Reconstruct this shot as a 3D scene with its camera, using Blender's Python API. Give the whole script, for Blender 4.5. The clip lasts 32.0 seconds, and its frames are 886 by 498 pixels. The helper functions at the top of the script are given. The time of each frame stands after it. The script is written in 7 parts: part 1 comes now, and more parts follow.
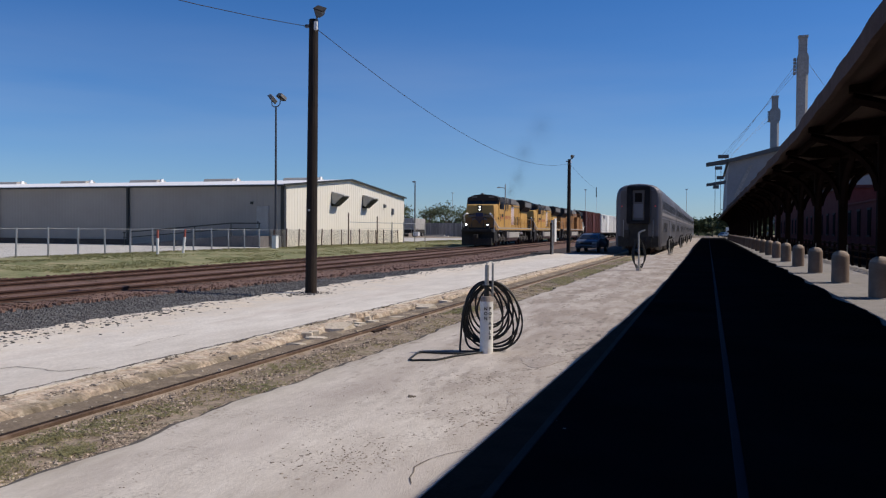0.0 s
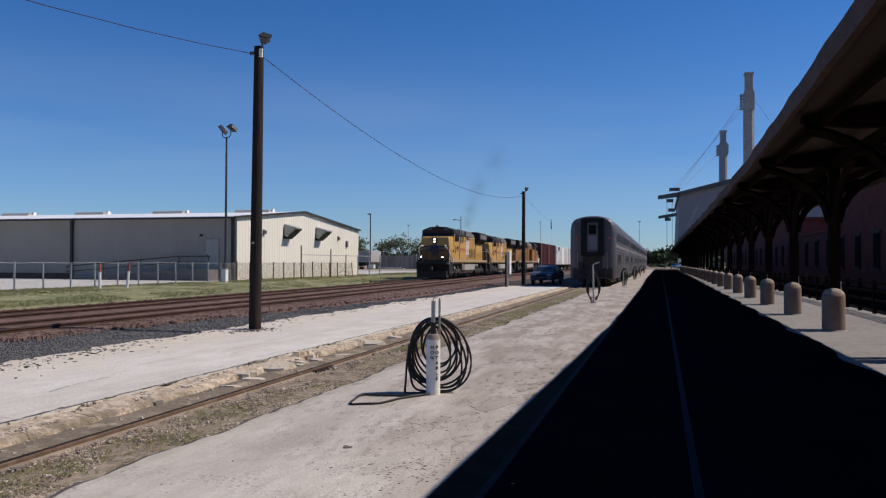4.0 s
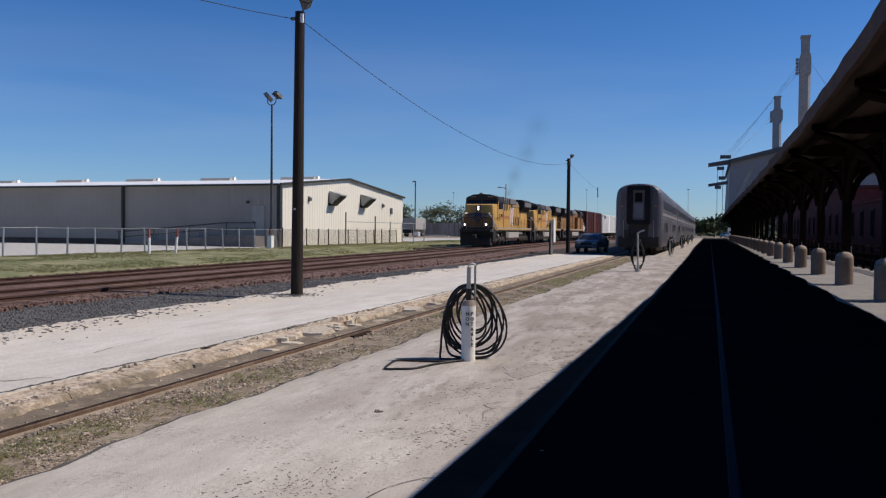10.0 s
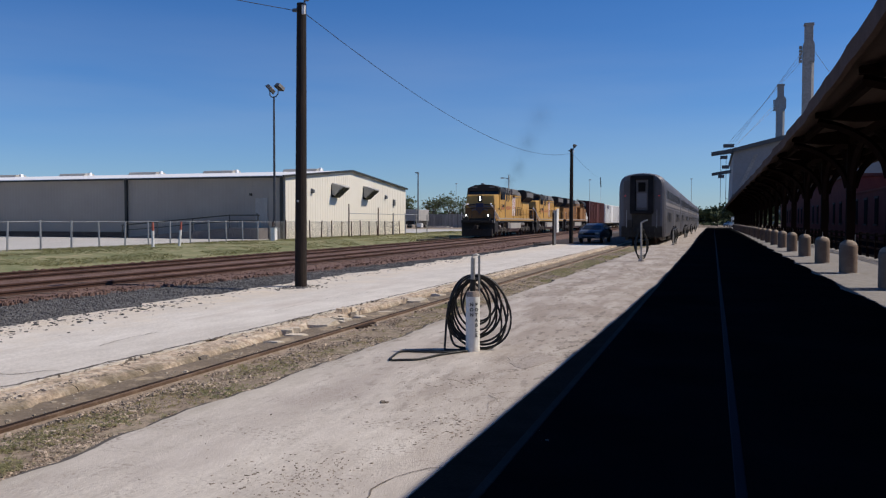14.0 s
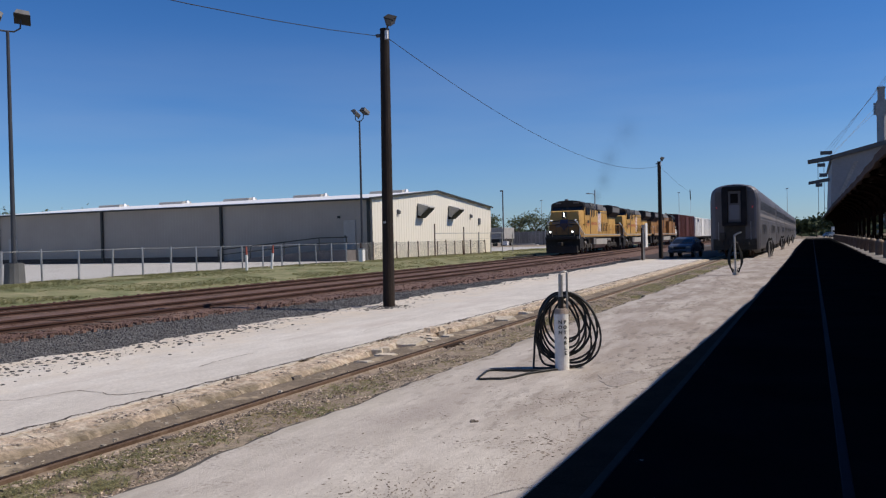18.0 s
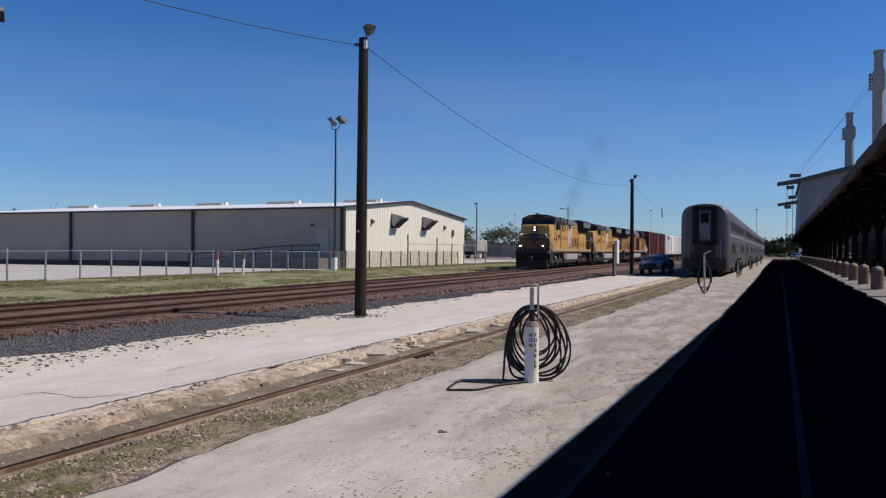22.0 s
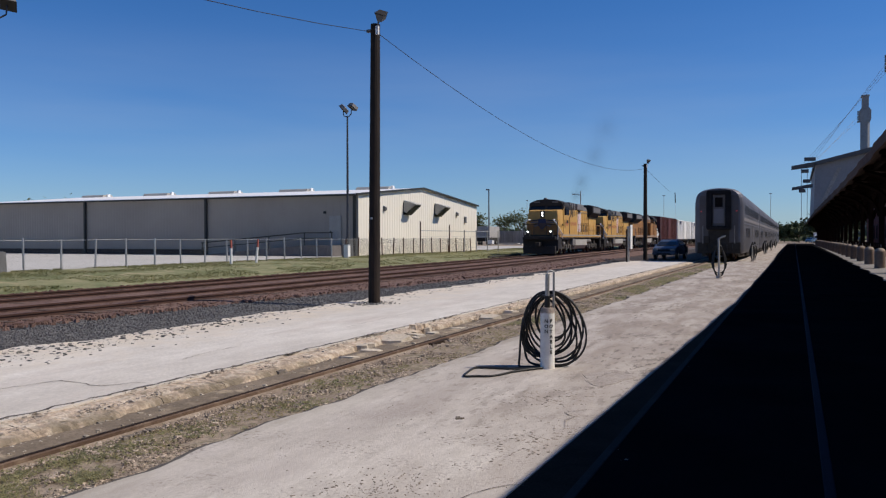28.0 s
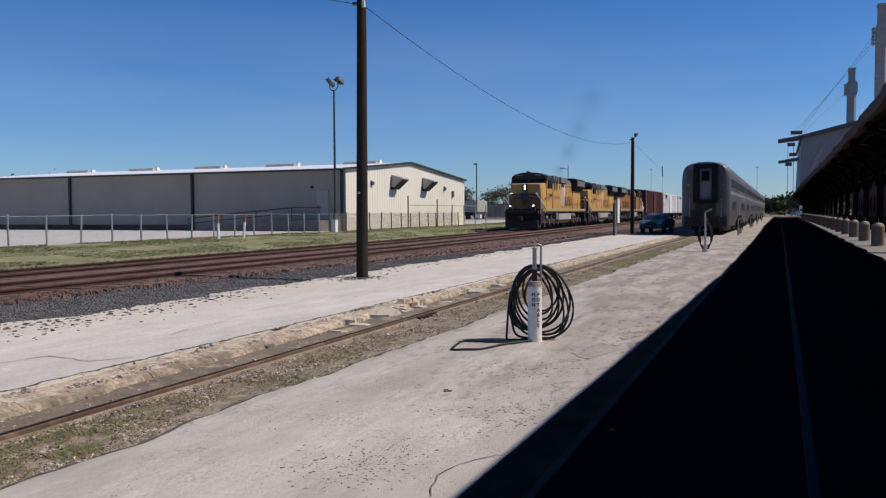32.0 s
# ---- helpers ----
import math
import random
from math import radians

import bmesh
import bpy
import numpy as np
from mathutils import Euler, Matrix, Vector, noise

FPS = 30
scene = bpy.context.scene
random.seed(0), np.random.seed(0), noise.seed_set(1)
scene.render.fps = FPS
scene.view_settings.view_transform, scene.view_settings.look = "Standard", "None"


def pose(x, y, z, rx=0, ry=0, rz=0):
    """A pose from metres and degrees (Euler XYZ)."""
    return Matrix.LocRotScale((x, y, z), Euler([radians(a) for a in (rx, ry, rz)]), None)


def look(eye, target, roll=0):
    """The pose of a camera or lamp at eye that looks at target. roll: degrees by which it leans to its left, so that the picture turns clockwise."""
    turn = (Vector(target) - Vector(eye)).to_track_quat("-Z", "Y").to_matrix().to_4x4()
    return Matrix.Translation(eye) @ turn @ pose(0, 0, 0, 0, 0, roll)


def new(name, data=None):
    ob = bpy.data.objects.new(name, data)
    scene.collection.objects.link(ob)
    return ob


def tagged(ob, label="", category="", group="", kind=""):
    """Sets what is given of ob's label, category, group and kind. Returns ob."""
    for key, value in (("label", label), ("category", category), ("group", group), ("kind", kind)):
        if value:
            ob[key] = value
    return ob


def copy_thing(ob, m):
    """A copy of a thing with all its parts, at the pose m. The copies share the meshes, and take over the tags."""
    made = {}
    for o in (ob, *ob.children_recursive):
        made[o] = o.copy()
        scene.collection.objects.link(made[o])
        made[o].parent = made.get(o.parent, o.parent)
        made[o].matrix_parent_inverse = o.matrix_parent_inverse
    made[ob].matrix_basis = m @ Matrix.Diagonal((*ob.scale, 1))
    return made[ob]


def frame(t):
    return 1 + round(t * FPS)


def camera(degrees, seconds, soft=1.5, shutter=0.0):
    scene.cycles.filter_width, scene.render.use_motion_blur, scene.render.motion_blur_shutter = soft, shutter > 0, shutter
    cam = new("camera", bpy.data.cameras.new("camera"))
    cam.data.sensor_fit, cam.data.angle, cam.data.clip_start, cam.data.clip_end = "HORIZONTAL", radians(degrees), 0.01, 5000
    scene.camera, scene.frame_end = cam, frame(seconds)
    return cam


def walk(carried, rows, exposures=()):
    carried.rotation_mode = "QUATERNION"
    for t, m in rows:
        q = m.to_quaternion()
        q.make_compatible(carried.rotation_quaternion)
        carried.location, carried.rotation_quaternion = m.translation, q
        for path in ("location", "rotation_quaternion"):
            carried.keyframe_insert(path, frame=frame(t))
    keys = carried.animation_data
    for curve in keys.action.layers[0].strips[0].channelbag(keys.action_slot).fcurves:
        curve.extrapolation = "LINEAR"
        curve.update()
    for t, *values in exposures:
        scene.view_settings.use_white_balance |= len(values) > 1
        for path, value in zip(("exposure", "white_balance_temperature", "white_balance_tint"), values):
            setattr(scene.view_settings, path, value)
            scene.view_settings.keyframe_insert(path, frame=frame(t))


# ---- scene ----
cam = camera(57.4, 32.0, 1.25)
PATH = [
    (0, (0.068, -1.112, 1.638), (-0.554, 0.789, 1.59), 0.4),
    (0.5, (0.062, -1.057, 1.615), (-0.561, 0.842, 1.564), 0.7),
    (1, (0.063, -0.998, 1.635), (-0.563, 0.9, 1.578), 0.5),
    (1.5, (0.017, -0.859, 1.669), (-0.57, 1.053, 1.672), 0.6),
    (2, (0.052, -0.757, 1.656), (-0.5, 1.165, 1.644), 1.3),
    (2.5, (0.118, -0.662, 1.665), (-0.396, 1.271, 1.664), 0.8),
    (3, (0.036, -0.565, 1.656), (-0.465, 1.369, 1.74), 1.4),
    (3.5, (0.015, -0.516, 1.656), (-0.49, 1.418, 1.715), 0.5),
    (5.5, (0.128, -0.408, 1.653), (-0.437, 1.51, 1.658), 0.8),
    (6, (0.127, -0.395, 1.638), (-0.462, 1.517, 1.642), 0.7),
    (6.5, (0.135, -0.396, 1.645), (-0.47, 1.51, 1.647), 0.8),
    (7, (0.127, -0.392, 1.643), (-0.485, 1.513, 1.644), 0.8),
    (7.5, (0.128, -0.395, 1.64), (-0.477, 1.511, 1.638), 0.7),
    (8, (0.135, -0.39, 1.642), (-0.471, 1.516, 1.616), 0.6),
    (8.5, (0.134, -0.394, 1.64), (-0.482, 1.509, 1.608), 0.5),
    (9, (0.124, -0.389, 1.641), (-0.499, 1.511, 1.59), 0.7),
    (9.5, (0.124, -0.401, 1.642), (-0.496, 1.5, 1.588), 0.8),
    (10, (0.125, -0.374, 1.634), (-0.501, 1.525, 1.586), 0.5),
    (10.5, (0.13, -0.398, 1.637), (-0.493, 1.502, 1.589), 0.4),
    (11, (0.127, -0.398, 1.637), (-0.502, 1.499, 1.577), 0.2),
    (11.5, (0.114, -0.374, 1.63), (-0.519, 1.522, 1.566), 0.4),
    (12, (0.12, -0.397, 1.637), (-0.516, 1.498, 1.57), 0.5),
    (12.5, (0.119, -0.385, 1.632), (-0.519, 1.509, 1.559), 0.4),
    (13, (0.129, -0.399, 1.636), (-0.509, 1.495, 1.564), 0.1),
    (13.5, (0.128, -0.387, 1.637), (-0.509, 1.508, 1.568), 0.1),
    (14, (0.119, -0.387, 1.633), (-0.514, 1.509, 1.563), 0.1),
    (14.5, (0.13, -0.401, 1.636), (-0.504, 1.494, 1.553), 0.2),
    (16.5, (0.121, -0.392, 1.627), (-0.504, 1.505, 1.523), 0.4),
    (17, (0.117, -0.366, 1.64), (-0.518, 1.527, 1.54), 0.1),
    (17.5, (0.107, -0.378, 1.631), (-0.607, 1.489, 1.56), 1.1),
    (18, (0.118, -0.395, 1.633), (-0.712, 1.424, 1.611), -1.3),
    (18.5, (0.122, -0.398, 1.636), (-0.749, 1.403, 1.634), -1.0),
    (19, (0.13, -0.412, 1.639), (-0.724, 1.396, 1.626), -0.8),
    (19.5, (0.119, -0.387, 1.644), (-0.739, 1.42, 1.653), -0.9),
    (20, (0.125, -0.394, 1.635), (-0.715, 1.421, 1.655), -0.8),
    (20.5, (0.136, -0.413, 1.638), (-0.675, 1.415, 1.654), -0.5),
    (21, (0.142, -0.414, 1.641), (-0.654, 1.42, 1.671), -0.2),
    (21.5, (0.126, -0.402, 1.636), (-0.646, 1.443, 1.664), -0.1),
    (22, (0.123, -0.414, 1.624), (-0.646, 1.433, 1.629), 0.3),
    (22.5, (0.101, -0.387, 1.623), (-0.687, 1.452, 1.618), 0.5),
    (23, (0.124, -0.415, 1.63), (-0.668, 1.421, 1.641), 0.1),
    (23.5, (0.116, -0.409, 1.629), (-0.655, 1.436, 1.641), 0.2),
    (24, (0.111, -0.41, 1.628), (-0.669, 1.431, 1.621), 0.2),
    (24.5, (0.111, -0.427, 1.629), (-0.673, 1.413, 1.614), 0.1),
    (25, (0.119, -0.429, 1.633), (-0.667, 1.41, 1.613), 0.1),
    (25.5, (0.104, -0.391, 1.62), (-0.677, 1.45, 1.596), 0.2),
    (27.5, (0.085, -0.404, 1.618), (-0.711, 1.431, 1.587), 0.0),
    (28, (0.083, -0.408, 1.623), (-0.713, 1.426, 1.595), -0.1),
    (28.5, (0.073, -0.397, 1.617), (-0.73, 1.434, 1.572), -0.2),
    (29, (0.077, -0.405, 1.617), (-0.722, 1.428, 1.57), -0.0),
    (29.5, (0.079, -0.414, 1.616), (-0.716, 1.42, 1.564), 0.0),
    (30, (0.086, -0.434, 1.619), (-0.708, 1.4, 1.565), 0.0),
    (30.5, (0.085, -0.414, 1.615), (-0.717, 1.417, 1.557), -0.0),
    (31, (0.08, -0.414, 1.614), (-0.714, 1.42, 1.53), -0.2),
    (31.5, (0.086, -0.427, 1.617), (-0.695, 1.412, 1.521), -0.1),
    (32, (0.095, -0.429, 1.619), (-0.673, 1.415, 1.528), -0.3),
]
walk(cam, [(t, look(eye, aim, roll)) for t, eye, aim, roll in PATH])

# world and sun: the sun stands to the right and ahead of the track direction
SUN = Vector((0.8, 0.31, 1.0)).normalized()
world = bpy.data.worlds.new("world")
scene.world = world
world.use_nodes = True
wt = world.node_tree
sky = wt.nodes.new("ShaderNodeTexSky")
sky.sky_type, sky.sun_disc = "NISHITA", False
sky.sun_elevation, sky.sun_rotation = math.asin(SUN.z), math.atan2(SUN.x, SUN.y)
sky.air_density, sky.dust_density, sky.ozone_density = 1.0, 0.08, 4.0
wt.nodes["Background"].inputs[1].default_value = 0.073
deep = wt.nodes.new("ShaderNodeMix")
deep.data_type, deep.blend_type = "RGBA", "MULTIPLY"
deep.inputs[0].default_value = 1.0
tint = wt.nodes.new("ShaderNodeValToRGB")
tint.color_ramp.elements[0].position, tint.color_ramp.elements[0].color = 0.03, (0.7, 0.945, 1.0, 1)
tint.color_ramp.elements[1].position, tint.color_ramp.elements[1].color = 0.3, (0.345, 0.765, 0.93, 1)
blue = wt.nodes.new("ShaderNodeMix")
blue.data_type, blue.blend_type = "RGBA", "MULTIPLY"
blue.inputs[0].default_value = 1.0
blue.inputs[7].default_value = (1, 1, 1.37, 1)
height = wt.nodes.new("ShaderNodeSeparateXYZ")
way = wt.nodes.new("ShaderNodeTexCoord")
wt.links.new(way.outputs["Generated"], height.inputs[0])
wt.links.new(height.outputs[2], tint.inputs[0])
wt.links.new(tint.outputs[0], blue.inputs[6])
wt.links.new(blue.outputs[2], deep.inputs[7])
wt.links.new(sky.outputs[0], deep.inputs[6])
# thin high cloud veils
vt = wt.nodes.new("ShaderNodeTexCoord")
vm = wt.nodes.new("ShaderNodeMapping")
vm.inputs["Scale"].default_value = (1.0, 1.0, 8.0)
vn = wt.nodes.new("ShaderNodeTexNoise")
vn.inputs["Scale"].default_value, vn.inputs["Detail"].default_value, vn.inputs["Roughness"].default_value = 1.3, 5, 0.5
vr = wt.nodes.new("ShaderNodeMapRange")
vr.inputs[1].default_value, vr.inputs[2].default_value, vr.inputs[3].default_value, vr.inputs[4].default_value = 0.42, 0.7, 0.0, 1.0
veil = wt.nodes.new("ShaderNodeMix")
veil.data_type = "RGBA"
veil.inputs[7].default_value = (7.0, 7.6, 8.6, 1)
wt.links.new(vt.outputs["Generated"], vm.inputs[0])
wt.links.new(vm.outputs[0], vn.inputs["Vector"])
wt.links.new(vn.outputs["Fac"], vr.inputs[0])
vz = wt.nodes.new("ShaderNodeSeparateXYZ")
wt.links.new(vt.outputs["Generated"], vz.inputs[0])
share = vr.outputs[0]
for lo, hi, top in ((0.04, 0.12, 1.0), (0.26, 0.15, 0.15)):
    ve, vx = wt.nodes.new("ShaderNodeMapRange"), wt.nodes.new("ShaderNodeMath")
    ve.inputs[1].default_value, ve.inputs[2].default_value, ve.inputs[4].default_value = lo, hi, top
    vx.operation = "MULTIPLY"
    wt.links.new(vz.outputs[2], ve.inputs[0])
    wt.links.new(ve.outputs[0], vx.inputs[0])
    wt.links.new(share, vx.inputs[1])
    share = vx.outputs[0]
wt.links.new(share, veil.inputs[0])
wt.links.new(deep.outputs[2], veil.inputs[6])
wt.links.new(veil.outputs[2], wt.nodes["Background"].inputs[0])
sun = new("sun", bpy.data.lights.new("sun", "SUN"))
sun.data.energy, sun.data.angle, sun.data.color = 4.3, radians(0.53), (1.0, 0.905, 0.795)
sun.matrix_world = look((0, 0, 30), Vector((0, 0, 30)) - SUN)


# ---- materials ----
def surf(name, a, b, scale=1.0, rough=0.8, bump=0.2, fine=40.0, metal=0.0, stain=None, spread=(0.35, 0.65), vary=0.0, grain=0.25, stretch=(1, 1, 1), spec=0.3, mottle=0.0):
    """A surface of two tones at a coarse scale, fine grain, optional stains and a change from piece to piece."""
    m = bpy.data.materials.new(name)
    m.use_nodes = True
    nt, nd, ln = m.node_tree, m.node_tree.nodes, m.node_tree.links
    p = nd["Principled BSDF"]
    tc = nd.new("ShaderNodeTexCoord")
    mp = nd.new("ShaderNodeMapping")
    mp.inputs["Scale"].default_value = stretch
    ln.new(tc.outputs["Object"], mp.inputs[0])

    def tex(s, detail=6, r=0.6):
        n = nd.new("ShaderNodeTexNoise")
        n.inputs["Scale"].default_value, n.inputs["Detail"].default_value, n.inputs["Roughness"].default_value = s, detail, r
        ln.new(mp.outputs[0], n.inputs["Vector"])
        return n.outputs["Fac"]

    def ramp(src, lo, hi, ca, cb):
        r = nd.new("ShaderNodeValToRGB")
        r.color_ramp.elements[0].position, r.color_ramp.elements[1].position = lo, hi
        r.color_ramp.elements[0].color, r.color_ramp.elements[1].color = (*ca, 1), (*cb, 1)
        ln.new(src, r.inputs[0])
        return r.outputs[0]

    def mix(kind, fac, x, y):
        n = nd.new("ShaderNodeMix")
        n.data_type, n.blend_type = "RGBA", kind
        if isinstance(fac, float):
            n.inputs[0].default_value = fac
        else:
            ln.new(fac, n.inputs[0])
        ln.new(x, n.inputs[6])
        ln.new(y, n.inputs[7])
        return n.outputs[2]

    coarse, small = tex(scale), tex(fine, 4, 0.7)
    col = ramp(coarse, spread[0], spread[1], a, b)
    col = mix("MULTIPLY", 1.0, col, ramp(small, 0.3, 0.7, (1 - grain,) * 3, (1 + grain * 0.6,) * 3))
    if stain:
        col = mix("MIX", ramp(tex(scale * 2.7, 8, 0.65), 0.52, 0.68, (0, 0, 0), (1, 1, 1)), col, ramp(small, 0.2, 0.8, stain, [v * 1.25 for v in stain]))
    if mottle:
        col = mix("MULTIPLY", 1.0, col, ramp(tex(scale * 7, 9, 0.75), 0.38, 0.6, (1 - mottle, 1 - mottle * 1.08, 1 - mottle * 1.16), (1.06, 1.06, 1.06)))
    if vary:
        oi = nd.new("ShaderNodeObjectInfo")
        col = mix("MULTIPLY", 1.0, col, ramp(oi.outputs["Random"], 0, 1, (1 - vary,) * 3, (1 + vary * 0.5,) * 3))
    ln.new(col, p.inputs["Base Color"])
    p.inputs["Metallic"].default_value, p.inputs["Specular IOR Level"].default_value = metal, spec
    rr = nd.new("ShaderNodeMapRange")
    rr.inputs[3].default_value, rr.inputs[4].default_value = max(0.03, rough - 0.12), min(1, rough + 0.12)
    ln.new(coarse, rr.inputs[0])
    ln.new(rr.outputs[0], p.inputs["Roughness"])
    if bump:
        bp = nd.new("ShaderNodeBump")
        bp.inputs["Strength"].default_value, bp.inputs["Distance"].default_value = bump, 0.02
        ln.new(small, bp.inputs["Height"])
        ln.new(bp.outputs[0], p.inputs["Normal"])
    return m


def glow(name, col, power):
    m = bpy.data.materials.new(name)
    m.use_nodes = True
    p = m.node_tree.nodes["Principled BSDF"]
    p.inputs["Base Color"].default_value = (*col, 1)
    p.inputs["Emission Color"].default_value = (*col, 1)
    p.inputs["Emission Strength"].default_value = power
    return m


def glass(name, tint, rough=0.05):
    m = bpy.data.materials.new(name)
    m.use_nodes = True
    p = m.node_tree.nodes["Principled BSDF"]
    p.inputs["Base Color"].default_value = (*tint, 1)
    p.inputs["Roughness"].default_value, p.inputs["Specular IOR Level"].default_value = rough, 0.6
    return m


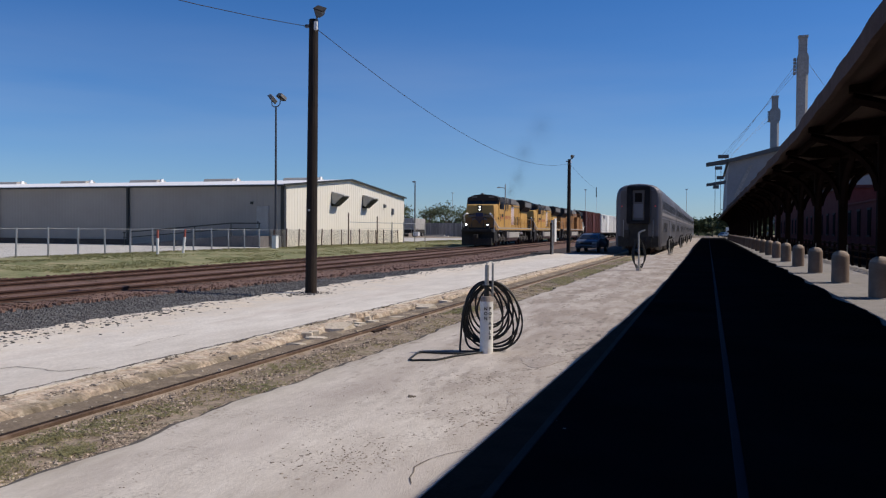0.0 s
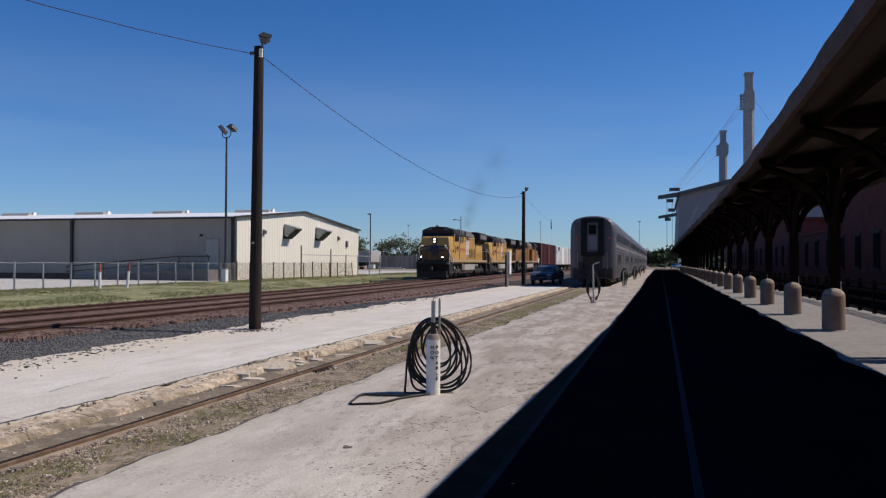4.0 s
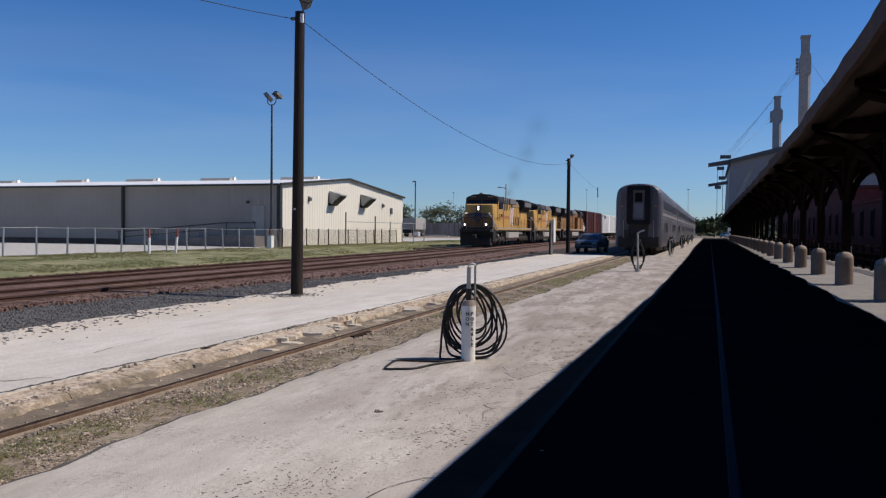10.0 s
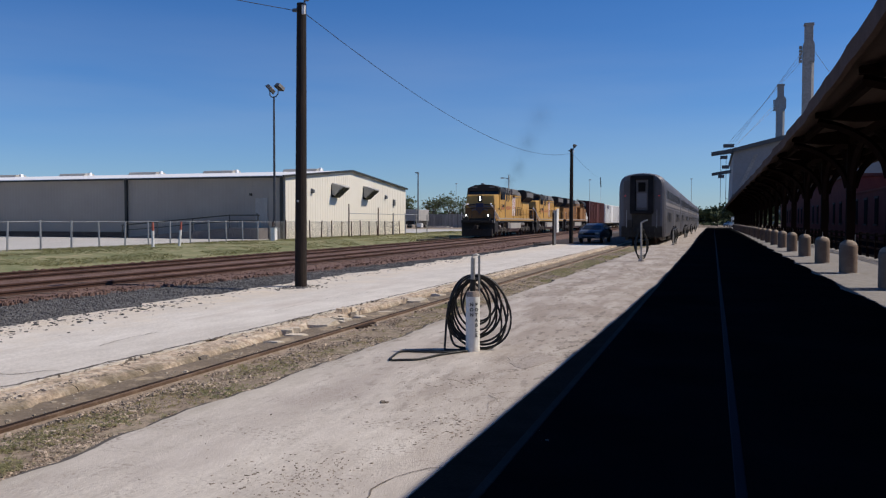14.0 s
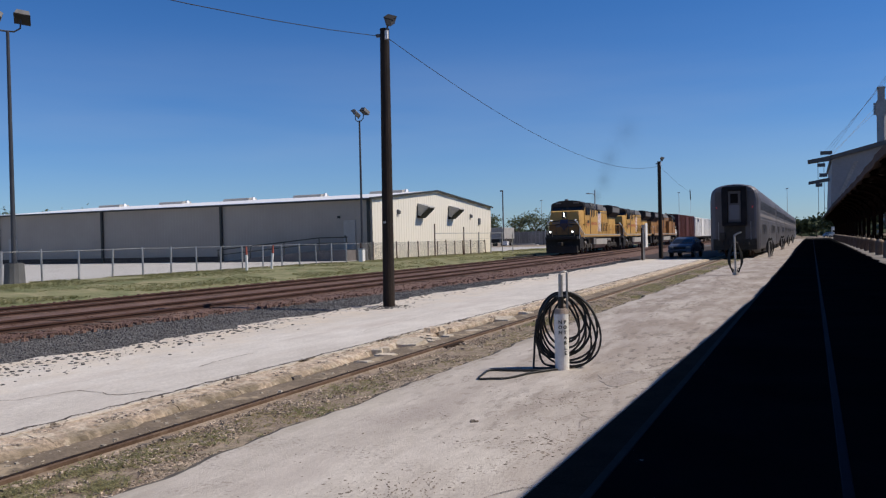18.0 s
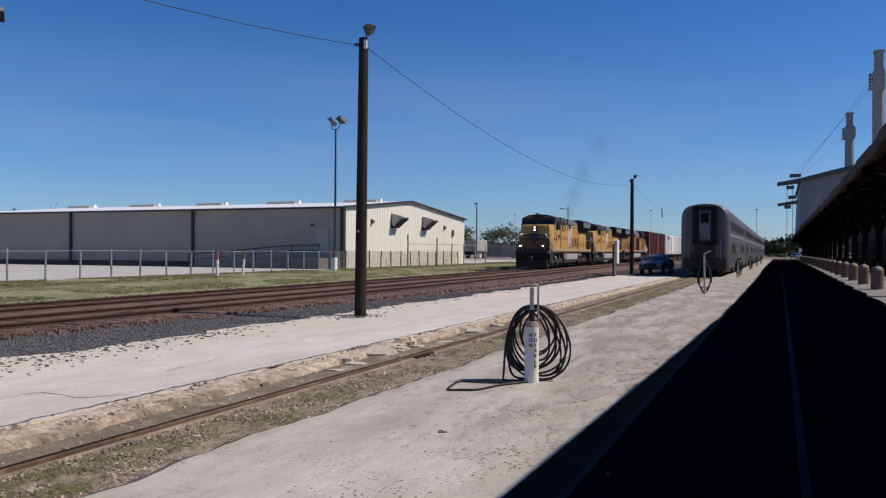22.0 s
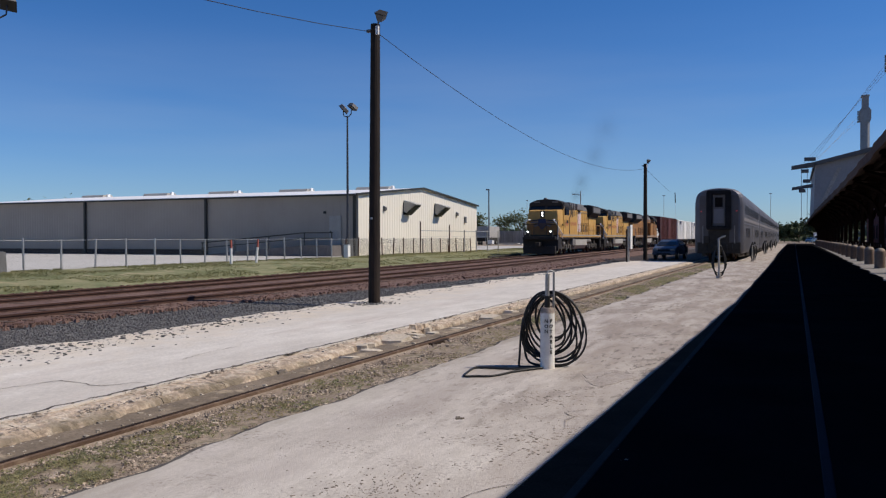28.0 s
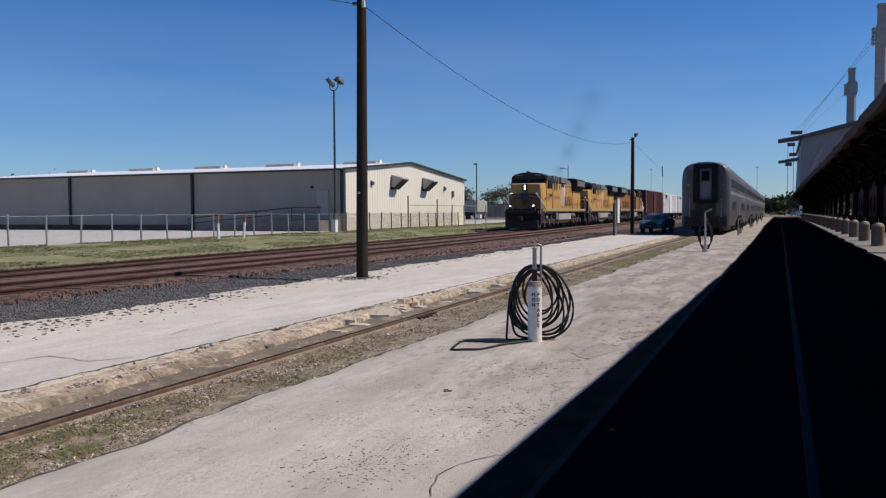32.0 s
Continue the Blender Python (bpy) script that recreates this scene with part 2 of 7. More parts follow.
M = dict(
    dirt=surf("dirt", (0.22, 0.17, 0.12), (0.33, 0.27, 0.2), 0.8, 0.95, 0.5, 30, stain=(0.13, 0.11, 0.075)),
    grass=surf("grass", (0.15, 0.165, 0.072), (0.245, 0.235, 0.122), 0.5, 0.95, 0.5, 18, stain=(0.29, 0.25, 0.145), spread=(0.4, 0.6), grain=0.3),
    blade=surf("blade", (0.155, 0.17, 0.07), (0.285, 0.275, 0.135), 0.3, 0.9, 0.0, 9, stain=(0.34, 0.29, 0.165)),
    dryblade=surf("dry_blade", (0.38, 0.32, 0.18), (0.24, 0.23, 0.11), 0.9, 0.9, 0.0, 9, vary=0.2),
    weed=surf("weed", (0.27, 0.275, 0.14), (0.4, 0.375, 0.21), 0.9, 0.9, 0.0, 9),
    decal=surf("faded_decal", (0.4, 0.1, 0.07), (0.46, 0.14, 0.09), 1.5, 0.6, 0.0, 30),
    lot=surf("lot", (0.44, 0.42, 0.38), (0.52, 0.5, 0.46), 0.25, 0.9, 0.2, 20),
    concrete=surf("concrete", (0.465, 0.42, 0.372), (0.565, 0.52, 0.465), 1.1, 0.9, 0.35, 70, grain=0.16, mottle=0.12, stretch=(1, 0.3, 1)),
    pale=surf("pale_concrete", (0.53, 0.49, 0.435), (0.65, 0.61, 0.55), 0.4, 0.92, 0.4, 45, stain=(0.48, 0.435, 0.385), grain=0.2, mottle=0.1, stretch=(1, 0.3, 1)),
    kerb=surf("kerb_concrete", (0.6, 0.48, 0.365), (0.47, 0.365, 0.27), 2.6, 0.95, 0.8, 25, stain=(0.27, 0.205, 0.15), grain=0.5),
    crack=surf("crack", (0.13, 0.11, 0.09), (0.2, 0.17, 0.14), 2.0, 0.95, 0.0, 30),
    # asphalt with shade put into a near-black base
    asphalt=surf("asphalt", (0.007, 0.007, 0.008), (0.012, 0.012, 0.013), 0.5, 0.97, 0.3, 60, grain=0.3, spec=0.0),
    seam=surf("seam", (0.1, 0.1, 0.1), (0.17, 0.17, 0.17), 0.5, 0.9, 0.2, 30),
    ballast=surf("ballast", (0.085, 0.084, 0.085), (0.145, 0.142, 0.14), 1.5, 0.95, 1.0, 14, stain=(0.085, 0.085, 0.086), grain=0.5),
    rusty=surf("rusty_ballast", (0.12, 0.07, 0.054), (0.19, 0.12, 0.094), 0.8, 0.95, 1.0, 12, grain=0.5),
    gravel=surf("gravel", (0.21, 0.16, 0.115), (0.33, 0.265, 0.2), 1.5, 0.95, 0.9, 22, stain=(0.17, 0.145, 0.09), grain=0.45),
    stone=surf("stone", (0.26, 0.2, 0.15), (0.45, 0.375, 0.298), 2.0, 0.95, 0.4, 30, vary=0.35),
    darkstone=surf("dark_stone", (0.085, 0.082, 0.082), (0.165, 0.158, 0.155), 4.0, 0.95, 0.4, 30),
    rust=surf("rust", (0.055, 0.028, 0.021), (0.095, 0.052, 0.038), 1.5, 0.75, 0.3, 60, metal=0.2),
    railtop=surf("rail_head", (0.012, 0.012, 0.018), (0.018, 0.018, 0.027), 2.0, 0.85, 0.05, 60, spec=0.05),
    dullrail=surf("dull_rail_head", (0.034, 0.028, 0.025), (0.05, 0.042, 0.038), 2.0, 0.9, 0.05, 60, spec=0.03),
    # slab tone darkened to the canopy's shade
    shadestrip=surf("edge_strip", (0.026, 0.017, 0.012), (0.042, 0.028, 0.02), 1.5, 0.95, 0.4, 40, stain=(0.02, 0.013, 0.01), grain=0.3, spec=0.02),
    siderun=surf("siding_running_edge", (0.022, 0.015, 0.012), (0.045, 0.03, 0.022), 2.0, 0.8, 0.1, 60, spec=0.1),
    # brown ground tone that carries the passenger train's shade
    trainshade=surf("train_shade_ground", (0.036, 0.027, 0.023), (0.06, 0.046, 0.039), 0.7, 0.95, 0.3, 40, stain=(0.05, 0.037, 0.03), grain=0.3),
    diaphragm=surf("diaphragm_rubber", (0.016, 0.016, 0.018), (0.026, 0.025, 0.028), 2.0, 0.95, 0.1, 30, spec=0.05),
    polegrey=surf("pole_paint", (0.05, 0.054, 0.064), (0.07, 0.075, 0.087), 1.5, 0.6, 0.1, 40, spec=0.2),
    darkyellow=surf("dark_yellow_paint", (0.25, 0.12, 0.045), (0.36, 0.18, 0.06), 0.5, 0.75, 0.05, 30, stain=(0.12, 0.065, 0.04), grain=0.15),
    siderail=surf("siding_rail", (0.095, 0.058, 0.038), (0.15, 0.097, 0.066), 1.2, 0.85, 0.3, 40, stain=(0.19, 0.135, 0.095)),
    carstripe=surf("car_stripe", (0.22, 0.205, 0.205), (0.28, 0.26, 0.26), 0.6, 0.5, 0.02, 30),
    chunk=surf("broken_concrete", (0.56, 0.48, 0.37), (0.66, 0.58, 0.47), 2.5, 0.95, 0.5, 30, stain=(0.38, 0.32, 0.24), grain=0.25, vary=0.15),
    crest=surf("crest_paint", (0.04, 0.031, 0.036), (0.058, 0.045, 0.05), 3.0, 0.6, 0.0, 25),
    lip=surf("asphalt_lip", (0.06, 0.052, 0.046), (0.12, 0.105, 0.09), 4.0, 0.95, 0.6, 30),
    patch=surf("patch_concrete", (0.36, 0.315, 0.28), (0.44, 0.395, 0.355), 3.0, 0.9, 0.5, 50, grain=0.25, mottle=0.25),
    lamphead=surf("lamp_head", (0.16, 0.155, 0.15), (0.22, 0.21, 0.2), 3.0, 0.7, 0.05, 30),
    raildust=surf("rail_dust", (0.215, 0.165, 0.125), (0.31, 0.25, 0.195), 2.0, 0.95, 0.4, 35, stain=(0.17, 0.125, 0.085), grain=0.3),
    noseshade=surf("nose_panel", (0.085, 0.055, 0.05), (0.115, 0.075, 0.065), 1.5, 0.7, 0.1, 25),
    lampoff=glass("unlit_lamp", (0.3, 0.3, 0.28)),
    slope=surf("dirt_slope", (0.15, 0.118, 0.085), (0.25, 0.198, 0.145), 1.4, 0.95, 0.5, 30, stain=(0.135, 0.108, 0.075), grain=0.35),
    tie=surf("tie_wood", (0.06, 0.04, 0.03), (0.12, 0.085, 0.065), 2.0, 0.95, 0.5, 20, grain=0.4),
    wood=surf("creosote_wood", (0.014, 0.01, 0.008), (0.036, 0.025, 0.019), 3.0, 0.85, 0.4, 40, stretch=(4, 4, 0.4), grain=0.4),
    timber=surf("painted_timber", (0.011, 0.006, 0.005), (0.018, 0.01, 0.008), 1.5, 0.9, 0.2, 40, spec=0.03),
    boards=surf("soffit_boards", (0.09, 0.064, 0.054), (0.125, 0.09, 0.077), 1.0, 0.9, 0.2, 40, spec=0.05, stretch=(3, 0.3, 1)),
    fascia=surf("fascia_paint", (0.085, 0.058, 0.05), (0.12, 0.085, 0.074), 2.0, 0.9, 0.15, 30, spec=0.05),
    roofing=surf("roofing", (0.25, 0.2, 0.18), (0.3, 0.25, 0.22), 1.0, 0.85, 0.2, 20),
    bollard=surf("bollard_concrete", (0.175, 0.125, 0.1), (0.245, 0.185, 0.15), 2.0, 0.9, 0.3, 40, stain=(0.16, 0.115, 0.09), vary=0.1),
    # paler bollard concrete, sunlight put in; also used on the water post's cap
    bollardcap=surf("bollard_crown", (0.3, 0.24, 0.2), (0.4, 0.335, 0.285), 3.0, 0.9, 0.3, 40, stain=(0.25, 0.2, 0.165), vary=0.1),
    paving=surf("paving", (0.227, 0.214, 0.206), (0.286, 0.269, 0.256), 0.6, 0.9, 0.2, 40, stain=(0.22, 0.205, 0.2), mottle=0.2),
    # grey copy of the cream siding, with the side wall's shade put in
    wallshade=surf("shaded_siding", (0.31, 0.275, 0.235), (0.35, 0.315, 0.27), 0.3, 0.6, 0.05, 20, grain=0.05),
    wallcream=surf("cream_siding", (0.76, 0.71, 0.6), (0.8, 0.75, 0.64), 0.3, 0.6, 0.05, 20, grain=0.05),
    whiteroof=surf("white_roof", (0.75, 0.75, 0.74), (0.82, 0.82, 0.81), 0.3, 0.5, 0.02, 20, grain=0.04),
    trimdark=surf("dark_trim", (0.03, 0.032, 0.03), (0.05, 0.052, 0.048), 0.8, 0.6, 0.05, 20),
    hoodgrey=surf("hood_grey", (0.36, 0.35, 0.33), (0.46, 0.45, 0.42), 1.2, 0.7, 0.1, 30),
    fencewire=surf("fence_wire", (0.15, 0.14, 0.125), (0.21, 0.2, 0.18), 2.0, 0.7, 0.0, 50, metal=0.2),
    galv=surf("galvanised", (0.33, 0.33, 0.33), (0.45, 0.45, 0.44), 2.0, 0.5, 0.1, 50, metal=0.6),
    greysteel=surf("grey_steel", (0.11, 0.115, 0.125), (0.16, 0.165, 0.175), 1.5, 0.6, 0.1, 40, metal=0.2),
    white=surf("white_paint", (0.72, 0.71, 0.68), (0.82, 0.81, 0.78), 3.0, 0.6, 0.1, 30, stain=(0.6, 0.56, 0.5), grain=0.08),
    black=surf("black_rubber", (0.012, 0.012, 0.012), (0.022, 0.022, 0.022), 8.0, 0.5, 0.1, 80, spec=0.4),
    yellow=surf("yellow_paint", (0.49, 0.275, 0.07), (0.58, 0.345, 0.1), 0.5, 0.55, 0.05, 30, stain=(0.38, 0.215, 0.075), grain=0.1),
    truckgrey=surf("truck_grime", (0.055, 0.05, 0.045), (0.1, 0.09, 0.08), 1.2, 0.85, 0.2, 25),
    carglass=surf("tinted_glass", (0.028, 0.03, 0.036), (0.036, 0.038, 0.045), 0.6, 0.35, 0.0, 30, spec=0.4, grain=0.05),
    loco_grey=surf("loco_grey", (0.16, 0.15, 0.14), (0.22, 0.21, 0.2), 0.8, 0.6, 0.1, 25),
    tankgrey=surf("tank_grey", (0.36, 0.34, 0.31), (0.44, 0.42, 0.38), 0.8, 0.6, 0.1, 25),
    loco_dark=surf("loco_dark", (0.02, 0.019, 0.018), (0.035, 0.032, 0.03), 1.5, 0.7, 0.15, 25),
    loco_blue=surf("crest_blue", (0.03, 0.034, 0.08), (0.04, 0.044, 0.1), 3.0, 0.6, 0.0, 25),
    maroon=surf("maroon_paint", (0.07, 0.02, 0.018), (0.105, 0.03, 0.026), 0.6, 0.7, 0.1, 20, stain=(0.065, 0.032, 0.025)),
    stainless=surf("stainless", (0.125, 0.122, 0.136), (0.187, 0.185, 0.202), 0.4, 0.62, 0.05, 30, metal=0.8, stretch=(1, 0.15, 1), grain=0.08),
    carband=surf("car_band", (0.13, 0.13, 0.15), (0.17, 0.17, 0.19), 0.6, 0.4, 0.02, 30),
    carend=surf("car_end", (0.085, 0.078, 0.08), (0.12, 0.11, 0.112), 0.7, 0.5, 0.05, 30, metal=0.3, grain=0.1),
    carroof=surf("car_roof", (0.2, 0.2, 0.2), (0.26, 0.26, 0.26), 0.7, 0.6, 0.05, 30),
    undergear=surf("under_gear", (0.025, 0.023, 0.02), (0.05, 0.045, 0.04), 2.0, 0.85, 0.2, 20),
    autoblue=surf("car_blue", (0.065, 0.08, 0.115), (0.08, 0.095, 0.135), 1.0, 0.35, 0.0, 30, spec=0.5, metal=0.2, grain=0.05),
    rampgrey=surf("ramp_concrete", (0.13, 0.118, 0.115), (0.18, 0.165, 0.16), 0.8, 0.9, 0.2, 25, stain=(0.1, 0.088, 0.088)),
    autowhite=surf("car_white", (0.7, 0.7, 0.7), (0.75, 0.75, 0.75), 1.0, 0.35, 0.0, 30, grain=0.03),
    brick=surf("red_brick", (0.125, 0.042, 0.038), (0.17, 0.06, 0.052), 0.8, 0.95, 0.3, 14, grain=0.3, spec=0.05),
    domewall=surf("dome_wall", (0.21, 0.222, 0.245), (0.27, 0.283, 0.308), 0.03, 0.7, 0.0, 0.6, grain=0.1),
    domedark=surf("dome_roof", (0.07, 0.08, 0.09), (0.1, 0.11, 0.12), 0.05, 0.6, 0.0, 1),
    tower=surf("tower_concrete", (0.3, 0.29, 0.28), (0.37, 0.36, 0.345), 0.08, 0.8, 0.0, 1),
    paleleaf=surf("dusty_leaf", (0.075, 0.1, 0.05), (0.15, 0.17, 0.095), 0.4, 0.85, 0.0, 3),
    deadpane=surf("dull_pane", (0.01, 0.009, 0.009), (0.016, 0.014, 0.013), 1.0, 0.95, 0.0, 5, spec=0.02),
    leaf=surf("leaf", (0.026, 0.043, 0.018), (0.062, 0.08, 0.036), 0.4, 0.8, 0.0, 3),
    bark=surf("bark", (0.09, 0.07, 0.055), (0.14, 0.11, 0.09), 2.0, 0.95, 0.4, 20),
    fencegrey=surf("fence_boards", (0.25, 0.235, 0.215), (0.36, 0.335, 0.31), 0.9, 0.9, 0.2, 12, stretch=(2, 2, 0.3), vary=0.3),
    window=glass("dark_glass", (0.015, 0.018, 0.022)),
    lamp=glow("headlight_glow", (1.0, 0.97, 0.88), 5.0),
    taillamp=glow("tail_lamp_glow", (0.7, 0.06, 0.07), 0.3),
    pane_trim=surf("dull_trim", (0.04, 0.03, 0.028), (0.055, 0.042, 0.04), 1.0, 0.8, 0.1, 20),
    smoke=surf("soot", (0.05, 0.05, 0.055), (0.07, 0.07, 0.075), 1.0, 1.0, 0.0, 5),
)


def overlay(m, colour, size, lo, hi, mask=None, cut=(0.45, 0.6), band=None, amount=1.0, axis=0, sway=1.3, along=1.0):
    """Lay marks of one colour over a material: noise of a size between lo and hi, kept to coarse patches or to a band along x."""
    nd, ln = m.node_tree.nodes, m.node_tree.links
    p = nd["Principled BSDF"]
    src = p.inputs["Base Color"].links[0].from_socket
    tc = nd.new("ShaderNodeTexCoord")
    drawn = nd.new("ShaderNodeMapping")
    drawn.inputs["Scale"].default_value = (1, along, 1)
    ln.new(tc.outputs["Object"], drawn.inputs[0])

    def level(value, a, b, top=1.0):
        r = nd.new("ShaderNodeMapRange")
        r.inputs[1].default_value, r.inputs[2].default_value, r.inputs[4].default_value = a, b, top
        ln.new(value, r.inputs[0])
        return r.outputs[0]

    def tex(scale, detail):
        n = nd.new("ShaderNodeTexNoise")
        n.inputs["Scale"].default_value, n.inputs["Detail"].default_value, n.inputs["Roughness"].default_value = scale, detail, 0.6
        ln.new(drawn.outputs[0], n.inputs["Vector"])
        return n.outputs["Fac"]

    def times(a, b, op="MULTIPLY"):
        n = nd.new("ShaderNodeMath")
        n.operation = op
        ln.new(a, n.inputs[0])
        ln.new(b, n.inputs[1])
        return n.outputs[0]

    f = level(tex(size, 4), lo, hi, amount)
    if mask:
        f = times(f, level(tex(mask, 5), *cut))
    if band:
        sx = nd.new("ShaderNodeSeparateXYZ")
        ln.new(tc.outputs["Object"], sx.inputs[0])
        wob = level(tex(0.9, 6), 0.3, 0.7, sway)
        f = times(f, level(times(sx.outputs[axis], wob, "ADD"), *band))
    n = nd.new("ShaderNodeMix")
    n.data_type = "RGBA"
    n.inputs[7].default_value = (*colour, 1)
    ln.new(f, n.inputs[0])
    ln.new(src, n.inputs[6])
    ln.new(n.outputs[2], p.inputs["Base Color"])


def leafy(m, share):
    """Let some of the sunlight through thin leaves and blades."""
    nd, ln = m.node_tree.nodes, m.node_tree.links
    p, out = nd["Principled BSDF"], nd["Material Output"]
    tl, mx = nd.new("ShaderNodeBsdfTranslucent"), nd.new("ShaderNodeMixShader")
    mx.inputs[0].default_value = share
    ln.new(p.inputs["Base Color"].links[0].from_socket, tl.inputs["Color"])
    ln.new(p.outputs[0], mx.inputs[1])
    ln.new(tl.outputs[0], mx.inputs[2])
    ln.new(mx.outputs[0], out.inputs["Surface"])


for kind, share in (("blade", 0.5), ("dryblade", 0.5), ("weed", 0.55), ("leaf", 0.15), ("paleleaf", 0.35)):
    leafy(M[kind], share)
# worn crust, dust and grit on the slabs
overlay(M["concrete"], (0.37, 0.32, 0.28), 0.7, 0.25, 0.55, band=(7, 12), amount=0.5, axis=1, along=0.4)
overlay(M["concrete"], (0.29, 0.24, 0.2), 2.6, 0.4, 0.6, band=(-2.6, -0.3), amount=0.75, along=0.25)
overlay(M["concrete"], (0.27, 0.222, 0.185), 2.0, 0.42, 0.56, band=(6, 14), amount=0.8, axis=1, along=0.22)
overlay(M["concrete"], (0.18, 0.15, 0.125), 6, 0.53, 0.6, mask=1.0, cut=(0.46, 0.56), band=(6, 11), amount=0.7, axis=1, along=0.25)
overlay(M["concrete"], (0.13, 0.108, 0.09), 10, 0.55, 0.6, mask=0.9, cut=(0.46, 0.55), band=(6, 9), amount=0.75, axis=1, along=0.35)
overlay(M["concrete"], (0.2, 0.17, 0.145), 26, 0.53, 0.6, mask=1.3, cut=(0.5, 0.6), amount=0.7)
overlay(M["concrete"], (0.37, 0.325, 0.288), 1.3, 0.5, 0.62, amount=0.6, along=0.4)
overlay(M["concrete"], (0.6, 0.55, 0.5), 1.6, 0.5, 0.66, amount=0.35, along=0.25)
overlay(M["concrete"], (0.27, 0.24, 0.17), 1.2, 0.38, 0.55, band=(-3.5, -4.3), amount=0.6, along=0.4, sway=0.35)
overlay(M["pale"], (0.62, 0.535, 0.42), 2.0, 0.3, 0.6, band=(-7.6, -9.0), amount=0.85)
overlay(M["pale"], (0.3, 0.26, 0.21), 22, 0.52, 0.6, mask=1.5, cut=(0.43, 0.55), band=(-8.3, -9.4), amount=0.8)
overlay(M["gravel"], (0.14, 0.135, 0.06), 5, 0.46, 0.6, mask=1.6, cut=(0.47, 0.58), amount=0.65)
overlay(M["gravel"], (0.38, 0.31, 0.235), 9, 0.5, 0.6, amount=0.55)
overlay(M["slope"], (0.4, 0.32, 0.22), 4, 0.5, 0.6, mask=1.1, cut=(0.45, 0.58), amount=0.8)
overlay(M["kerb"], (0.66, 0.58, 0.46), 6, 0.48, 0.6, amount=0.6)
overlay(M["kerb"], (0.24, 0.2, 0.14), 14, 0.52, 0.6, mask=2.2, cut=(0.45, 0.56), amount=0.8)
overlay(M["kerb"], (0.19, 0.155, 0.108), 4.5, 0.34, 0.56, band=(-6.0, -5.75), amount=0.95, sway=0.22)


# ---- mesh helpers ----
def box(bm, x0, y0, z0, x1, y1, z1, bevel=0.0):
    r = bmesh.ops.create_cube(bm, size=1.0, matrix=Matrix.Translation(((x0 + x1) / 2, (y0 + y1) / 2, (z0 + z1) / 2)) @ Matrix.Diagonal((abs(x1 - x0), abs(y1 - y0), abs(z1 - z0), 1)))
    if bevel:
        edges = {e for v in r["verts"] for e in v.link_edges}
        bmesh.ops.bevel(bm, geom=list(edges), offset=bevel, segments=2, affect="EDGES", profile=0.6)
    return bm


def rod(bm, a, b, r0, r1=None, n=8):
    a, b = Vector(a), Vector(b)
    d = b - a
    m = Matrix.Translation((a + b) / 2) @ d.to_track_quat("Z", "Y").to_matrix().to_4x4()
    bmesh.ops.create_cone(bm, cap_ends=True, segments=n, radius1=r0, radius2=r0 if r1 is None else r1, depth=d.length, matrix=m)
    return bm


def tube(bm, pts, r, n=6, closed=False):
    """A round tube along points."""
    pts = [Vector(p) for p in pts]
    rings = []
    for i, p in enumerate(pts):
        a, b = pts[i - 1] if (i or closed) else p, pts[(i + 1) % len(pts)] if (i < len(pts) - 1 or closed) else p
        q = (b - a).to_track_quat("Z", "Y").to_matrix()
        rings.append([bm.verts.new(p + q @ Vector((r * math.cos(k * math.tau / n), r * math.sin(k * math.tau / n), 0))) for k in range(n)])
    for i in range(len(rings) if closed else len(rings) - 1):
        u, v = rings[i], rings[(i + 1) % len(rings)]
        for k in range(n):
            bm.faces.new((u[k], u[(k + 1) % n], v[(k + 1) % n], v[k]))
    if not closed:
        bm.faces.new(rings[0][::-1])
        bm.faces.new(rings[-1])
    return bm


def prism(bm, outline, y0, y1, axis="y"):
    """An outline extruded along an axis: (x, z) along y, (y, z) along x, (x, y) along z."""
    def at(u, v, w):
        return {"y": (u, w, v), "x": (w, u, v), "z": (u, v, w)}[axis]
    a = [bm.verts.new(at(u, v, y0)) for u, v in outline]
    b = [bm.verts.new(at(u, v, y1)) for u, v in outline]
    bm.faces.new(a)
    bm.faces.new(b[::-1])
    n = len(a)
    for i in range(n):
        bm.faces.new((a[i], b[i], b[(i + 1) % n], a[(i + 1) % n]))
    bmesh.ops.recalc_face_normals(bm, faces=bm.faces)
    return bm


def mesh(bm, name, material, smooth=False):
    me = bpy.data.meshes.new(name)
    bm.to_mesh(me)
    bm.free()
    me.materials.append(M[material])
    if smooth:
        for f in me.polygons:
            f.use_smooth = True
    return me


def part(name, bm, material, parent, label="", smooth=False, at=None, kind=""):
    ob = new(name, mesh(bm, name, material, smooth))
    ob.parent = parent
    if at is not None:
        ob.matrix_basis = at
    return tagged(ob, label, kind=kind)


def thing(name, label, category, at=None, group="", kind=""):
    ob = new(name)
    if at is not None:
        ob.matrix_basis = at
    return tagged(ob, label, category, group, kind)


def solid(name, bm, material, label, category, kind="structure", smooth=False, at=None, group=""):
    ob = new(name, mesh(bm, name, material, smooth))
    if at is not None:
        ob.matrix_basis = at
    return tagged(ob, label, category, group, kind)


def B():
    return bmesh.new()


rnd = random.Random(7)


def veer(y):
    """How far the main tracks swing to the left along their way."""
    s = min(1.0, max(0.0, (y - 22) / 96))
    return -3.05 * s * s * (3 - 2 * s)


def wander(k, y, amp=0.05):
    """A small uneven offset along an edge."""
    return amp * (noise.noise(Vector((k * 7.3, y * 0.9, 0.3))) + 0.5 * noise.noise(Vector((k * 3.1, y * 3.1, 1.7))))


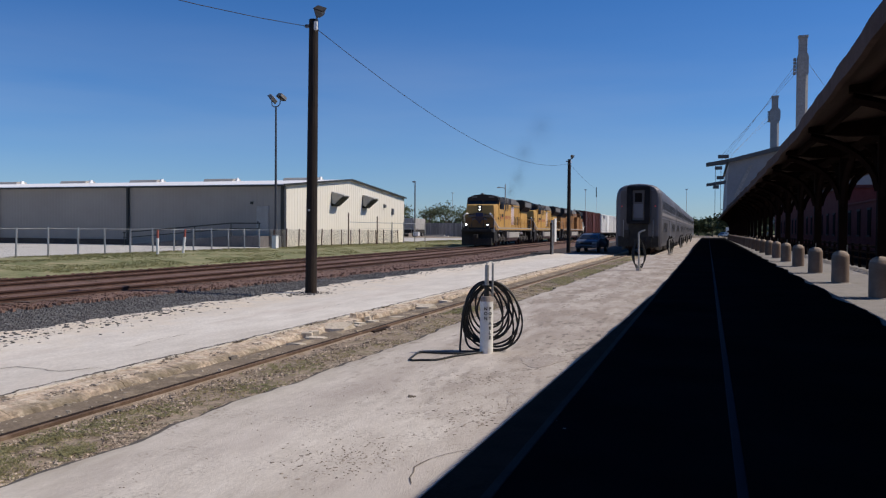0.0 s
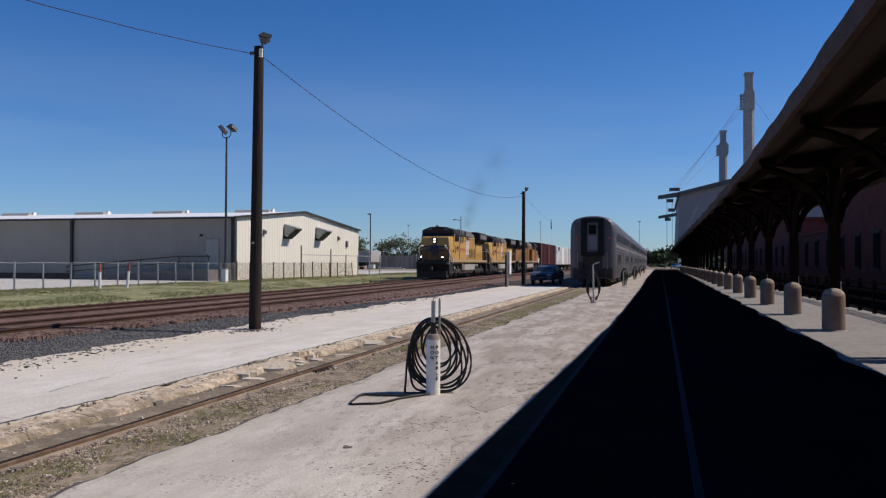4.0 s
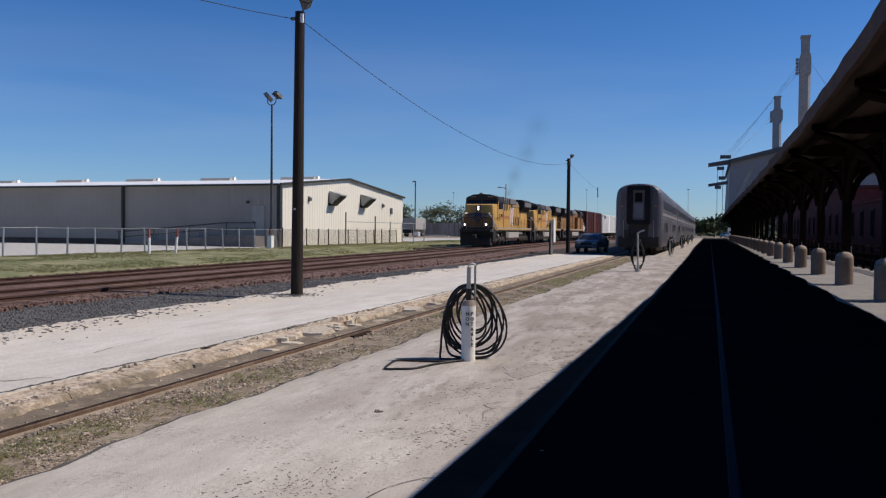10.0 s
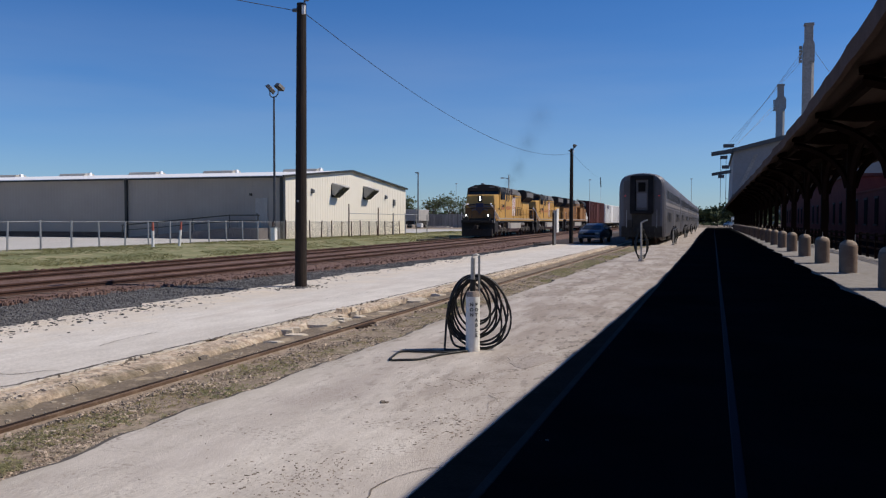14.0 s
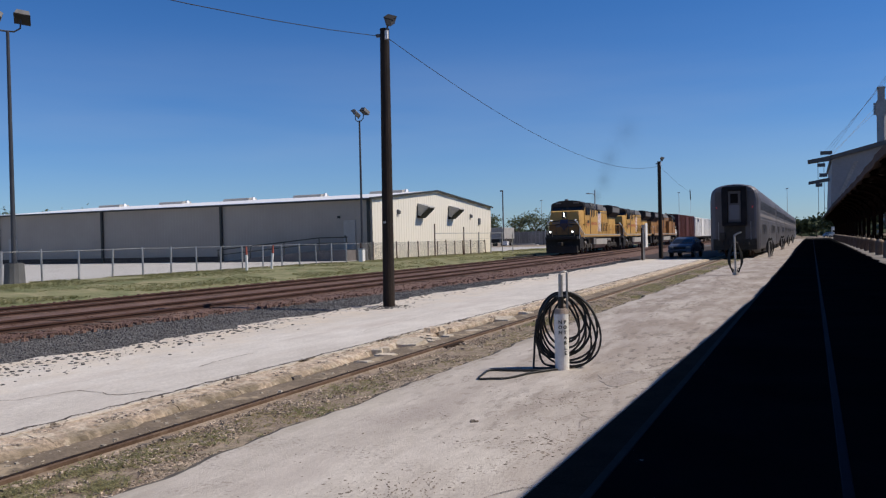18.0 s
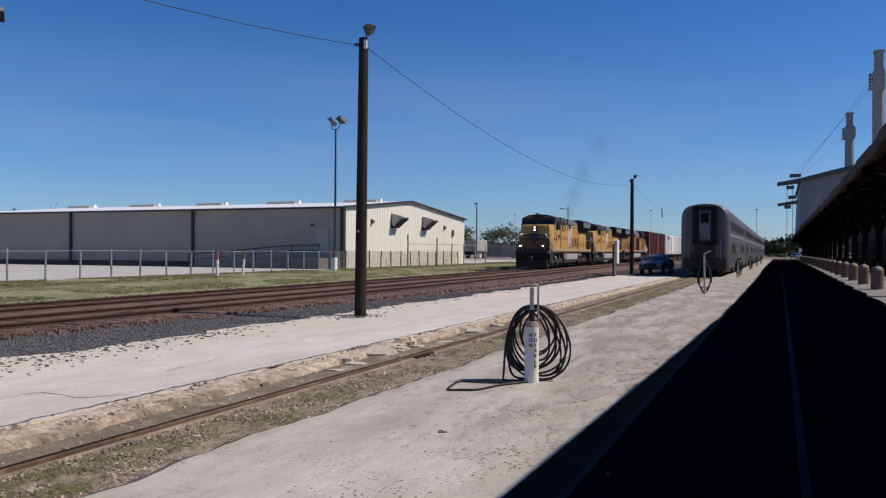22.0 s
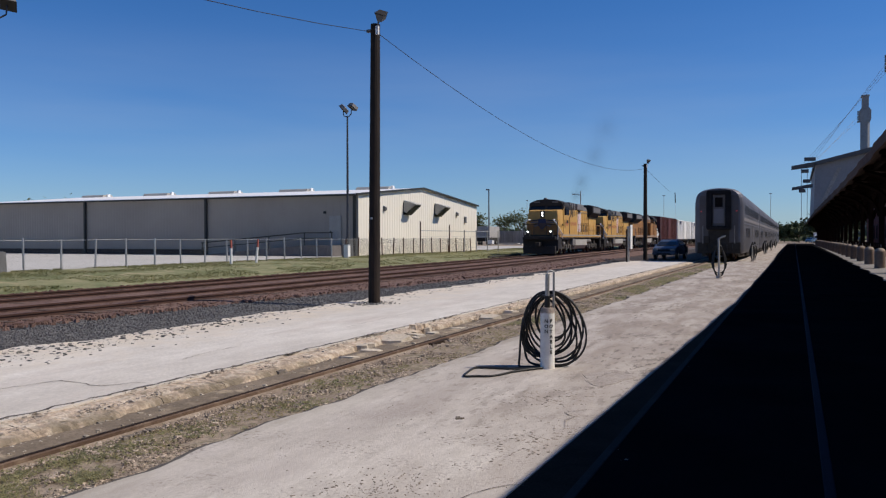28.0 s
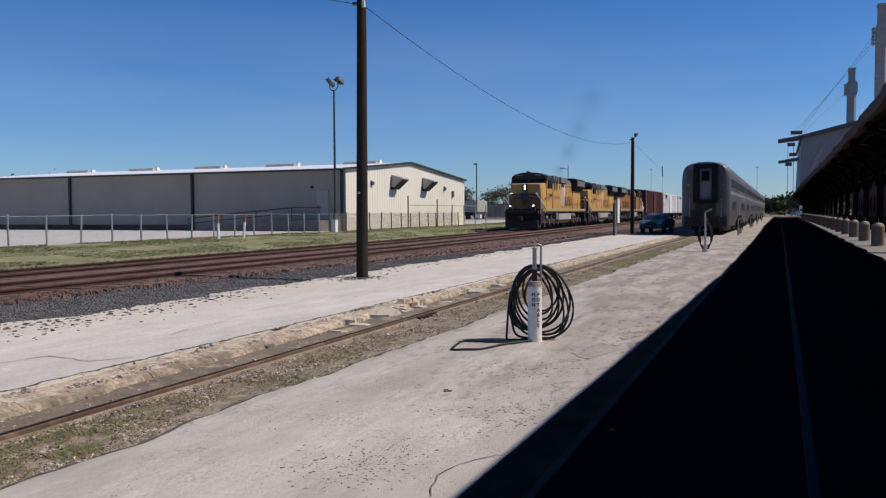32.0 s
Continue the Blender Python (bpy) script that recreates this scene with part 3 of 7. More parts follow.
# ---- ground, slabs and tracks ----
YS = [-3000, -300, -60, -20] + list(range(-10, 151, 5)) + [200, 300, 600, 1500, 3000]


def sheet(bm, profile, ys, swing=0.0, ragged=None):
    """A strip of ground: (x, z) points along the ys; swing: how much of the tracks' veer it follows."""
    rows = []
    for y in ys:
        rows.append([bm.verts.new((x + (veer(y) * swing if -40 < x < -11 else 0) + (ragged(i, y) if ragged else 0), y, z)) for i, (x, z) in enumerate(profile)])
    for u, v in zip(rows, rows[1:]):
        for i in range(len(u) - 1):
            bm.faces.new((u[i], u[i + 1], v[i + 1], v[i]))
    return bm


solid("ground", sheet(B(), [(-3000, 0.2), (-60, 0.2), (-26, 0.2), (-23.5, 0.08), (-21.2, -0.1), (-12, -0.12), (-10.5, -0.14), (-3, -0.16), (3, -0.16), (60, -0.16), (3000, -0.16)], YS, 1.0),
      "dirt", "dusty brown earth of the rail yard", "ground")
FINE = [y * 0.5 - 10 for y in range(0, 340)]
solid("grass_verge", sheet(B(), [(-28.6, 0.3), (-27.4, 0.32), (-24.5, 0.24), (-22.2, 0.08), (-20.9, -0.02)], FINE, 1.0, lambda i, y: wander(i, y, 0.35) if i in (4,) else 0),
      "grass", "patchy green grass verge beside the tracks", "grass")
solid("parking_lot", sheet(B(), [(-200, 0.29), (-28.6, 0.29)], [-120, 0, 50, 120]), "lot", "pale concrete parking lot behind the fence", "parking lot")
def bed_spread(y):
    """How much wider the rusty bed grows towards the platform farther on."""
    return min(1.5, max(0.0, (y - 12) * 0.05))


solid("track_bed", sheet(B(), [(-20.95, -0.04), (-20.3, 0.04), (-16.6, 0.06), (-13.2, 0.04), (-12.5, -0.04)], FINE, 1.0, lambda i, y: (wander(i + 9, y, 0.2) if i in (0, 4) else 0) + (bed_spread(y) if i > 2 else 0)),
      "rusty", "rust-stained ballast bed of the main tracks", "ballast")
solid("ballast_shoulder", sheet(B(), [(-12.9, 0.0), (-12.3, -0.02), (-11.2, -0.06), (-10.3, -0.1)], FINE, 0.6, lambda i, y: wander(i + 20, y, 0.3)),
      "ballast", "dark grey crushed-stone ballast shoulder", "ballast")
solid("gravel_strip", sheet(B(), [(-6.5, -0.05), (-5.85, -0.14), (-5.4, -0.175), (-5.2, -0.18), (-5.13, -0.075), (-4.6, -0.07), (-3.7, -0.06)], FINE, 0.0, lambda i, y: wander(i + 31, y, 0.04)), "gravel", "dusty gravel around the siding rail", "gravel")


solid("kerb_dirt", sheet(B(), [(-6.3, -0.16), (-5.95, -0.1), (-5.75, -0.075), (-5.5, -0.085), (-5.3, -0.13), (-5.2, -0.165)], FINE, 0.0, lambda i, y: wander(i + 61, y, 0.05)), "slope", "dark dirt slope between the kerb and the rail", "dirt")


solid("rail_dust", sheet(B(), [(-5.166, -0.044), (-5.14, -0.06), (-5.06, -0.072), (-4.98, -0.08)], [y * 0.2 - 4 for y in range(0, 500)], 0.0, lambda i, y: wander(i + 71, y, 0.05) if i > 1 else 0), "raildust", "tan dust packed against the siding rail", "dirt")


def slab(bm, x0, x1, ys, z, left=0.0, right=0.0, seed=0):
    """A paved strip with uneven edges and a real thickness."""
    a = [(x0 + wander(seed, y, left), y) for y in ys]
    b = [(x1 + wander(seed + 5, y, right), y) for y in ys]
    top = [(bm.verts.new((*p, z)), bm.verts.new((*q, z))) for p, q in zip(a, b)]
    low = [(bm.verts.new((*p, z - 0.25)), bm.verts.new((*q, z - 0.25))) for p, q in zip(a, b)]
    for i in range(len(ys) - 1):
        bm.faces.new((top[i][0], top[i][1], top[i + 1][1], top[i + 1][0]))
        bm.faces.new((low[i][0], top[i][0], top[i + 1][0], low[i + 1][0]))
        bm.faces.new((top[i][1], low[i][1], low[i + 1][1], top[i + 1][1]))
    return bm


QUARTER = list(range(-48, -8, 2)) + [y * 0.25 - 8 for y in range(0, 900)]
solid("platform_slab_far", slab(B(), -10.35, -6.4, [y for y in QUARTER if y < 56.1], 0.0, 0.35, 0.06, 1), "pale", "pale worn concrete platform slab with crumbling edges", "platform")
# the train's shadow on the slab, put in as darker ground from here on
solid("crossing_paving", slab(B(), -12.6, -6.2, [56.02 + k * 0.5 for k in range(340)], -0.004, 0.35, 0.1, 3), "trainshade", "dark brown ground beside the passenger train, its shade put into the tone", "road")
EAVE = [(-60, 1.75), (3, 1.9), (6, 1.95), (9, 2.01), (14.5, 2.13), (22, 2.26), (30, 2.31), (49, 2.33), (91, 2.1), (180, 2.05), (400, 2.05)]


def eave(y):
    """The uneven front edge of the canopy, lobed between its rafters."""
    lobe = 0.022 * max(0.0, math.cos(math.tau * (y - 13.9) / 3.3)) * min(1, max(0, (y - 6) / 5))
    return eave_line(y) - lobe


def eave_line(y):
    for (a, p), (b, q) in zip(EAVE, EAVE[1:]):
        if y <= b:
            return p + (q - p) * (y - a) / (b - a) + 0.03 * math.sin(y * 0.9) * min(1, max(0, (y - 14) / 15))


def shadow_edge_x(y):
    """The canopy's shadow edge, where the slab gives way to shade-dark asphalt."""
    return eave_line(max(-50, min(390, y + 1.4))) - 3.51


def rear_shade_line(y):
    """The rear eave's scalloped shadow edge, drawn as the border of asphalt and canopy paving."""
    return 3.06 + 0.2 * abs(math.sin(math.pi * (y - 21.2) / 6.37)) + wander(77, y, 0.05) + 0.006 * max(0, y - 25)


def strip(bm, left, right, ys, z):
    rows = [[bm.verts.new((left(y), y, z - 0.25)), bm.verts.new((left(y), y, z)), bm.verts.new((right(y), y, z)), bm.verts.new((right(y), y, z - 0.25))] for y in ys]
    for p, q in zip(rows, rows[1:]):
        for i in range(3):
            bm.faces.new((p[i], p[i + 1], q[i + 1], q[i]))
    return bm


def near_edge(y):
    """The uneven edge of the near slab beside the siding."""
    return -4.08 + wander(2, y, 0.1) + 0.03 * noise.noise(Vector((3.3, y * 2.7, 0.5))) + 0.006 * max(0, min(y, 40) - 9)


bm = B()
rows = []
for k in range(0, 560):
    y = 1 + k * 0.08
    x = near_edge(y)
    w = 0.08 + 0.05 * noise.noise(Vector((8.1, y * 2.1, 0))) + 0.03 * noise.noise(Vector((2.1, y * 7.3, 0)))
    rows.append([bm.verts.new(p) for p in ((x - w, y, -0.08), (x - w * 0.8, y, -0.014 + 0.01 * noise.noise(Vector((1, y * 6, 0)))), (x + 0.012, y, -0.003), (x + 0.012, y, -0.1))])
for p, q in zip(rows, rows[1:]):
    for i in range(3):
        bm.faces.new((p[i], q[i], q[i + 1], p[i + 1]))
bmesh.ops.recalc_face_normals(bm, faces=bm.faces)
solid("asphalt_lip", bm, "lip", "dark crumbling asphalt lip along the slab's edge", "asphalt")
solid("platform_slab_near", strip(B(), near_edge, lambda y: shadow_edge_x(y) - 0.005, list(range(-48, -5)) + [y * 0.08 for y in range(-60, 560)] + [y * 0.5 for y in range(90, 420)], 0.0), "concrete", "worn grey concrete platform slab", "platform")
# near-black paving follows the eave's shadow edge; the shade is its colour
solid("street_paving", strip(B(), lambda y: shadow_edge_x(y) + 0.005, lambda y: rear_shade_line(y), QUARTER, 0.0), "asphalt", "asphalt blackened with the canopy's shade, with a track set in it", "road")
# thin dark strip laid where the slab only lies in shadow
solid("shadow_edge_strip", strip(B(), lambda y: shadow_edge_x(y) + 0.006, lambda y: -1.232, [y * 0.5 - 10 for y in range(0, 70)], 0.004), "shadestrip", "slab strip up to the set-in rail, in a dark shade tone", "road")
solid("canopy_paving", strip(B(), lambda y: rear_shade_line(y) + 0.02, lambda y: 7.0 + wander(90, y, 0.04), QUARTER, 0.004), "paving", "light concrete paving under the canopy", "platform")
# near-black ground stands in for the shade behind the railing
solid("depot_paving", strip(B(), lambda y: 7.02 + wander(90, y, 0.04), lambda y: 14.2, QUARTER[::8], -0.02), "asphalt", "near-black ground before the depot wall, with its shade in the colour", "road")


def rail_bar(bm, x, ys, z, swing=0.0):
    """A rail: foot, web and head along the ys."""
    sec = [(-0.07, -0.165), (0.07, -0.165), (0.07, -0.15), (0.012, -0.13), (0.012, -0.045), (0.035, -0.035), (0.035, -0.004), (0.028, 0), (-0.028, 0), (-0.035, -0.004), (-0.035, -0.035), (-0.012, -0.045), (-0.012, -0.13), (-0.07, -0.15)]
    rings = [[bm.verts.new((x + veer(y) * swing + u, y, z + v)) for u, v in sec] for y in ys]
    n = len(sec)
    for p, q in zip(rings, rings[1:]):
        for k in range(n):
            bm.faces.new((p[k], p[(k + 1) % n], q[(k + 1) % n], q[k]))
    bm.faces.new(rings[0][::-1])
    bm.faces.new(rings[-1])
    bmesh.ops.recalc_face_normals(bm, faces=bm.faces)
    return bm


TRACK_FAR, TRACK_NEAR = -18.15, -14.65
for name, cx in (("main_track", TRACK_FAR), ("main_track", TRACK_NEAR)):
    tr = thing(name, "rusty main line track on stained ballast", "railway track", kind="structure")
    for s in (-0.7525, 0.7525):
        part("rail", rail_bar(B(), cx + s, [-120, -60] + list(range(-20, 160, 4)) + [200, 260, 400, 700], 0.15, 1.0), "rust", tr)
    bm = B()
    for k in range(330):
        y = -12 + k * 0.53 + rnd.uniform(-0.04, 0.04)
        x = cx + veer(y) + rnd.uniform(-0.05, 0.05)
        a = rnd.uniform(-0.02, 0.02)
        box(bm, x - 1.28, y - 0.11, -0.1, x + 1.28, y + 0.11, 0.045 + rnd.uniform(-0.02, 0.02))
    part("ties", bm, "tie", tr, "weathered wooden ties", kind="stuff")
sp = thing("siding_track", "rusty siding rail set between broken concrete edges", "railway track", kind="structure")
part("rail", rail_bar(B(), -5.2, [-30, 0, 30, 60, 100, 160, 260], -0.012), "siderail", sp)
bm = B()
for a, b in ((-30, 11.44), (11.47, 24.1), (24.13, 260)):
    box(bm, -5.238, a, -0.03, -5.2, b, -0.006)
part("running_edge", bm, "siderun", sp, "dark strip along the left edge of the rail head", kind="stuff")
bm = B()
box(bm, -5.17, 11.1, -0.12, -5.1, 11.8, -0.03, 0.01)
for k in range(4):
    rod(bm, (-5.1, 11.2 + k * 0.165, -0.07), (-5.07, 11.2 + k * 0.165, -0.07), 0.022, 0.022, 6)
part("joint_bar", bm, "siderun", sp, "bolted rusty joint bar", kind="stuff")
part("rail", rail_bar(B(), -3.765, [-30, 0, 30, 60, 100, 160, 260], -0.06), "siderail", sp, "rail buried at the slab's edge")
st = thing("paved_track", "worn rails set flush in dark asphalt", "railway track", kind="structure")
part("rail", rail_bar(B(), -1.2, [-30, 0, 60, 260], 0.006), "dullrail", st)
part("rail", rail_bar(B(), 0.3, [-30, 0, 60, 260], 0.006), "railtop", st)


# ---- canopy ----
can = thing("platform_canopy", "long dark wooden platform canopy on a row of timber posts", "canopy", kind="structure")
CY = list(range(-40, 0, 2)) + [y * 0.5 for y in range(0, 200)] + list(range(100, 181, 2))
bm = B()
rows = []
for y in CY:
    e = eave(y)
    rows.append([bm.verts.new(p) for p in ((e + 0.04, y, 4.42), (4.6, y, 4.72), (6.5, y, 4.42), (6.5, y, 4.34), (4.6, y, 4.62), (e + 0.04, y, 4.34))])
for u, v in zip(rows, rows[1:]):
    for k in range(6):
        bm.faces.new((u[k], u[(k + 1) % 6], v[(k + 1) % 6], v[k]))
bmesh.ops.recalc_face_normals(bm, faces=bm.faces)
part("roof_deck", bm, "boards", can, "brown boarded roof deck")
for nm, f in (("front_fascia", 1), ("rear_fascia", 0)):
    bm = B()
    rows = []
    for y in CY:
        e = eave(y) if f else 6.46
        rows.append([bm.verts.new(p) for p in ((e, y, 4.43), (e + 0.09, y, 4.43), (e + 0.09, y, 4.12), (e, y, 4.12))])
    for u, v in zip(rows, rows[1:]):
        for k in range(4):
            bm.faces.new((u[k], u[(k + 1) % 4], v[(k + 1) % 4], v[k]))
    bmesh.ops.recalc_face_normals(bm, faces=bm.faces)
    part(nm, bm, "fascia", can, "reddish-brown fascia board")


def curve_brace(bm, p, q, bulge, w, d, n=6):
    """A curved timber brace from p to q that bulges towards a point."""
    p, q, c = Vector(p), Vector(q), Vector(bulge)
    pts = [(1 - t) ** 2 * p + 2 * t * (1 - t) * c + t * t * q for t in [i / n for i in range(n + 1)]]
    return tube(bm, pts, d, 4)


COLS = [21.2 + 6.37 * k for k in range(-8, 25)]
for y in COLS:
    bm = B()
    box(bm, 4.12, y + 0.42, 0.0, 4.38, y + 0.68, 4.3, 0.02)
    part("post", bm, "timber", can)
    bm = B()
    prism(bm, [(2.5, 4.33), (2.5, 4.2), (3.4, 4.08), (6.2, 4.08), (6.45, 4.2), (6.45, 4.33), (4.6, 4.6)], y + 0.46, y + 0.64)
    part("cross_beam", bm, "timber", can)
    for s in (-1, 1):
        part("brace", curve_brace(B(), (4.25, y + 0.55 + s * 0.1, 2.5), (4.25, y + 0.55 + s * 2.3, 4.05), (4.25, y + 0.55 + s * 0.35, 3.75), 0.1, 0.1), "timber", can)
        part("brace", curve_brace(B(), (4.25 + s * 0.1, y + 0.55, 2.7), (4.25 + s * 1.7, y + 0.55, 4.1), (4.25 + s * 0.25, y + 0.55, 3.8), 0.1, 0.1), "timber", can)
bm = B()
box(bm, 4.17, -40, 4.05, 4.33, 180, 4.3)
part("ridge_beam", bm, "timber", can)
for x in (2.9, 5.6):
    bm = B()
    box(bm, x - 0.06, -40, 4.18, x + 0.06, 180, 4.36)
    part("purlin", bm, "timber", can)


# ---- warehouse ----
WX0, WX1, WY0, WY1, WYM = -69.2, -29.2, 51.2, 75.4, 62.6
ZB, ZE, ZR = 0.28, 4.79, 5.83
wh = thing("warehouse", "low metal-clad warehouse with shade-toned grey side, cream gable and white roof", "warehouse")


def ribbed(bm, length, z0, ztop, step=0.3, depth=0.006):
    """A ribbed sheet wall in the local xz plane; ztop gives its height along x."""
    xs = []
    k = 0.0
    while k < length - 1e-6:
        xs += [(k, 0), (k + step * 0.62, 0), (k + step * 0.7, -depth), (k + step * 0.92, -depth)]
        k += step
    xs.append((length, 0))
    lo = [bm.verts.new((x, d, z0)) for x, d in xs]
    hi = [bm.verts.new((x, d, ztop(x))) for x, d in xs]
    for i in range(len(xs) - 1):
        bm.faces.new((lo[i], lo[i + 1], hi[i + 1], hi[i]))
    return bm


def gable_top(u):
    y = WY0 + u
    return ZE + (ZR - ZE) * (1 - abs(y - WYM) / (WYM - WY0 if y < WYM else WY1 - WYM))


part("side_wall", ribbed(B(), WX1 - WX0, ZB, lambda u: ZE), "wallshade", wh, "ribbed metal side wall in grey-beige, darkened for its shade", at=Matrix.Translation((WX0, WY0, 0)))
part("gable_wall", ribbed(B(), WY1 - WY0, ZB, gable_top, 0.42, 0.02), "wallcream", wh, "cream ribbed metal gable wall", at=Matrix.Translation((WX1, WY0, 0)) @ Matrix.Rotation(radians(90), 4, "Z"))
bm = B()
box(bm, WX0, WY1 - 0.15, ZB, WX1 - 0.06, WY1, ZE)
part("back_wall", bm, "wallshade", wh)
bm = B()
prism(bm, [(WY0 + 0.06, ZB), (WY1 - 0.15, ZB), (WY1 - 0.15, ZE), (WYM, ZR - 0.04), (WY0 + 0.06, ZE - 0.02)], WX0, WX0 + 0.15, "x")
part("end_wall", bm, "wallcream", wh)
bm = B()
prism(bm, [(WY0 - 0.3, ZE - 0.03), (WYM, ZR), (WY1 + 0.3, ZE - 0.03), (WY1 + 0.3, ZE + 0.06), (WYM, ZR + 0.06), (WY0 - 0.3, ZE + 0.06)], WX0 - 0.2, WX1 + 0.12, "x")
part("roof", bm, "whiteroof", wh, "white metal roof")

# ---- warehouse details ----
for x in (-42.8, -55.75, -68.9):
    bm = B()
    box(bm, x - 0.1, WY0 - 0.2, ZB, x + 0.1, WY0 - 0.03, ZE - 0.05, 0.02)
    part("downspout", bm, "trimdark", wh)
bm = B()
box(bm, WX1 - 0.24, WY0 - 0.1, ZB, WX1 - 0.03, WY0 + 0.02, ZE - 0.05)
part("corner_trim", bm, "trimdark", wh)
part("gutter", box(B(), WX0, WY0 - 0.38, ZE - 0.1, WX1 + 0.1, WY0 - 0.305, ZE + 0.02, 0.01), "trimdark", wh, "dark eaves gutter")
part("base_band", box(B(), WX0 + 0.2, WY0 - 0.07, ZB, -42.95, WY0 - 0.04, 0.72), "pane_trim", wh, "dark stained base band")
for s in (0, 1):
    ya, yb = (WY0 - 0.3, WYM) if s == 0 else (WYM, WY1 + 0.3)
    za, zb = (ZE - 0.02, ZR) if s == 0 else (ZR, ZE - 0.02)
    bm = B()
    prism(bm, [(ya, za - 0.05), (yb, zb - 0.05), (yb, zb + 0.1), (ya, za + 0.1)], WX1 + 0.12, WX1 + 0.22, "x")
    part("rake_trim", bm, "trimdark", wh, "dark metal rake trim")
for x0, x1 in ((-67.9, -65.0), (-59.6, -56.6), (-51.5, -48.5), (-43.4, -40.4), (-35.3, -32.1)):
    bm = B()
    prism(bm, [(WYM - 0.75, ZR - 0.02), (WYM + 0.75, ZR - 0.02), (WYM + 0.6, ZR + 0.22), (WYM, ZR + 0.28), (WYM - 0.6, ZR + 0.22)], x0, x1, "x")
    vent = part("ridge_vent", bm, "tankgrey", wh, "grey metal ridge ventilator")
    bm = B()
    prism(bm, [(WYM - 0.2, ZR), (WYM + 0.2, ZR), (WYM + 0.15, ZR + 0.33), (WYM - 0.15, ZR + 0.33)], x1, x1 + 0.15, "x")
    part("end_cap", bm, "whiteroof", vent, "white metal end cap")
part("far_door", box(B(), -67.6, WY0 - 0.09, ZB, -66.5, WY0 + 0.03, 2.6, 0.02), "tankgrey", wh, "pale grey steel door")
bm = B()
box(bm, -31.45, WY0 - 0.09, 1.1, -30.45, WY0 + 0.03, 3.25, 0.02)
door = part("door", bm, "tankgrey", wh, "pale grey steel door")
part("door_handle", box(B(), -31.35, WY0 - 0.15, 2.0, -31.25, WY0 - 0.09, 2.14), "trimdark", door)
part("wall_light", box(B(), -31.9, WY0 - 0.22, 3.42, -31.74, WY0 - 0.03, 3.6, 0.03), "trimdark", wh)
for y, z in ((55.5, 3.9), (70.2, 3.84)):
    bm = B()
    prism(bm, [(WX1, z - 0.2), (WX1 + 0.2, z - 0.14), (WX1 + 0.22, z + 0.08), (WX1, z + 0.2)], y - 0.15, y + 0.15)
    part("wall_light", bm, "greysteel", wh, "grey wall-mounted floodlight")
part("wall_vent", box(B(), WX1, 72.1, 3.05, WX1 + 0.15, 72.5, 3.65, 0.02), "greysteel", wh)
for y in (59.5, 65.7):
    # sheet-metal hoods that jut out over two wall openings
    hood = part("vent_hood", prism(B(), [(WX1 + 0.02, 4.68), (WX1 + 1.12, 4.36), (WX1 + 1.12, 4.3), (WX1 + 0.02, 4.61)], y - 0.55, y + 0.55), "hoodgrey", wh, "sloping grey metal vent hood")
    for s in (-0.55, 0.55):
        part("cheek", prism(B(), [(WX1 + 0.02, 4.62), (WX1 + 1.08, 4.31), (WX1 + 0.62, 3.98), (WX1 + 0.3, 3.62), (WX1 + 0.02, 3.75)], y + s - 0.02, y + s + 0.02), "hoodgrey", hood)
    for k in range(6):
        u, z = WX1 + 1.06 - k * 0.15, 4.25 - k * 0.125
        part("louvre", prism(B(), [(u, z), (u + 0.03, z - 0.02), (u - 0.08, z - 0.13), (u - 0.1, z - 0.11)], y - 0.53, y + 0.53), "trimdark", hood, "dark sloping louvre blade")
    part("opening", box(B(), WX1 - 0.02, y - 0.62, 3.5, WX1 + 0.05, y + 0.55, 4.5), "loco_dark", wh, "dark louvred opening")
# a ramp with a railing up to the side door
rp = thing("door_ramp", "concrete ramp with a dark pipe railing along the warehouse", "ramp")
part("ramp_body", prism(B(), [(-42.5, 0.29), (-30.2, 0.29), (-30.2, 1.08), (-32.6, 1.08)], WY0 - 1.7, WY0 - 0.12), "rampgrey", rp)
for x0, x1, z0, z1 in ((-42.0, -32.6, 1.25, 2.0), (-32.6, -30.2, 2.0, 2.0)):
    part("rail", rod(B(), (x0, WY0 - 1.62, z0), (x1, WY0 - 1.62, z1), 0.045), "trimdark", rp)
    part("rail", rod(B(), (x0, WY0 - 1.62, z0 - 0.4), (x1, WY0 - 1.62, z1 - 0.4), 0.035), "trimdark", rp)
for x in (-41.9, -38.8, -35.7, -32.6, -30.3):
    zf = 0.32 if x < -42 else min(1.06, 0.29 + (x + 42.5) / 9.9 * 0.79)
    part("baluster", rod(B(), (x, WY0 - 1.62, zf), (x, WY0 - 1.62, zf + 0.95), 0.04), "trimdark", rp)
# a second shed and trees behind the lot
sh = thing("storage_shed", "cream metal shed at the far end of the lot", "shed", pose(-98, 58, 0.2))
part("wall", prism(B(), [(-9, 0), (9, 0), (9, 5.1), (0, 5.6), (-9, 5.1)], 0, 30), "wallcream", sh)
part("roof", prism(B(), [(-9.3, 5.08), (0, 5.62), (9.3, 5.08), (9.3, 5.2), (0, 5.76), (-9.3, 5.2)], -0.2, 30.2), "whiteroof", sh)
part("green_base", box(B(), -9.02, -0.05, 0, 9.05, 0.02, 1.6), "grass", sh, "dull green base panel")


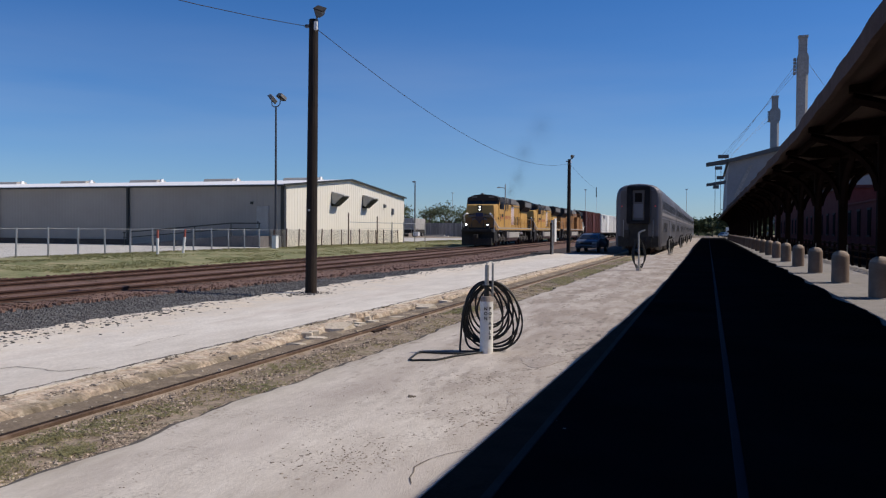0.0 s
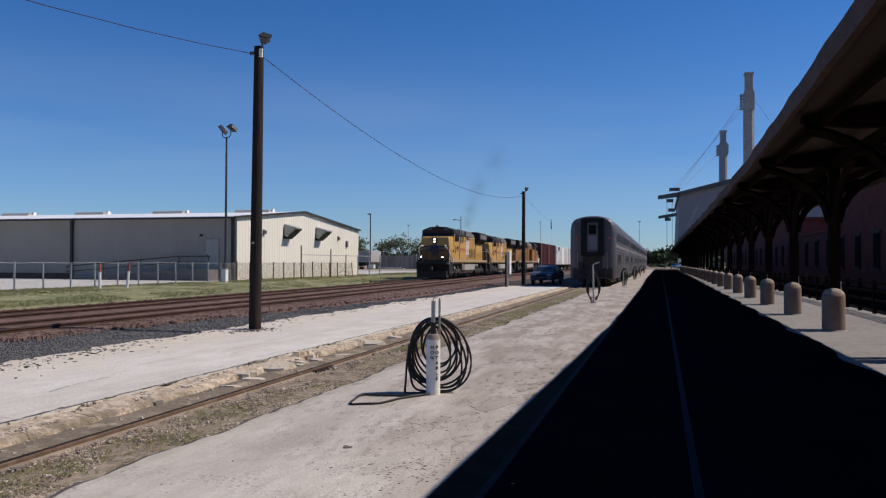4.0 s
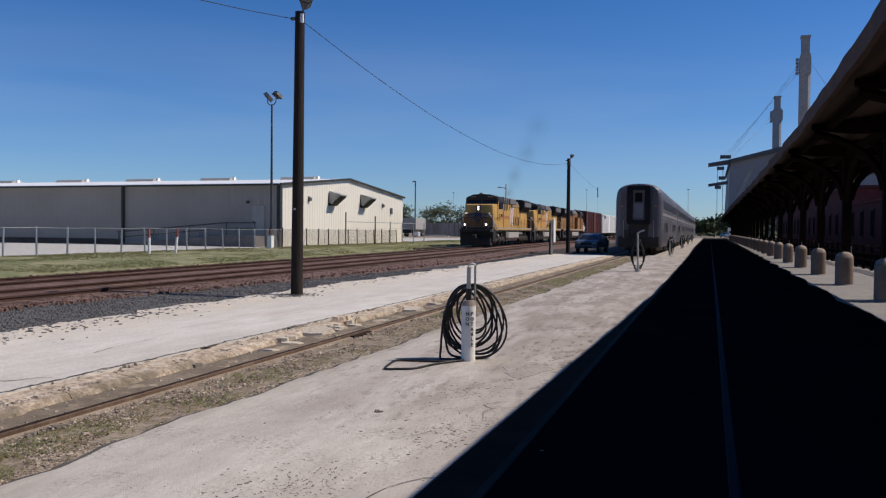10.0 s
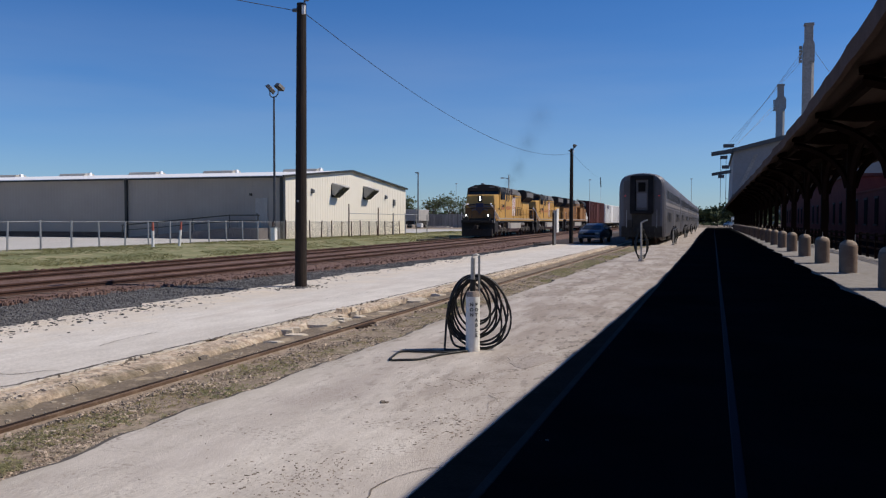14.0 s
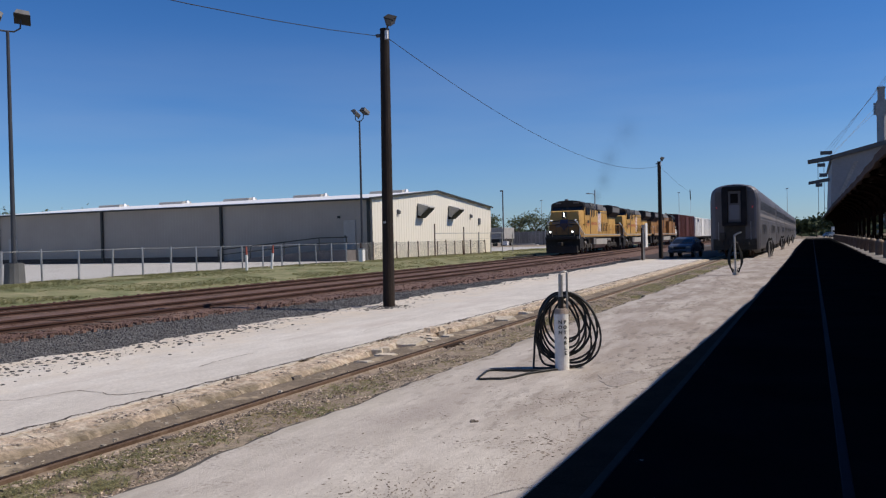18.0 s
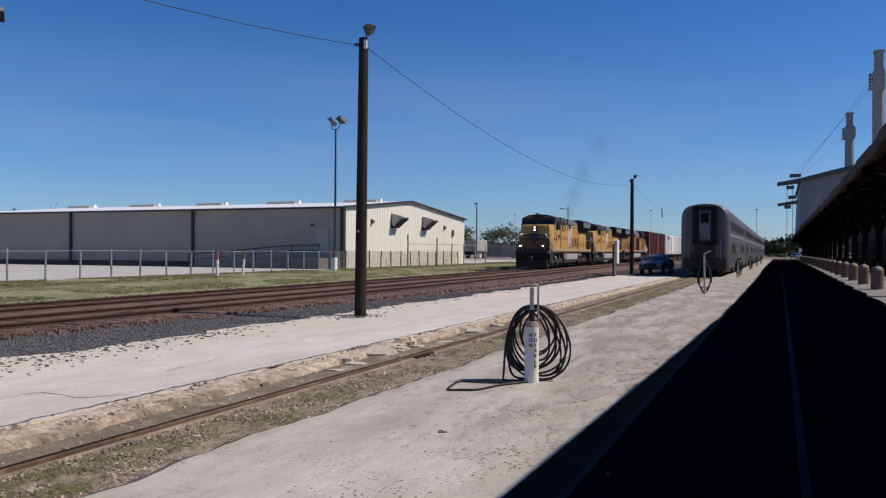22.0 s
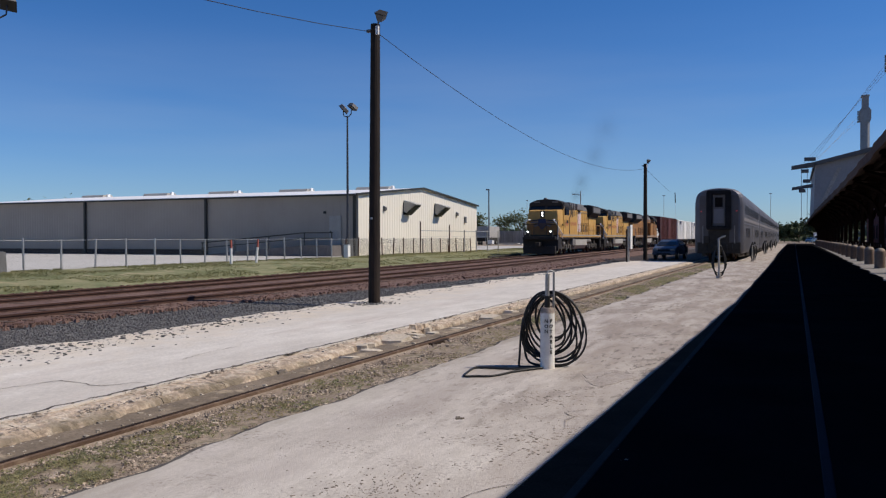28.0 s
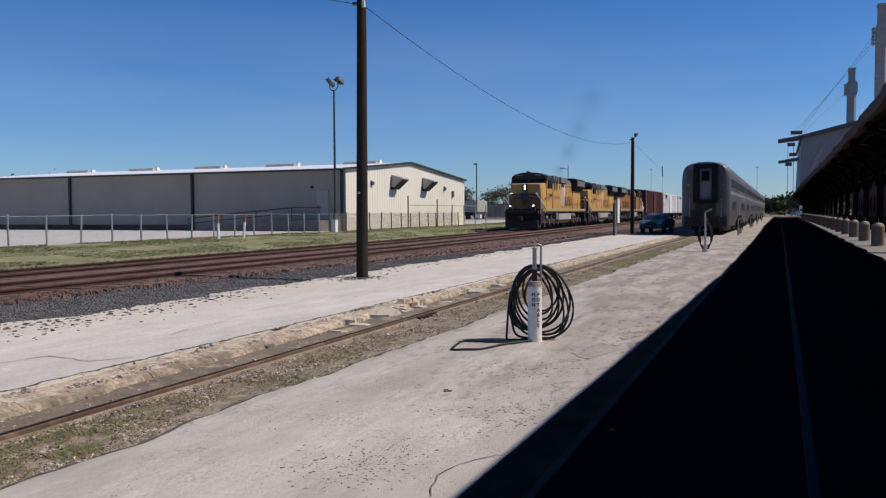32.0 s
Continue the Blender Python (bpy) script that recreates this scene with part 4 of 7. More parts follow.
# ---- trees ----
def tree(name, label, x, y, z, h, spread, seed, dense=420, leaf=0.35, bare=0.25, green="leaf"):
    r = random.Random(seed)
    ob = thing(name, label, "tree", pose(x, y, z))
    bm = B()
    rod(bm, (0, 0, -0.2), (0, 0, h * 0.35), h * 0.028, h * 0.02, 8)
    tips = []
    for k in range(9):
        a = r.uniform(0, math.tau)
        d = spread * r.uniform(0.35, 0.85)
        tip = Vector((d * math.cos(a), d * math.sin(a), h * r.uniform(0.5, 0.92)))
        base = Vector((0, 0, h * r.uniform(0.2, 0.36)))
        rod(bm, base, tip, h * 0.013, h * 0.004, 5)
        tips.append(tip)
        for j in range(3):
            mid = base.lerp(tip, r.uniform(0.5, 0.9))
            t2 = mid + Vector((r.uniform(-1, 1), r.uniform(-1, 1), r.uniform(0.1, 1))) * spread * 0.33
            rod(bm, mid, t2, h * 0.006, h * 0.002, 4)
            tips.append(t2)
    part("trunk", bm, "bark", ob)
    verts, faces = [], []
    for k in range(dense):
        c = r.choice(tips) + Vector((r.gauss(0, 1), r.gauss(0, 1), r.gauss(0, 0.8))) * spread * 0.17
        if c.z < h * bare:
            continue
        n = Vector((r.uniform(-1, 1), r.uniform(-1, 1), r.uniform(0.1, 1))).normalized()
        u = n.orthogonal().normalized() * leaf * r.uniform(0.5, 1.3)
        v = n.cross(u) * r.uniform(0.5, 0.9)
        i = len(verts)
        verts += [c - u, c + v + n * 0.1 * leaf, c + u, c - v + n * 0.1 * leaf]
        faces.append((i, i + 1, i + 2, i + 3))
    me = bpy.data.meshes.new("crown")
    me.from_pydata([tuple(p) for p in verts], [], faces)
    me.materials.append(M[green])
    cr = new("crown", me)
    cr.parent = ob
    return ob


# ---- poles, lamps and wires ----
def utility_pole(x, y, h, lean, lamp_dir, label):
    ob = thing("utility_pole", label, "utility pole", pose(x, y, -0.12, 0, lean, 0))
    part("shaft", rod(B(), (0, 0, 0), (0, 0, h), 0.152, 0.118, 14), "wood", ob)
    arm = part("lamp_arm", tube(B(), [(0, 0, h - 0.3), (0.12 * lamp_dir, -0.1, h - 0.05), (0.2 * lamp_dir, -0.14, h + 0.15)], 0.025), "greysteel", ob)
    lamp = B()
    m = Matrix.Translation((0.24 * lamp_dir, -0.14, h + 0.14)) @ Euler((radians(35), radians(20 * lamp_dir), 0)).to_matrix().to_4x4()
    prism(lamp, [(-0.06, -0.1), (0.06, -0.1), (0.12, 0.08), (-0.12, 0.08)], -0.1, 0.1)
    bmesh.ops.transform(lamp, matrix=m, verts=lamp.verts)
    flood = part("floodlight", lamp, "greysteel", ob, "weathered grey box floodlight")
    rim = box(B(), -0.13, -0.11, 0.08, 0.13, 0.11, 0.11, 0.008)
    bmesh.ops.transform(rim, matrix=m, verts=rim.verts)
    part("lens_rim", rim, "loco_dark", flood)
    part("bracket_plate", box(B(), 0.13 * lamp_dir - 0.04, -0.17, h - 0.3, 0.13 * lamp_dir + 0.04, -0.11, h - 0.08, 0.01), "white", ob, "small white bracket plate")
    part("insulator", box(B(), -0.24, -0.04, h - 0.19, -0.1, 0.04, h - 0.11, 0.02), "greysteel", ob)
    if lean > 0.1:
        part("marker_plate", box(B(), -0.025, -0.175, 2.2, 0.025, -0.15, 2.25), "galv", ob)
    return ob


utility_pole(-9.55, 17.46, 7.05, 0.45, 1, "dark creosoted wooden pole with a small floodlight")
utility_pole(-9.7, 58.5, 7.0, 0.0, 1, "slim dark wooden pole with a small lamp")


def sag(a, b, drop, n=18):
    a, b = Vector(a), Vector(b)
    return [a.lerp(b, i / n) - Vector((0, 0, 4 * drop * (i / n) * (1 - i / n))) for i in range(n + 1)]


tagged(solid("overhead_wire", tube(B(), sag((-9.45, 17.46, 6.72), (-9.65, 58.4, 6.55), 1.25), 0.0085, 5), "loco_dark", "thin sagging cable strung between two poles", "cable", kind=""))
tagged(solid("overhead_wire", tube(B(), sag((-9.7, 17.46, 6.78), (-9.6, -23.5, 6.8), 1.7), 0.0085, 5), "loco_dark", "thin sagging cable running off from the pole", "cable", kind=""))
tagged(solid("overhead_wire", tube(B(), sag((-9.65, 58.5, 6.5), (-26.1, 200, 11.8), 0.25), 0.009, 5), "loco_dark", "thin cable running on from the far pole", "cable", kind=""))
bm = B()
rod(bm, (-9.55, -23.6, -0.2), (-9.55, -23.6, 6.95), 0.18, 0.13, 12)
solid("cable_pole", bm, "wood", "dark wooden pole that holds the cable", "utility pole", kind="")


def light_pole(y, h, big):
    ob = thing("light_pole", "tall grey steel pole with two floodlights on a concrete base", "light pole", pose(-28.35, y, 0.28, 0, 0, big))
    part("base", rod(B(), (0, 0, 0), (0, 0, 0.82), 0.4, 0.36, 14), "seam", ob, "round concrete footing")
    part("shaft", rod(B(), (0, 0, 0.8), (0, 0, h - 0.55), 0.095, 0.06, 12), "polegrey", ob)
    part("base_plate", box(B(), -0.2, -0.2, 0.82, 0.2, 0.2, 0.85), "polegrey", ob)
    part("hand_hole", box(B(), -0.05, -0.11, 1.2, 0.05, -0.08, 1.45), "polegrey", ob)
    yoke = [(-0.42, -0.2, h - 0.05), (-0.4, -0.19, h - 0.4), (-0.2, -0.1, h - 0.55), (0.2, 0.1, h - 0.55), (0.4, 0.19, h - 0.4), (0.42, 0.2, h - 0.05)]
    part("yoke", tube(B(), yoke, 0.035), "polegrey", ob)
    for s, tilt in ((-1, 38), (1, 8)):
        bm = B()
        prism(bm, [(-0.28, 0.05), (0.28, 0.05), (0.22, 0.27), (-0.22, 0.27)], -0.26, 0.26)
        fl = part("floodlight", bm, "lamphead", ob, "grey box floodlight", at=pose(0.46 * s, 0.23 * s, h - 0.05, -32, tilt, 20))
        part("lens", box(B(), -0.3, -0.28, 0.0, 0.3, 0.28, 0.046, 0.01), "loco_dark", fl, "dark lens rim")
    return ob


light_pole(21.48, 10.45, 25)
light_pole(48.5, 10.3, -48)


def thin_pole(x, y, z, h, r, kind):
    ob = thing("distant_pole", "thin grey pole standing far off in the yard", "pole", pose(x, y, z))
    part("shaft", rod(B(), (0, 0, 0), (0, 0, h), r, r * 0.7, 8), "greysteel" if kind == "lamp" else "hoodgrey", ob)
    if kind == "lamp":
        part("lamp_head", box(B(), -0.55, -0.2, h - 0.05, 0.12, 0.2, h + 0.2, 0.05), "greysteel", ob)
    if kind == "arm":
        part("crossarm", tube(B(), [(0, 0, h - 0.9), (-0.5, 0, h - 0.65), (-1.1, 0, h - 0.6)], 0.07), "galv", ob)
        part("lamp_head", box(B(), -1.6, -0.2, h - 0.72, -0.95, 0.2, h - 0.5, 0.05), "galv", ob)
    if kind == "rack":
        part("lamp_rack", box(B(), -0.3, -0.15, h - 0.08, 0.3, 0.15, h + 0.08), "hoodgrey", ob)
    return ob


# ---- fences ----
fc = thing("chain_link_fence", "long chain-link fence on grey steel posts", "fence")
ys = [9.88 + 1.795 * k for k in range(35)]
for k, y in enumerate(ys):
    lean = rnd.uniform(-0.05, 0.05) if y < 50 else rnd.uniform(-0.16, 0.12)
    part("post", rod(B(), (-28, y, 0.25), (-28 + rnd.uniform(-0.03, 0.03), y + lean, 1.6 + rnd.uniform(-0.05, 0.05)), 0.045, 0.045, 6), "galv" if y < 47 else "rust", fc)
part("top_wire", tube(B(), [(-28, y, 1.55 + rnd.uniform(-0.02, 0.02)) for y in ys], 0.012, 4), "galv", fc)


def link_mesh(bm, x, y0, y1, z0, z1, step, r):
    """Crossing diagonal wires."""
    h = z1 - z0
    k = y0 - h
    while k < y1:
        for a, b in (((k, z0), (k + h, z1)), ((k + h, z0), (k, z1))):
            pts = []
            for yy, zz in (a, b):
                t = min(max(yy, y0), y1)
                sl = (b[1] - a[1]) / (b[0] - a[0])
                pts.append((x, t, a[1] + sl * (t - a[0])))
            if abs(pts[0][1] - pts[1][1]) > 0.02:
                p, q = Vector(pts[0]), Vector(pts[1])
                n = (q - p).cross(Vector((1, 0, 0))).normalized() * r
                vs = [bm.verts.new(v) for v in (p - n, q - n, q + n, p + n)]
                bm.faces.new(vs)
        k += step
    return bm


part("wire_mesh", link_mesh(B(), -28.0, 9.6, 47.2, 0.3, 1.54, 0.16, 0.0014), "fencewire", fc, "fine grey wire mesh", kind="stuff")
part("wire_mesh", link_mesh(B(), -28.0, 47.2, 70.6, 0.3, 1.54, 0.12, 0.009), "fencewire", fc, "heavier rusty wire mesh", kind="stuff")
yf = thing("yard_fence", "tall wire fence with a top rail beside the gable", "fence")
for y, h in ((58.8, 2.95), (64.8, 2.75), (68.3, 2.3), (71.3, 2.3), (74.4, 2.3), (77.5, 2.3)):
    part("post", rod(B(), (-27.6, y, 0.25), (-27.6, y, h), 0.05, 0.05, 6), "rust" if y < 66 else "galv", yf)
part("top_rail", tube(B(), [(-27.6, y, 2.2) for y in (58.8, 64.8, 68.3, 71.3, 74.4, 77.5)], 0.03), "galv", yf)
for z in (0.7, 1.2, 1.7):
    part("strand", tube(B(), [(-27.6, 58.8, z), (-27.6, 77.5, z)], 0.008, 4), "galv", yf)
# marker posts on the verge
for x, y, h, dx in ((-26.5, 33.45, 1.3, 0.0), (-26.5, 35.55, 1.35, 0.1)):
    mk = thing("marker_post", "white plastic marker post with a red top", "marker post", pose(x, y, 0.22, 0, dx * 60, 0), "marker posts on the verge")
    part("lower_tube", rod(B(), (0, 0, -0.05), (0, 0, h * 0.68), 0.07, 0.07, 10), "white", mk)
    part("red_cap", rod(B(), (0, 0, h * 0.68), (0, 0, h), 0.06, 0.05, 10), "decal", mk)
bx = thing("utility_cabinet", "small white utility cabinet on the verge", "cabinet", pose(-27.3, 46.6, 0.28))
part("body", box(B(), -0.16, -0.18, 0, 0.16, 0.18, 0.85, 0.03), "white", bx)
part("lid", box(B(), -0.18, -0.2, 0.85, 0.18, 0.2, 0.92, 0.01), "galv", bx)


# ---- locomotives ----
def wheelset(parent, y, r, z):
    ax = part("wheelset", rod(B(), (-0.9, 0, 0), (0.9, 0, 0), 0.09, 0.09, 8), "undergear", parent, at=pose(0, y, z))
    for s in (-0.7525, 0.7525):
        bm = B()
        rod(bm, (s - 0.065, 0, 0), (s + 0.065, 0, 0), r, r, 20)
        rod(bm, (s - 0.075 * (1 if s > 0 else -1), 0, 0), (s - 0.05 * (1 if s > 0 else -1), 0, 0), r + 0.025, r + 0.025, 20)
        part("wheel", bm, "rust", ax)
    return ax


def windowed(bm, y0, z0, y1, z1, x):
    return box(bm, x - 0.015, y0, z0, x + 0.015, y1, z1, 0.008)


def locomotive(rear_cab_dark=False):
    lo = thing("locomotive", "yellow diesel freight locomotive with dark roof and grey fuel tank", "locomotive", group="locomotives of the freight train")
    part("deck", box(B(), -1.5, 0.9, 1.38, 1.5, 21.5, 1.68, 0.03), "loco_dark", lo)
    for s in (-1, 1):
        part("side_sill", box(B(), s * 1.505 - 0.02, 1.3, 1.5, s * 1.505 + 0.02, 21.3, 1.7), "yellow", lo)
    # pilot with plough
    bm = B()
    prism(bm, [(-1.5, 0.35), (1.5, 0.35), (1.5, 1.7), (-1.5, 1.7)], 0.75, 1.1)
    prism(bm, [(-1.35, 0.12), (0, 0.12), (0, 0.75), (-1.35, 0.75)], 0.25, 0.75)
    prism(bm, [(0, 0.12), (1.35, 0.12), (1.35, 0.75), (0, 0.75)], 0.25, 0.75)
    part("pilot", bm, "loco_dark", lo, "black pilot and plough")
    # added box over the lower nose; shade is put into its darker yellow
    part("nose_skirt", box(B(), -1.34, 1.36, 1.66, 1.34, 1.5, 2.62, 0.02), "darkyellow", lo, "lower nose panel, its yellow darkened for the shade behind the handrails")
    part("anticlimber", box(B(), -1.4, 0.15, 1.3, 1.4, 0.8, 1.55, 0.04), "loco_dark", lo)
    part("coupler", box(B(), -0.18, -0.35, 0.75, 0.18, 0.5, 1.08, 0.06), "undergear", lo)
    for s in (-1, 1):
        for k in range(4):
            part("step", box(B(), s * 1.22 - 0.26, 0.82, 0.4 + k * 0.32, s * 1.22 + 0.26, 1.15, 0.44 + k * 0.32), "loco_grey", lo)
    # nose and cab
    bm = B()
    v = [[bm.verts.new((x, y, z)) for x in (-w, w)] for y, z, w in ((1.5, 1.68, 1.32), (1.45, 3.0, 1.34), (1.65, 3.75, 1.22), (3.05, 3.9, 1.5), (3.05, 1.68, 1.52))]
    for a, b in zip(v, v[1:] + v[:1]):
        bm.faces.new((a[0], a[1], b[1], b[0]))
    bm.faces.new([p[0] for p in v])
    bm.faces.new([p[1] for p in v][::-1])
    bmesh.ops.recalc_face_normals(bm, faces=bm.faces)
    bmesh.ops.bevel(bm, geom=list(bm.edges), offset=0.05, segments=2, affect="EDGES")
    part("nose", bm, "yellow", lo, "yellow short nose")
    part("cab", prism(B(), [(2.9, 1.68), (5.5, 1.68), (5.5, 4.25), (3.15, 4.25), (2.75, 3.85)], -1.52, 1.52, "x"), "yellow", lo, "yellow crew cab")
    bm = B()
    rows = [[bm.verts.new((x, y, z)) for x, z in ((-1.5, 4.2), (-1.36, 4.5), (-0.8, 4.72), (0, 4.78), (0.8, 4.72), (1.36, 4.5), (1.5, 4.2))] for y in (2.75, 3.0, 5.55)]
    for p, q in zip(rows, rows[1:]):
        for i in range(6):
            bm.faces.new((p[i], p[i + 1], q[i + 1], q[i]))
    bm.faces.new(rows[0])
    bm.faces.new(rows[-1][::-1])
    part("cab_roof", bm, "loco_dark", lo, "dark cab roof")
    part("cab_front", prism(B(), [(2.735, 3.84), (2.985, 4.46), (3.3, 4.46), (3.05, 3.84)], -1.515, 1.515, "x"), "loco_dark", lo, "dark cab front round the windscreens")
    for s in (-1, 1):
        part("window_panel", box(B(), s * 1.523 - 0.012, 3.05, 3.42, s * 1.523 + 0.012, 5.5, 4.26, 0.01), "loco_dark", lo, "dark panel round the cab windows")
        wsh = B()
        pts = [(s * 0.12, 2.72, 3.86), (s * 1.35, 2.72, 3.86), (s * 1.3, 2.96, 4.4), (s * 0.12, 2.96, 4.45)]
        vs = [wsh.verts.new(p) for p in pts] + [wsh.verts.new((x, y + 0.06, z)) for x, y, z in pts]
        for f in ((0, 1, 2, 3), (7, 6, 5, 4), (0, 4, 5, 1), (1, 5, 6, 2), (2, 6, 7, 3), (3, 7, 4, 0)):
            wsh.faces.new([vs[i] for i in f])
        bmesh.ops.recalc_face_normals(wsh, faces=wsh.faces)
        part("windscreen", wsh, "window", lo)
        for a, b in ((3.35, 4.1), (4.25, 4.95)):
            part("cab_window", windowed(B(), a, 3.5, b, 4.1, s * 1.535), "window", lo)
        part("cab_door_stripe", box(B(), s * 1.53 - 0.01, 3.2, 2.3, s * 1.53 + 0.01, 3.35, 3.0), "loco_dark", lo)
        part("mirror", box(B(), s * 1.6 - 0.06, 3.2, 3.4, s * 1.6 + 0.06, 3.26, 3.9), "loco_dark", lo)
        # front corner handrails
        part("handrail", tube(B(), [(s * 1.45, 0.7, 1.6), (s * 1.45, 0.75, 2.75), (s * 1.42, 1.3, 2.9)], 0.03), "loco_dark", lo)
        part("handrail", tube(B(), [(s * 0.55, 0.65, 1.65), (s * 0.55, 0.65, 2.6), (s * 1.4, 0.7, 2.55)], 0.03), "loco_dark", lo)
        part("stair_rail", tube(B(), [(s * 1.52, 2.6, 1.72), (s * 1.52, 2.3, 1.78), (s * 1.3, 0.75, 2.75), (s * 1.1, 0.72, 2.95), (s * 1.05, 1.35, 2.98)], 0.055), "white", lo, "pale diagonal stair handrail")
        part("stair_rail", tube(B(), [(s * 1.54, 2.35, 1.4), (s * 1.5, 0.72, 2.2), (s * 1.48, 0.72, 1.3)], 0.045), "white", lo, "pale lower stair handrail")
        part("stair_well", box(B(), s * 1.4 - 0.1, 1.15, 0.5, s * 1.4 + 0.1, 2.2, 1.38, 0.02), "loco_dark", lo, "dark stair well")
        part("sand_filler", rod(B(), (s * 1.5, 2.4, 2.55), (s * 1.56, 2.4, 2.55), 0.09, 0.09, 10), "loco_dark", lo)
        part("number_bar", box(B(), s * 1.53 - 0.008, 3.95, 2.72, s * 1.53 + 0.008, 4.75, 2.98), "loco_dark", lo)
    # long hood
    part("hood", box(B(), -1.0, 5.5, 1.68, 1.0, 16.8, 4.15, 0.06), "yellow", lo, "yellow engine hood")
    part("hood_roof", prism(B(), [(-1.02, 4.1), (1.02, 4.1), (0.85, 4.5), (-0.85, 4.5)], 5.5, 16.8), "loco_grey", lo, "grey hood roof")
    for s in (-1, 1):
        for k in range(9):
            part("hood_door", box(B(), s * 1.005 - 0.012, 8.1 + k * 0.95, 1.9, s * 1.005 + 0.012, 8.95 + k * 0.95, 3.7, 0.01), "yellow", lo)
    # inverter and blower housings behind the cab
    part("equipment_box", box(B(), 0.9, 5.6, 1.68, 1.48, 9.0, 3.95, 0.05), "yellow", lo, "yellow side equipment housing")
    part("equipment_box", box(B(), -1.48, 5.6, 1.68, -0.9, 8.4, 3.6, 0.05), "yellow", lo)
    for y in (6.0, 6.9, 7.7):
        part("intake", box(B(), 1.0, y, 3.95, 1.42, y + 0.5, 4.6, 0.03), "loco_grey", lo)
    for y in (5.75, 6.6):
        part("intake_screen", box(B(), 1.475, y, 3.3, 1.5, y + 0.35, 4.1, 0.01), "loco_dark", lo)
    for s in (-1, 1):
        for y in (5.62, 6.1, 7.3, 8.2):
            part("vertical_louvre", box(B(), s * 1.49 - 0.015, y, 3.45, s * 1.49 + 0.015, y + 0.16, 4.35 if y < 8 else 3.9, 0.01), "loco_dark", lo)
        for k in range(4):
            part("door_louvre", box(B(), s * 1.025 - 0.012, 13.0 + k * 0.95, 2.0, s * 1.025 + 0.012, 13.3 + k * 0.95, 2.9, 0.008), "loco_dark", lo)
        part("cab_door", box(B(), s * 1.535 - 0.012, 5.05, 1.75, s * 1.535 + 0.012, 5.45, 3.9, 0.01), "yellow", lo)
        part("grab_iron", rod(B(), (s * 1.58, 5.0, 1.8), (s * 1.58, 5.0, 3.3), 0.02, 0.02, 6), "galv", lo)
        part("shield_emblem", prism(B(), [(10.2, 2.6), (10.55, 2.45), (10.9, 2.6), (10.9, 3.6), (10.2, 3.6)], s * 1.022, s * 1.036, "x"), "crest", lo, "dark shield-shaped emblem")
        for k in range(5):
            part("hood_handle", box(B(), s * 1.03 - 0.012, 8.85 + k * 1.9, 2.6, s * 1.03 + 0.012, 8.9 + k * 1.9, 2.85), "loco_dark", lo)
        part("hood_rain_strip", box(B(), s * 1.02 - 0.02, 5.6, 3.86, s * 1.02 + 0.02, 16.7, 3.92), "loco_grey", lo)
        part("walkway_edge", box(B(), s * 1.53 - 0.012, 2.3, 1.62, s * 1.53 + 0.012, 21.3, 1.72), "tankgrey", lo, "pale worn walkway edge")
        part("battery_box", box(B(), s * 1.35 - 0.12, 6.9, 0.75, s * 1.35 + 0.12, 7.9, 1.36, 0.03), "loco_grey", lo)
        part("brake_cylinder", rod(B(), (s * 1.3, 3.2, 0.95), (s * 1.3, 3.9, 0.95), 0.14, 0.14, 10), "loco_grey", lo)
    part("exhaust_stack", rod(B(), (0, 11.6, 4.45), (0, 11.6, 4.85), 0.35, 0.3, 12), "loco_dark", lo)
    part("dynamic_brake", box(B(), -1.35, 9.6, 4.05, 1.35, 12.6, 4.62, 0.08), "loco_grey", lo)
    # flag emblem and lettering bars on the side
    for i, mcol in enumerate(("loco_blue", "whiteroof", "decal", "whiteroof", "decal", "whiteroof")):
        part("emblem_stripe", prism(B(), [(10.9 + i * 0.28, 2.0), (11.18 + i * 0.28, 2.0), (11.4 + i * 0.28, 3.85), (11.12 + i * 0.28, 3.85)], 1.022, 1.034, "x"), mcol, lo)
    for k in range(6):
        part("lettering_bar", box(B(), 1.484, 5.9 + k * 0.45, 2.55, 1.492, 6.1 + k * 0.45, 2.85), "decal", lo)
    for k in range(3):
        part("lettering_bar", box(B(), 1.525, 3.6 + k * 0.4, 2.5, 1.533, 3.8 + k * 0.4, 2.8), "decal", lo)
    # wings emblem on the nose as plain shapes
    part("nose_emblem", prism(B(), [(-0.34, 3.05), (0.34, 3.05), (0.36, 2.5), (0.0, 2.12), (-0.36, 2.5)], 1.3, 1.345), "loco_blue", lo, "dark blue shield shape")
    part("emblem_field", prism(B(), [(-0.3, 2.7), (0.3, 2.7), (0.3, 2.52), (0.0, 2.2), (-0.3, 2.52)], 1.285, 1.3), "noseshade", lo, "dull brown lower shield")
    for s in (-1, 1):
        for k in range(4):
            part("nose_wing", prism(B(), [(s * 0.38, 2.98 - k * 0.14), (s * (1.22 - k * 0.16), 2.92 - k * 0.15), (s * (1.18 - k * 0.16), 2.82 - k * 0.15), (s * 0.38, 2.87 - k * 0.14)], 1.32, 1.345), "carband" if k % 2 else "crest", lo, "dull wing feather shape")
    # radiator section
    part("radiator_body", box(B(), -1.05, 16.8, 1.68, 1.05, 20.9, 3.7, 0.05), "yellow", lo)
    bm = prism(B(), [(-1.05, 3.5), (1.05, 3.5), (1.55, 3.95), (1.55, 4.6), (1.2, 4.75), (-1.2, 4.75), (-1.55, 4.6), (-1.55, 3.95)], 16.3, 21.0)
    part("radiator", bm, "loco_dark", lo, "dark radiator overhang")
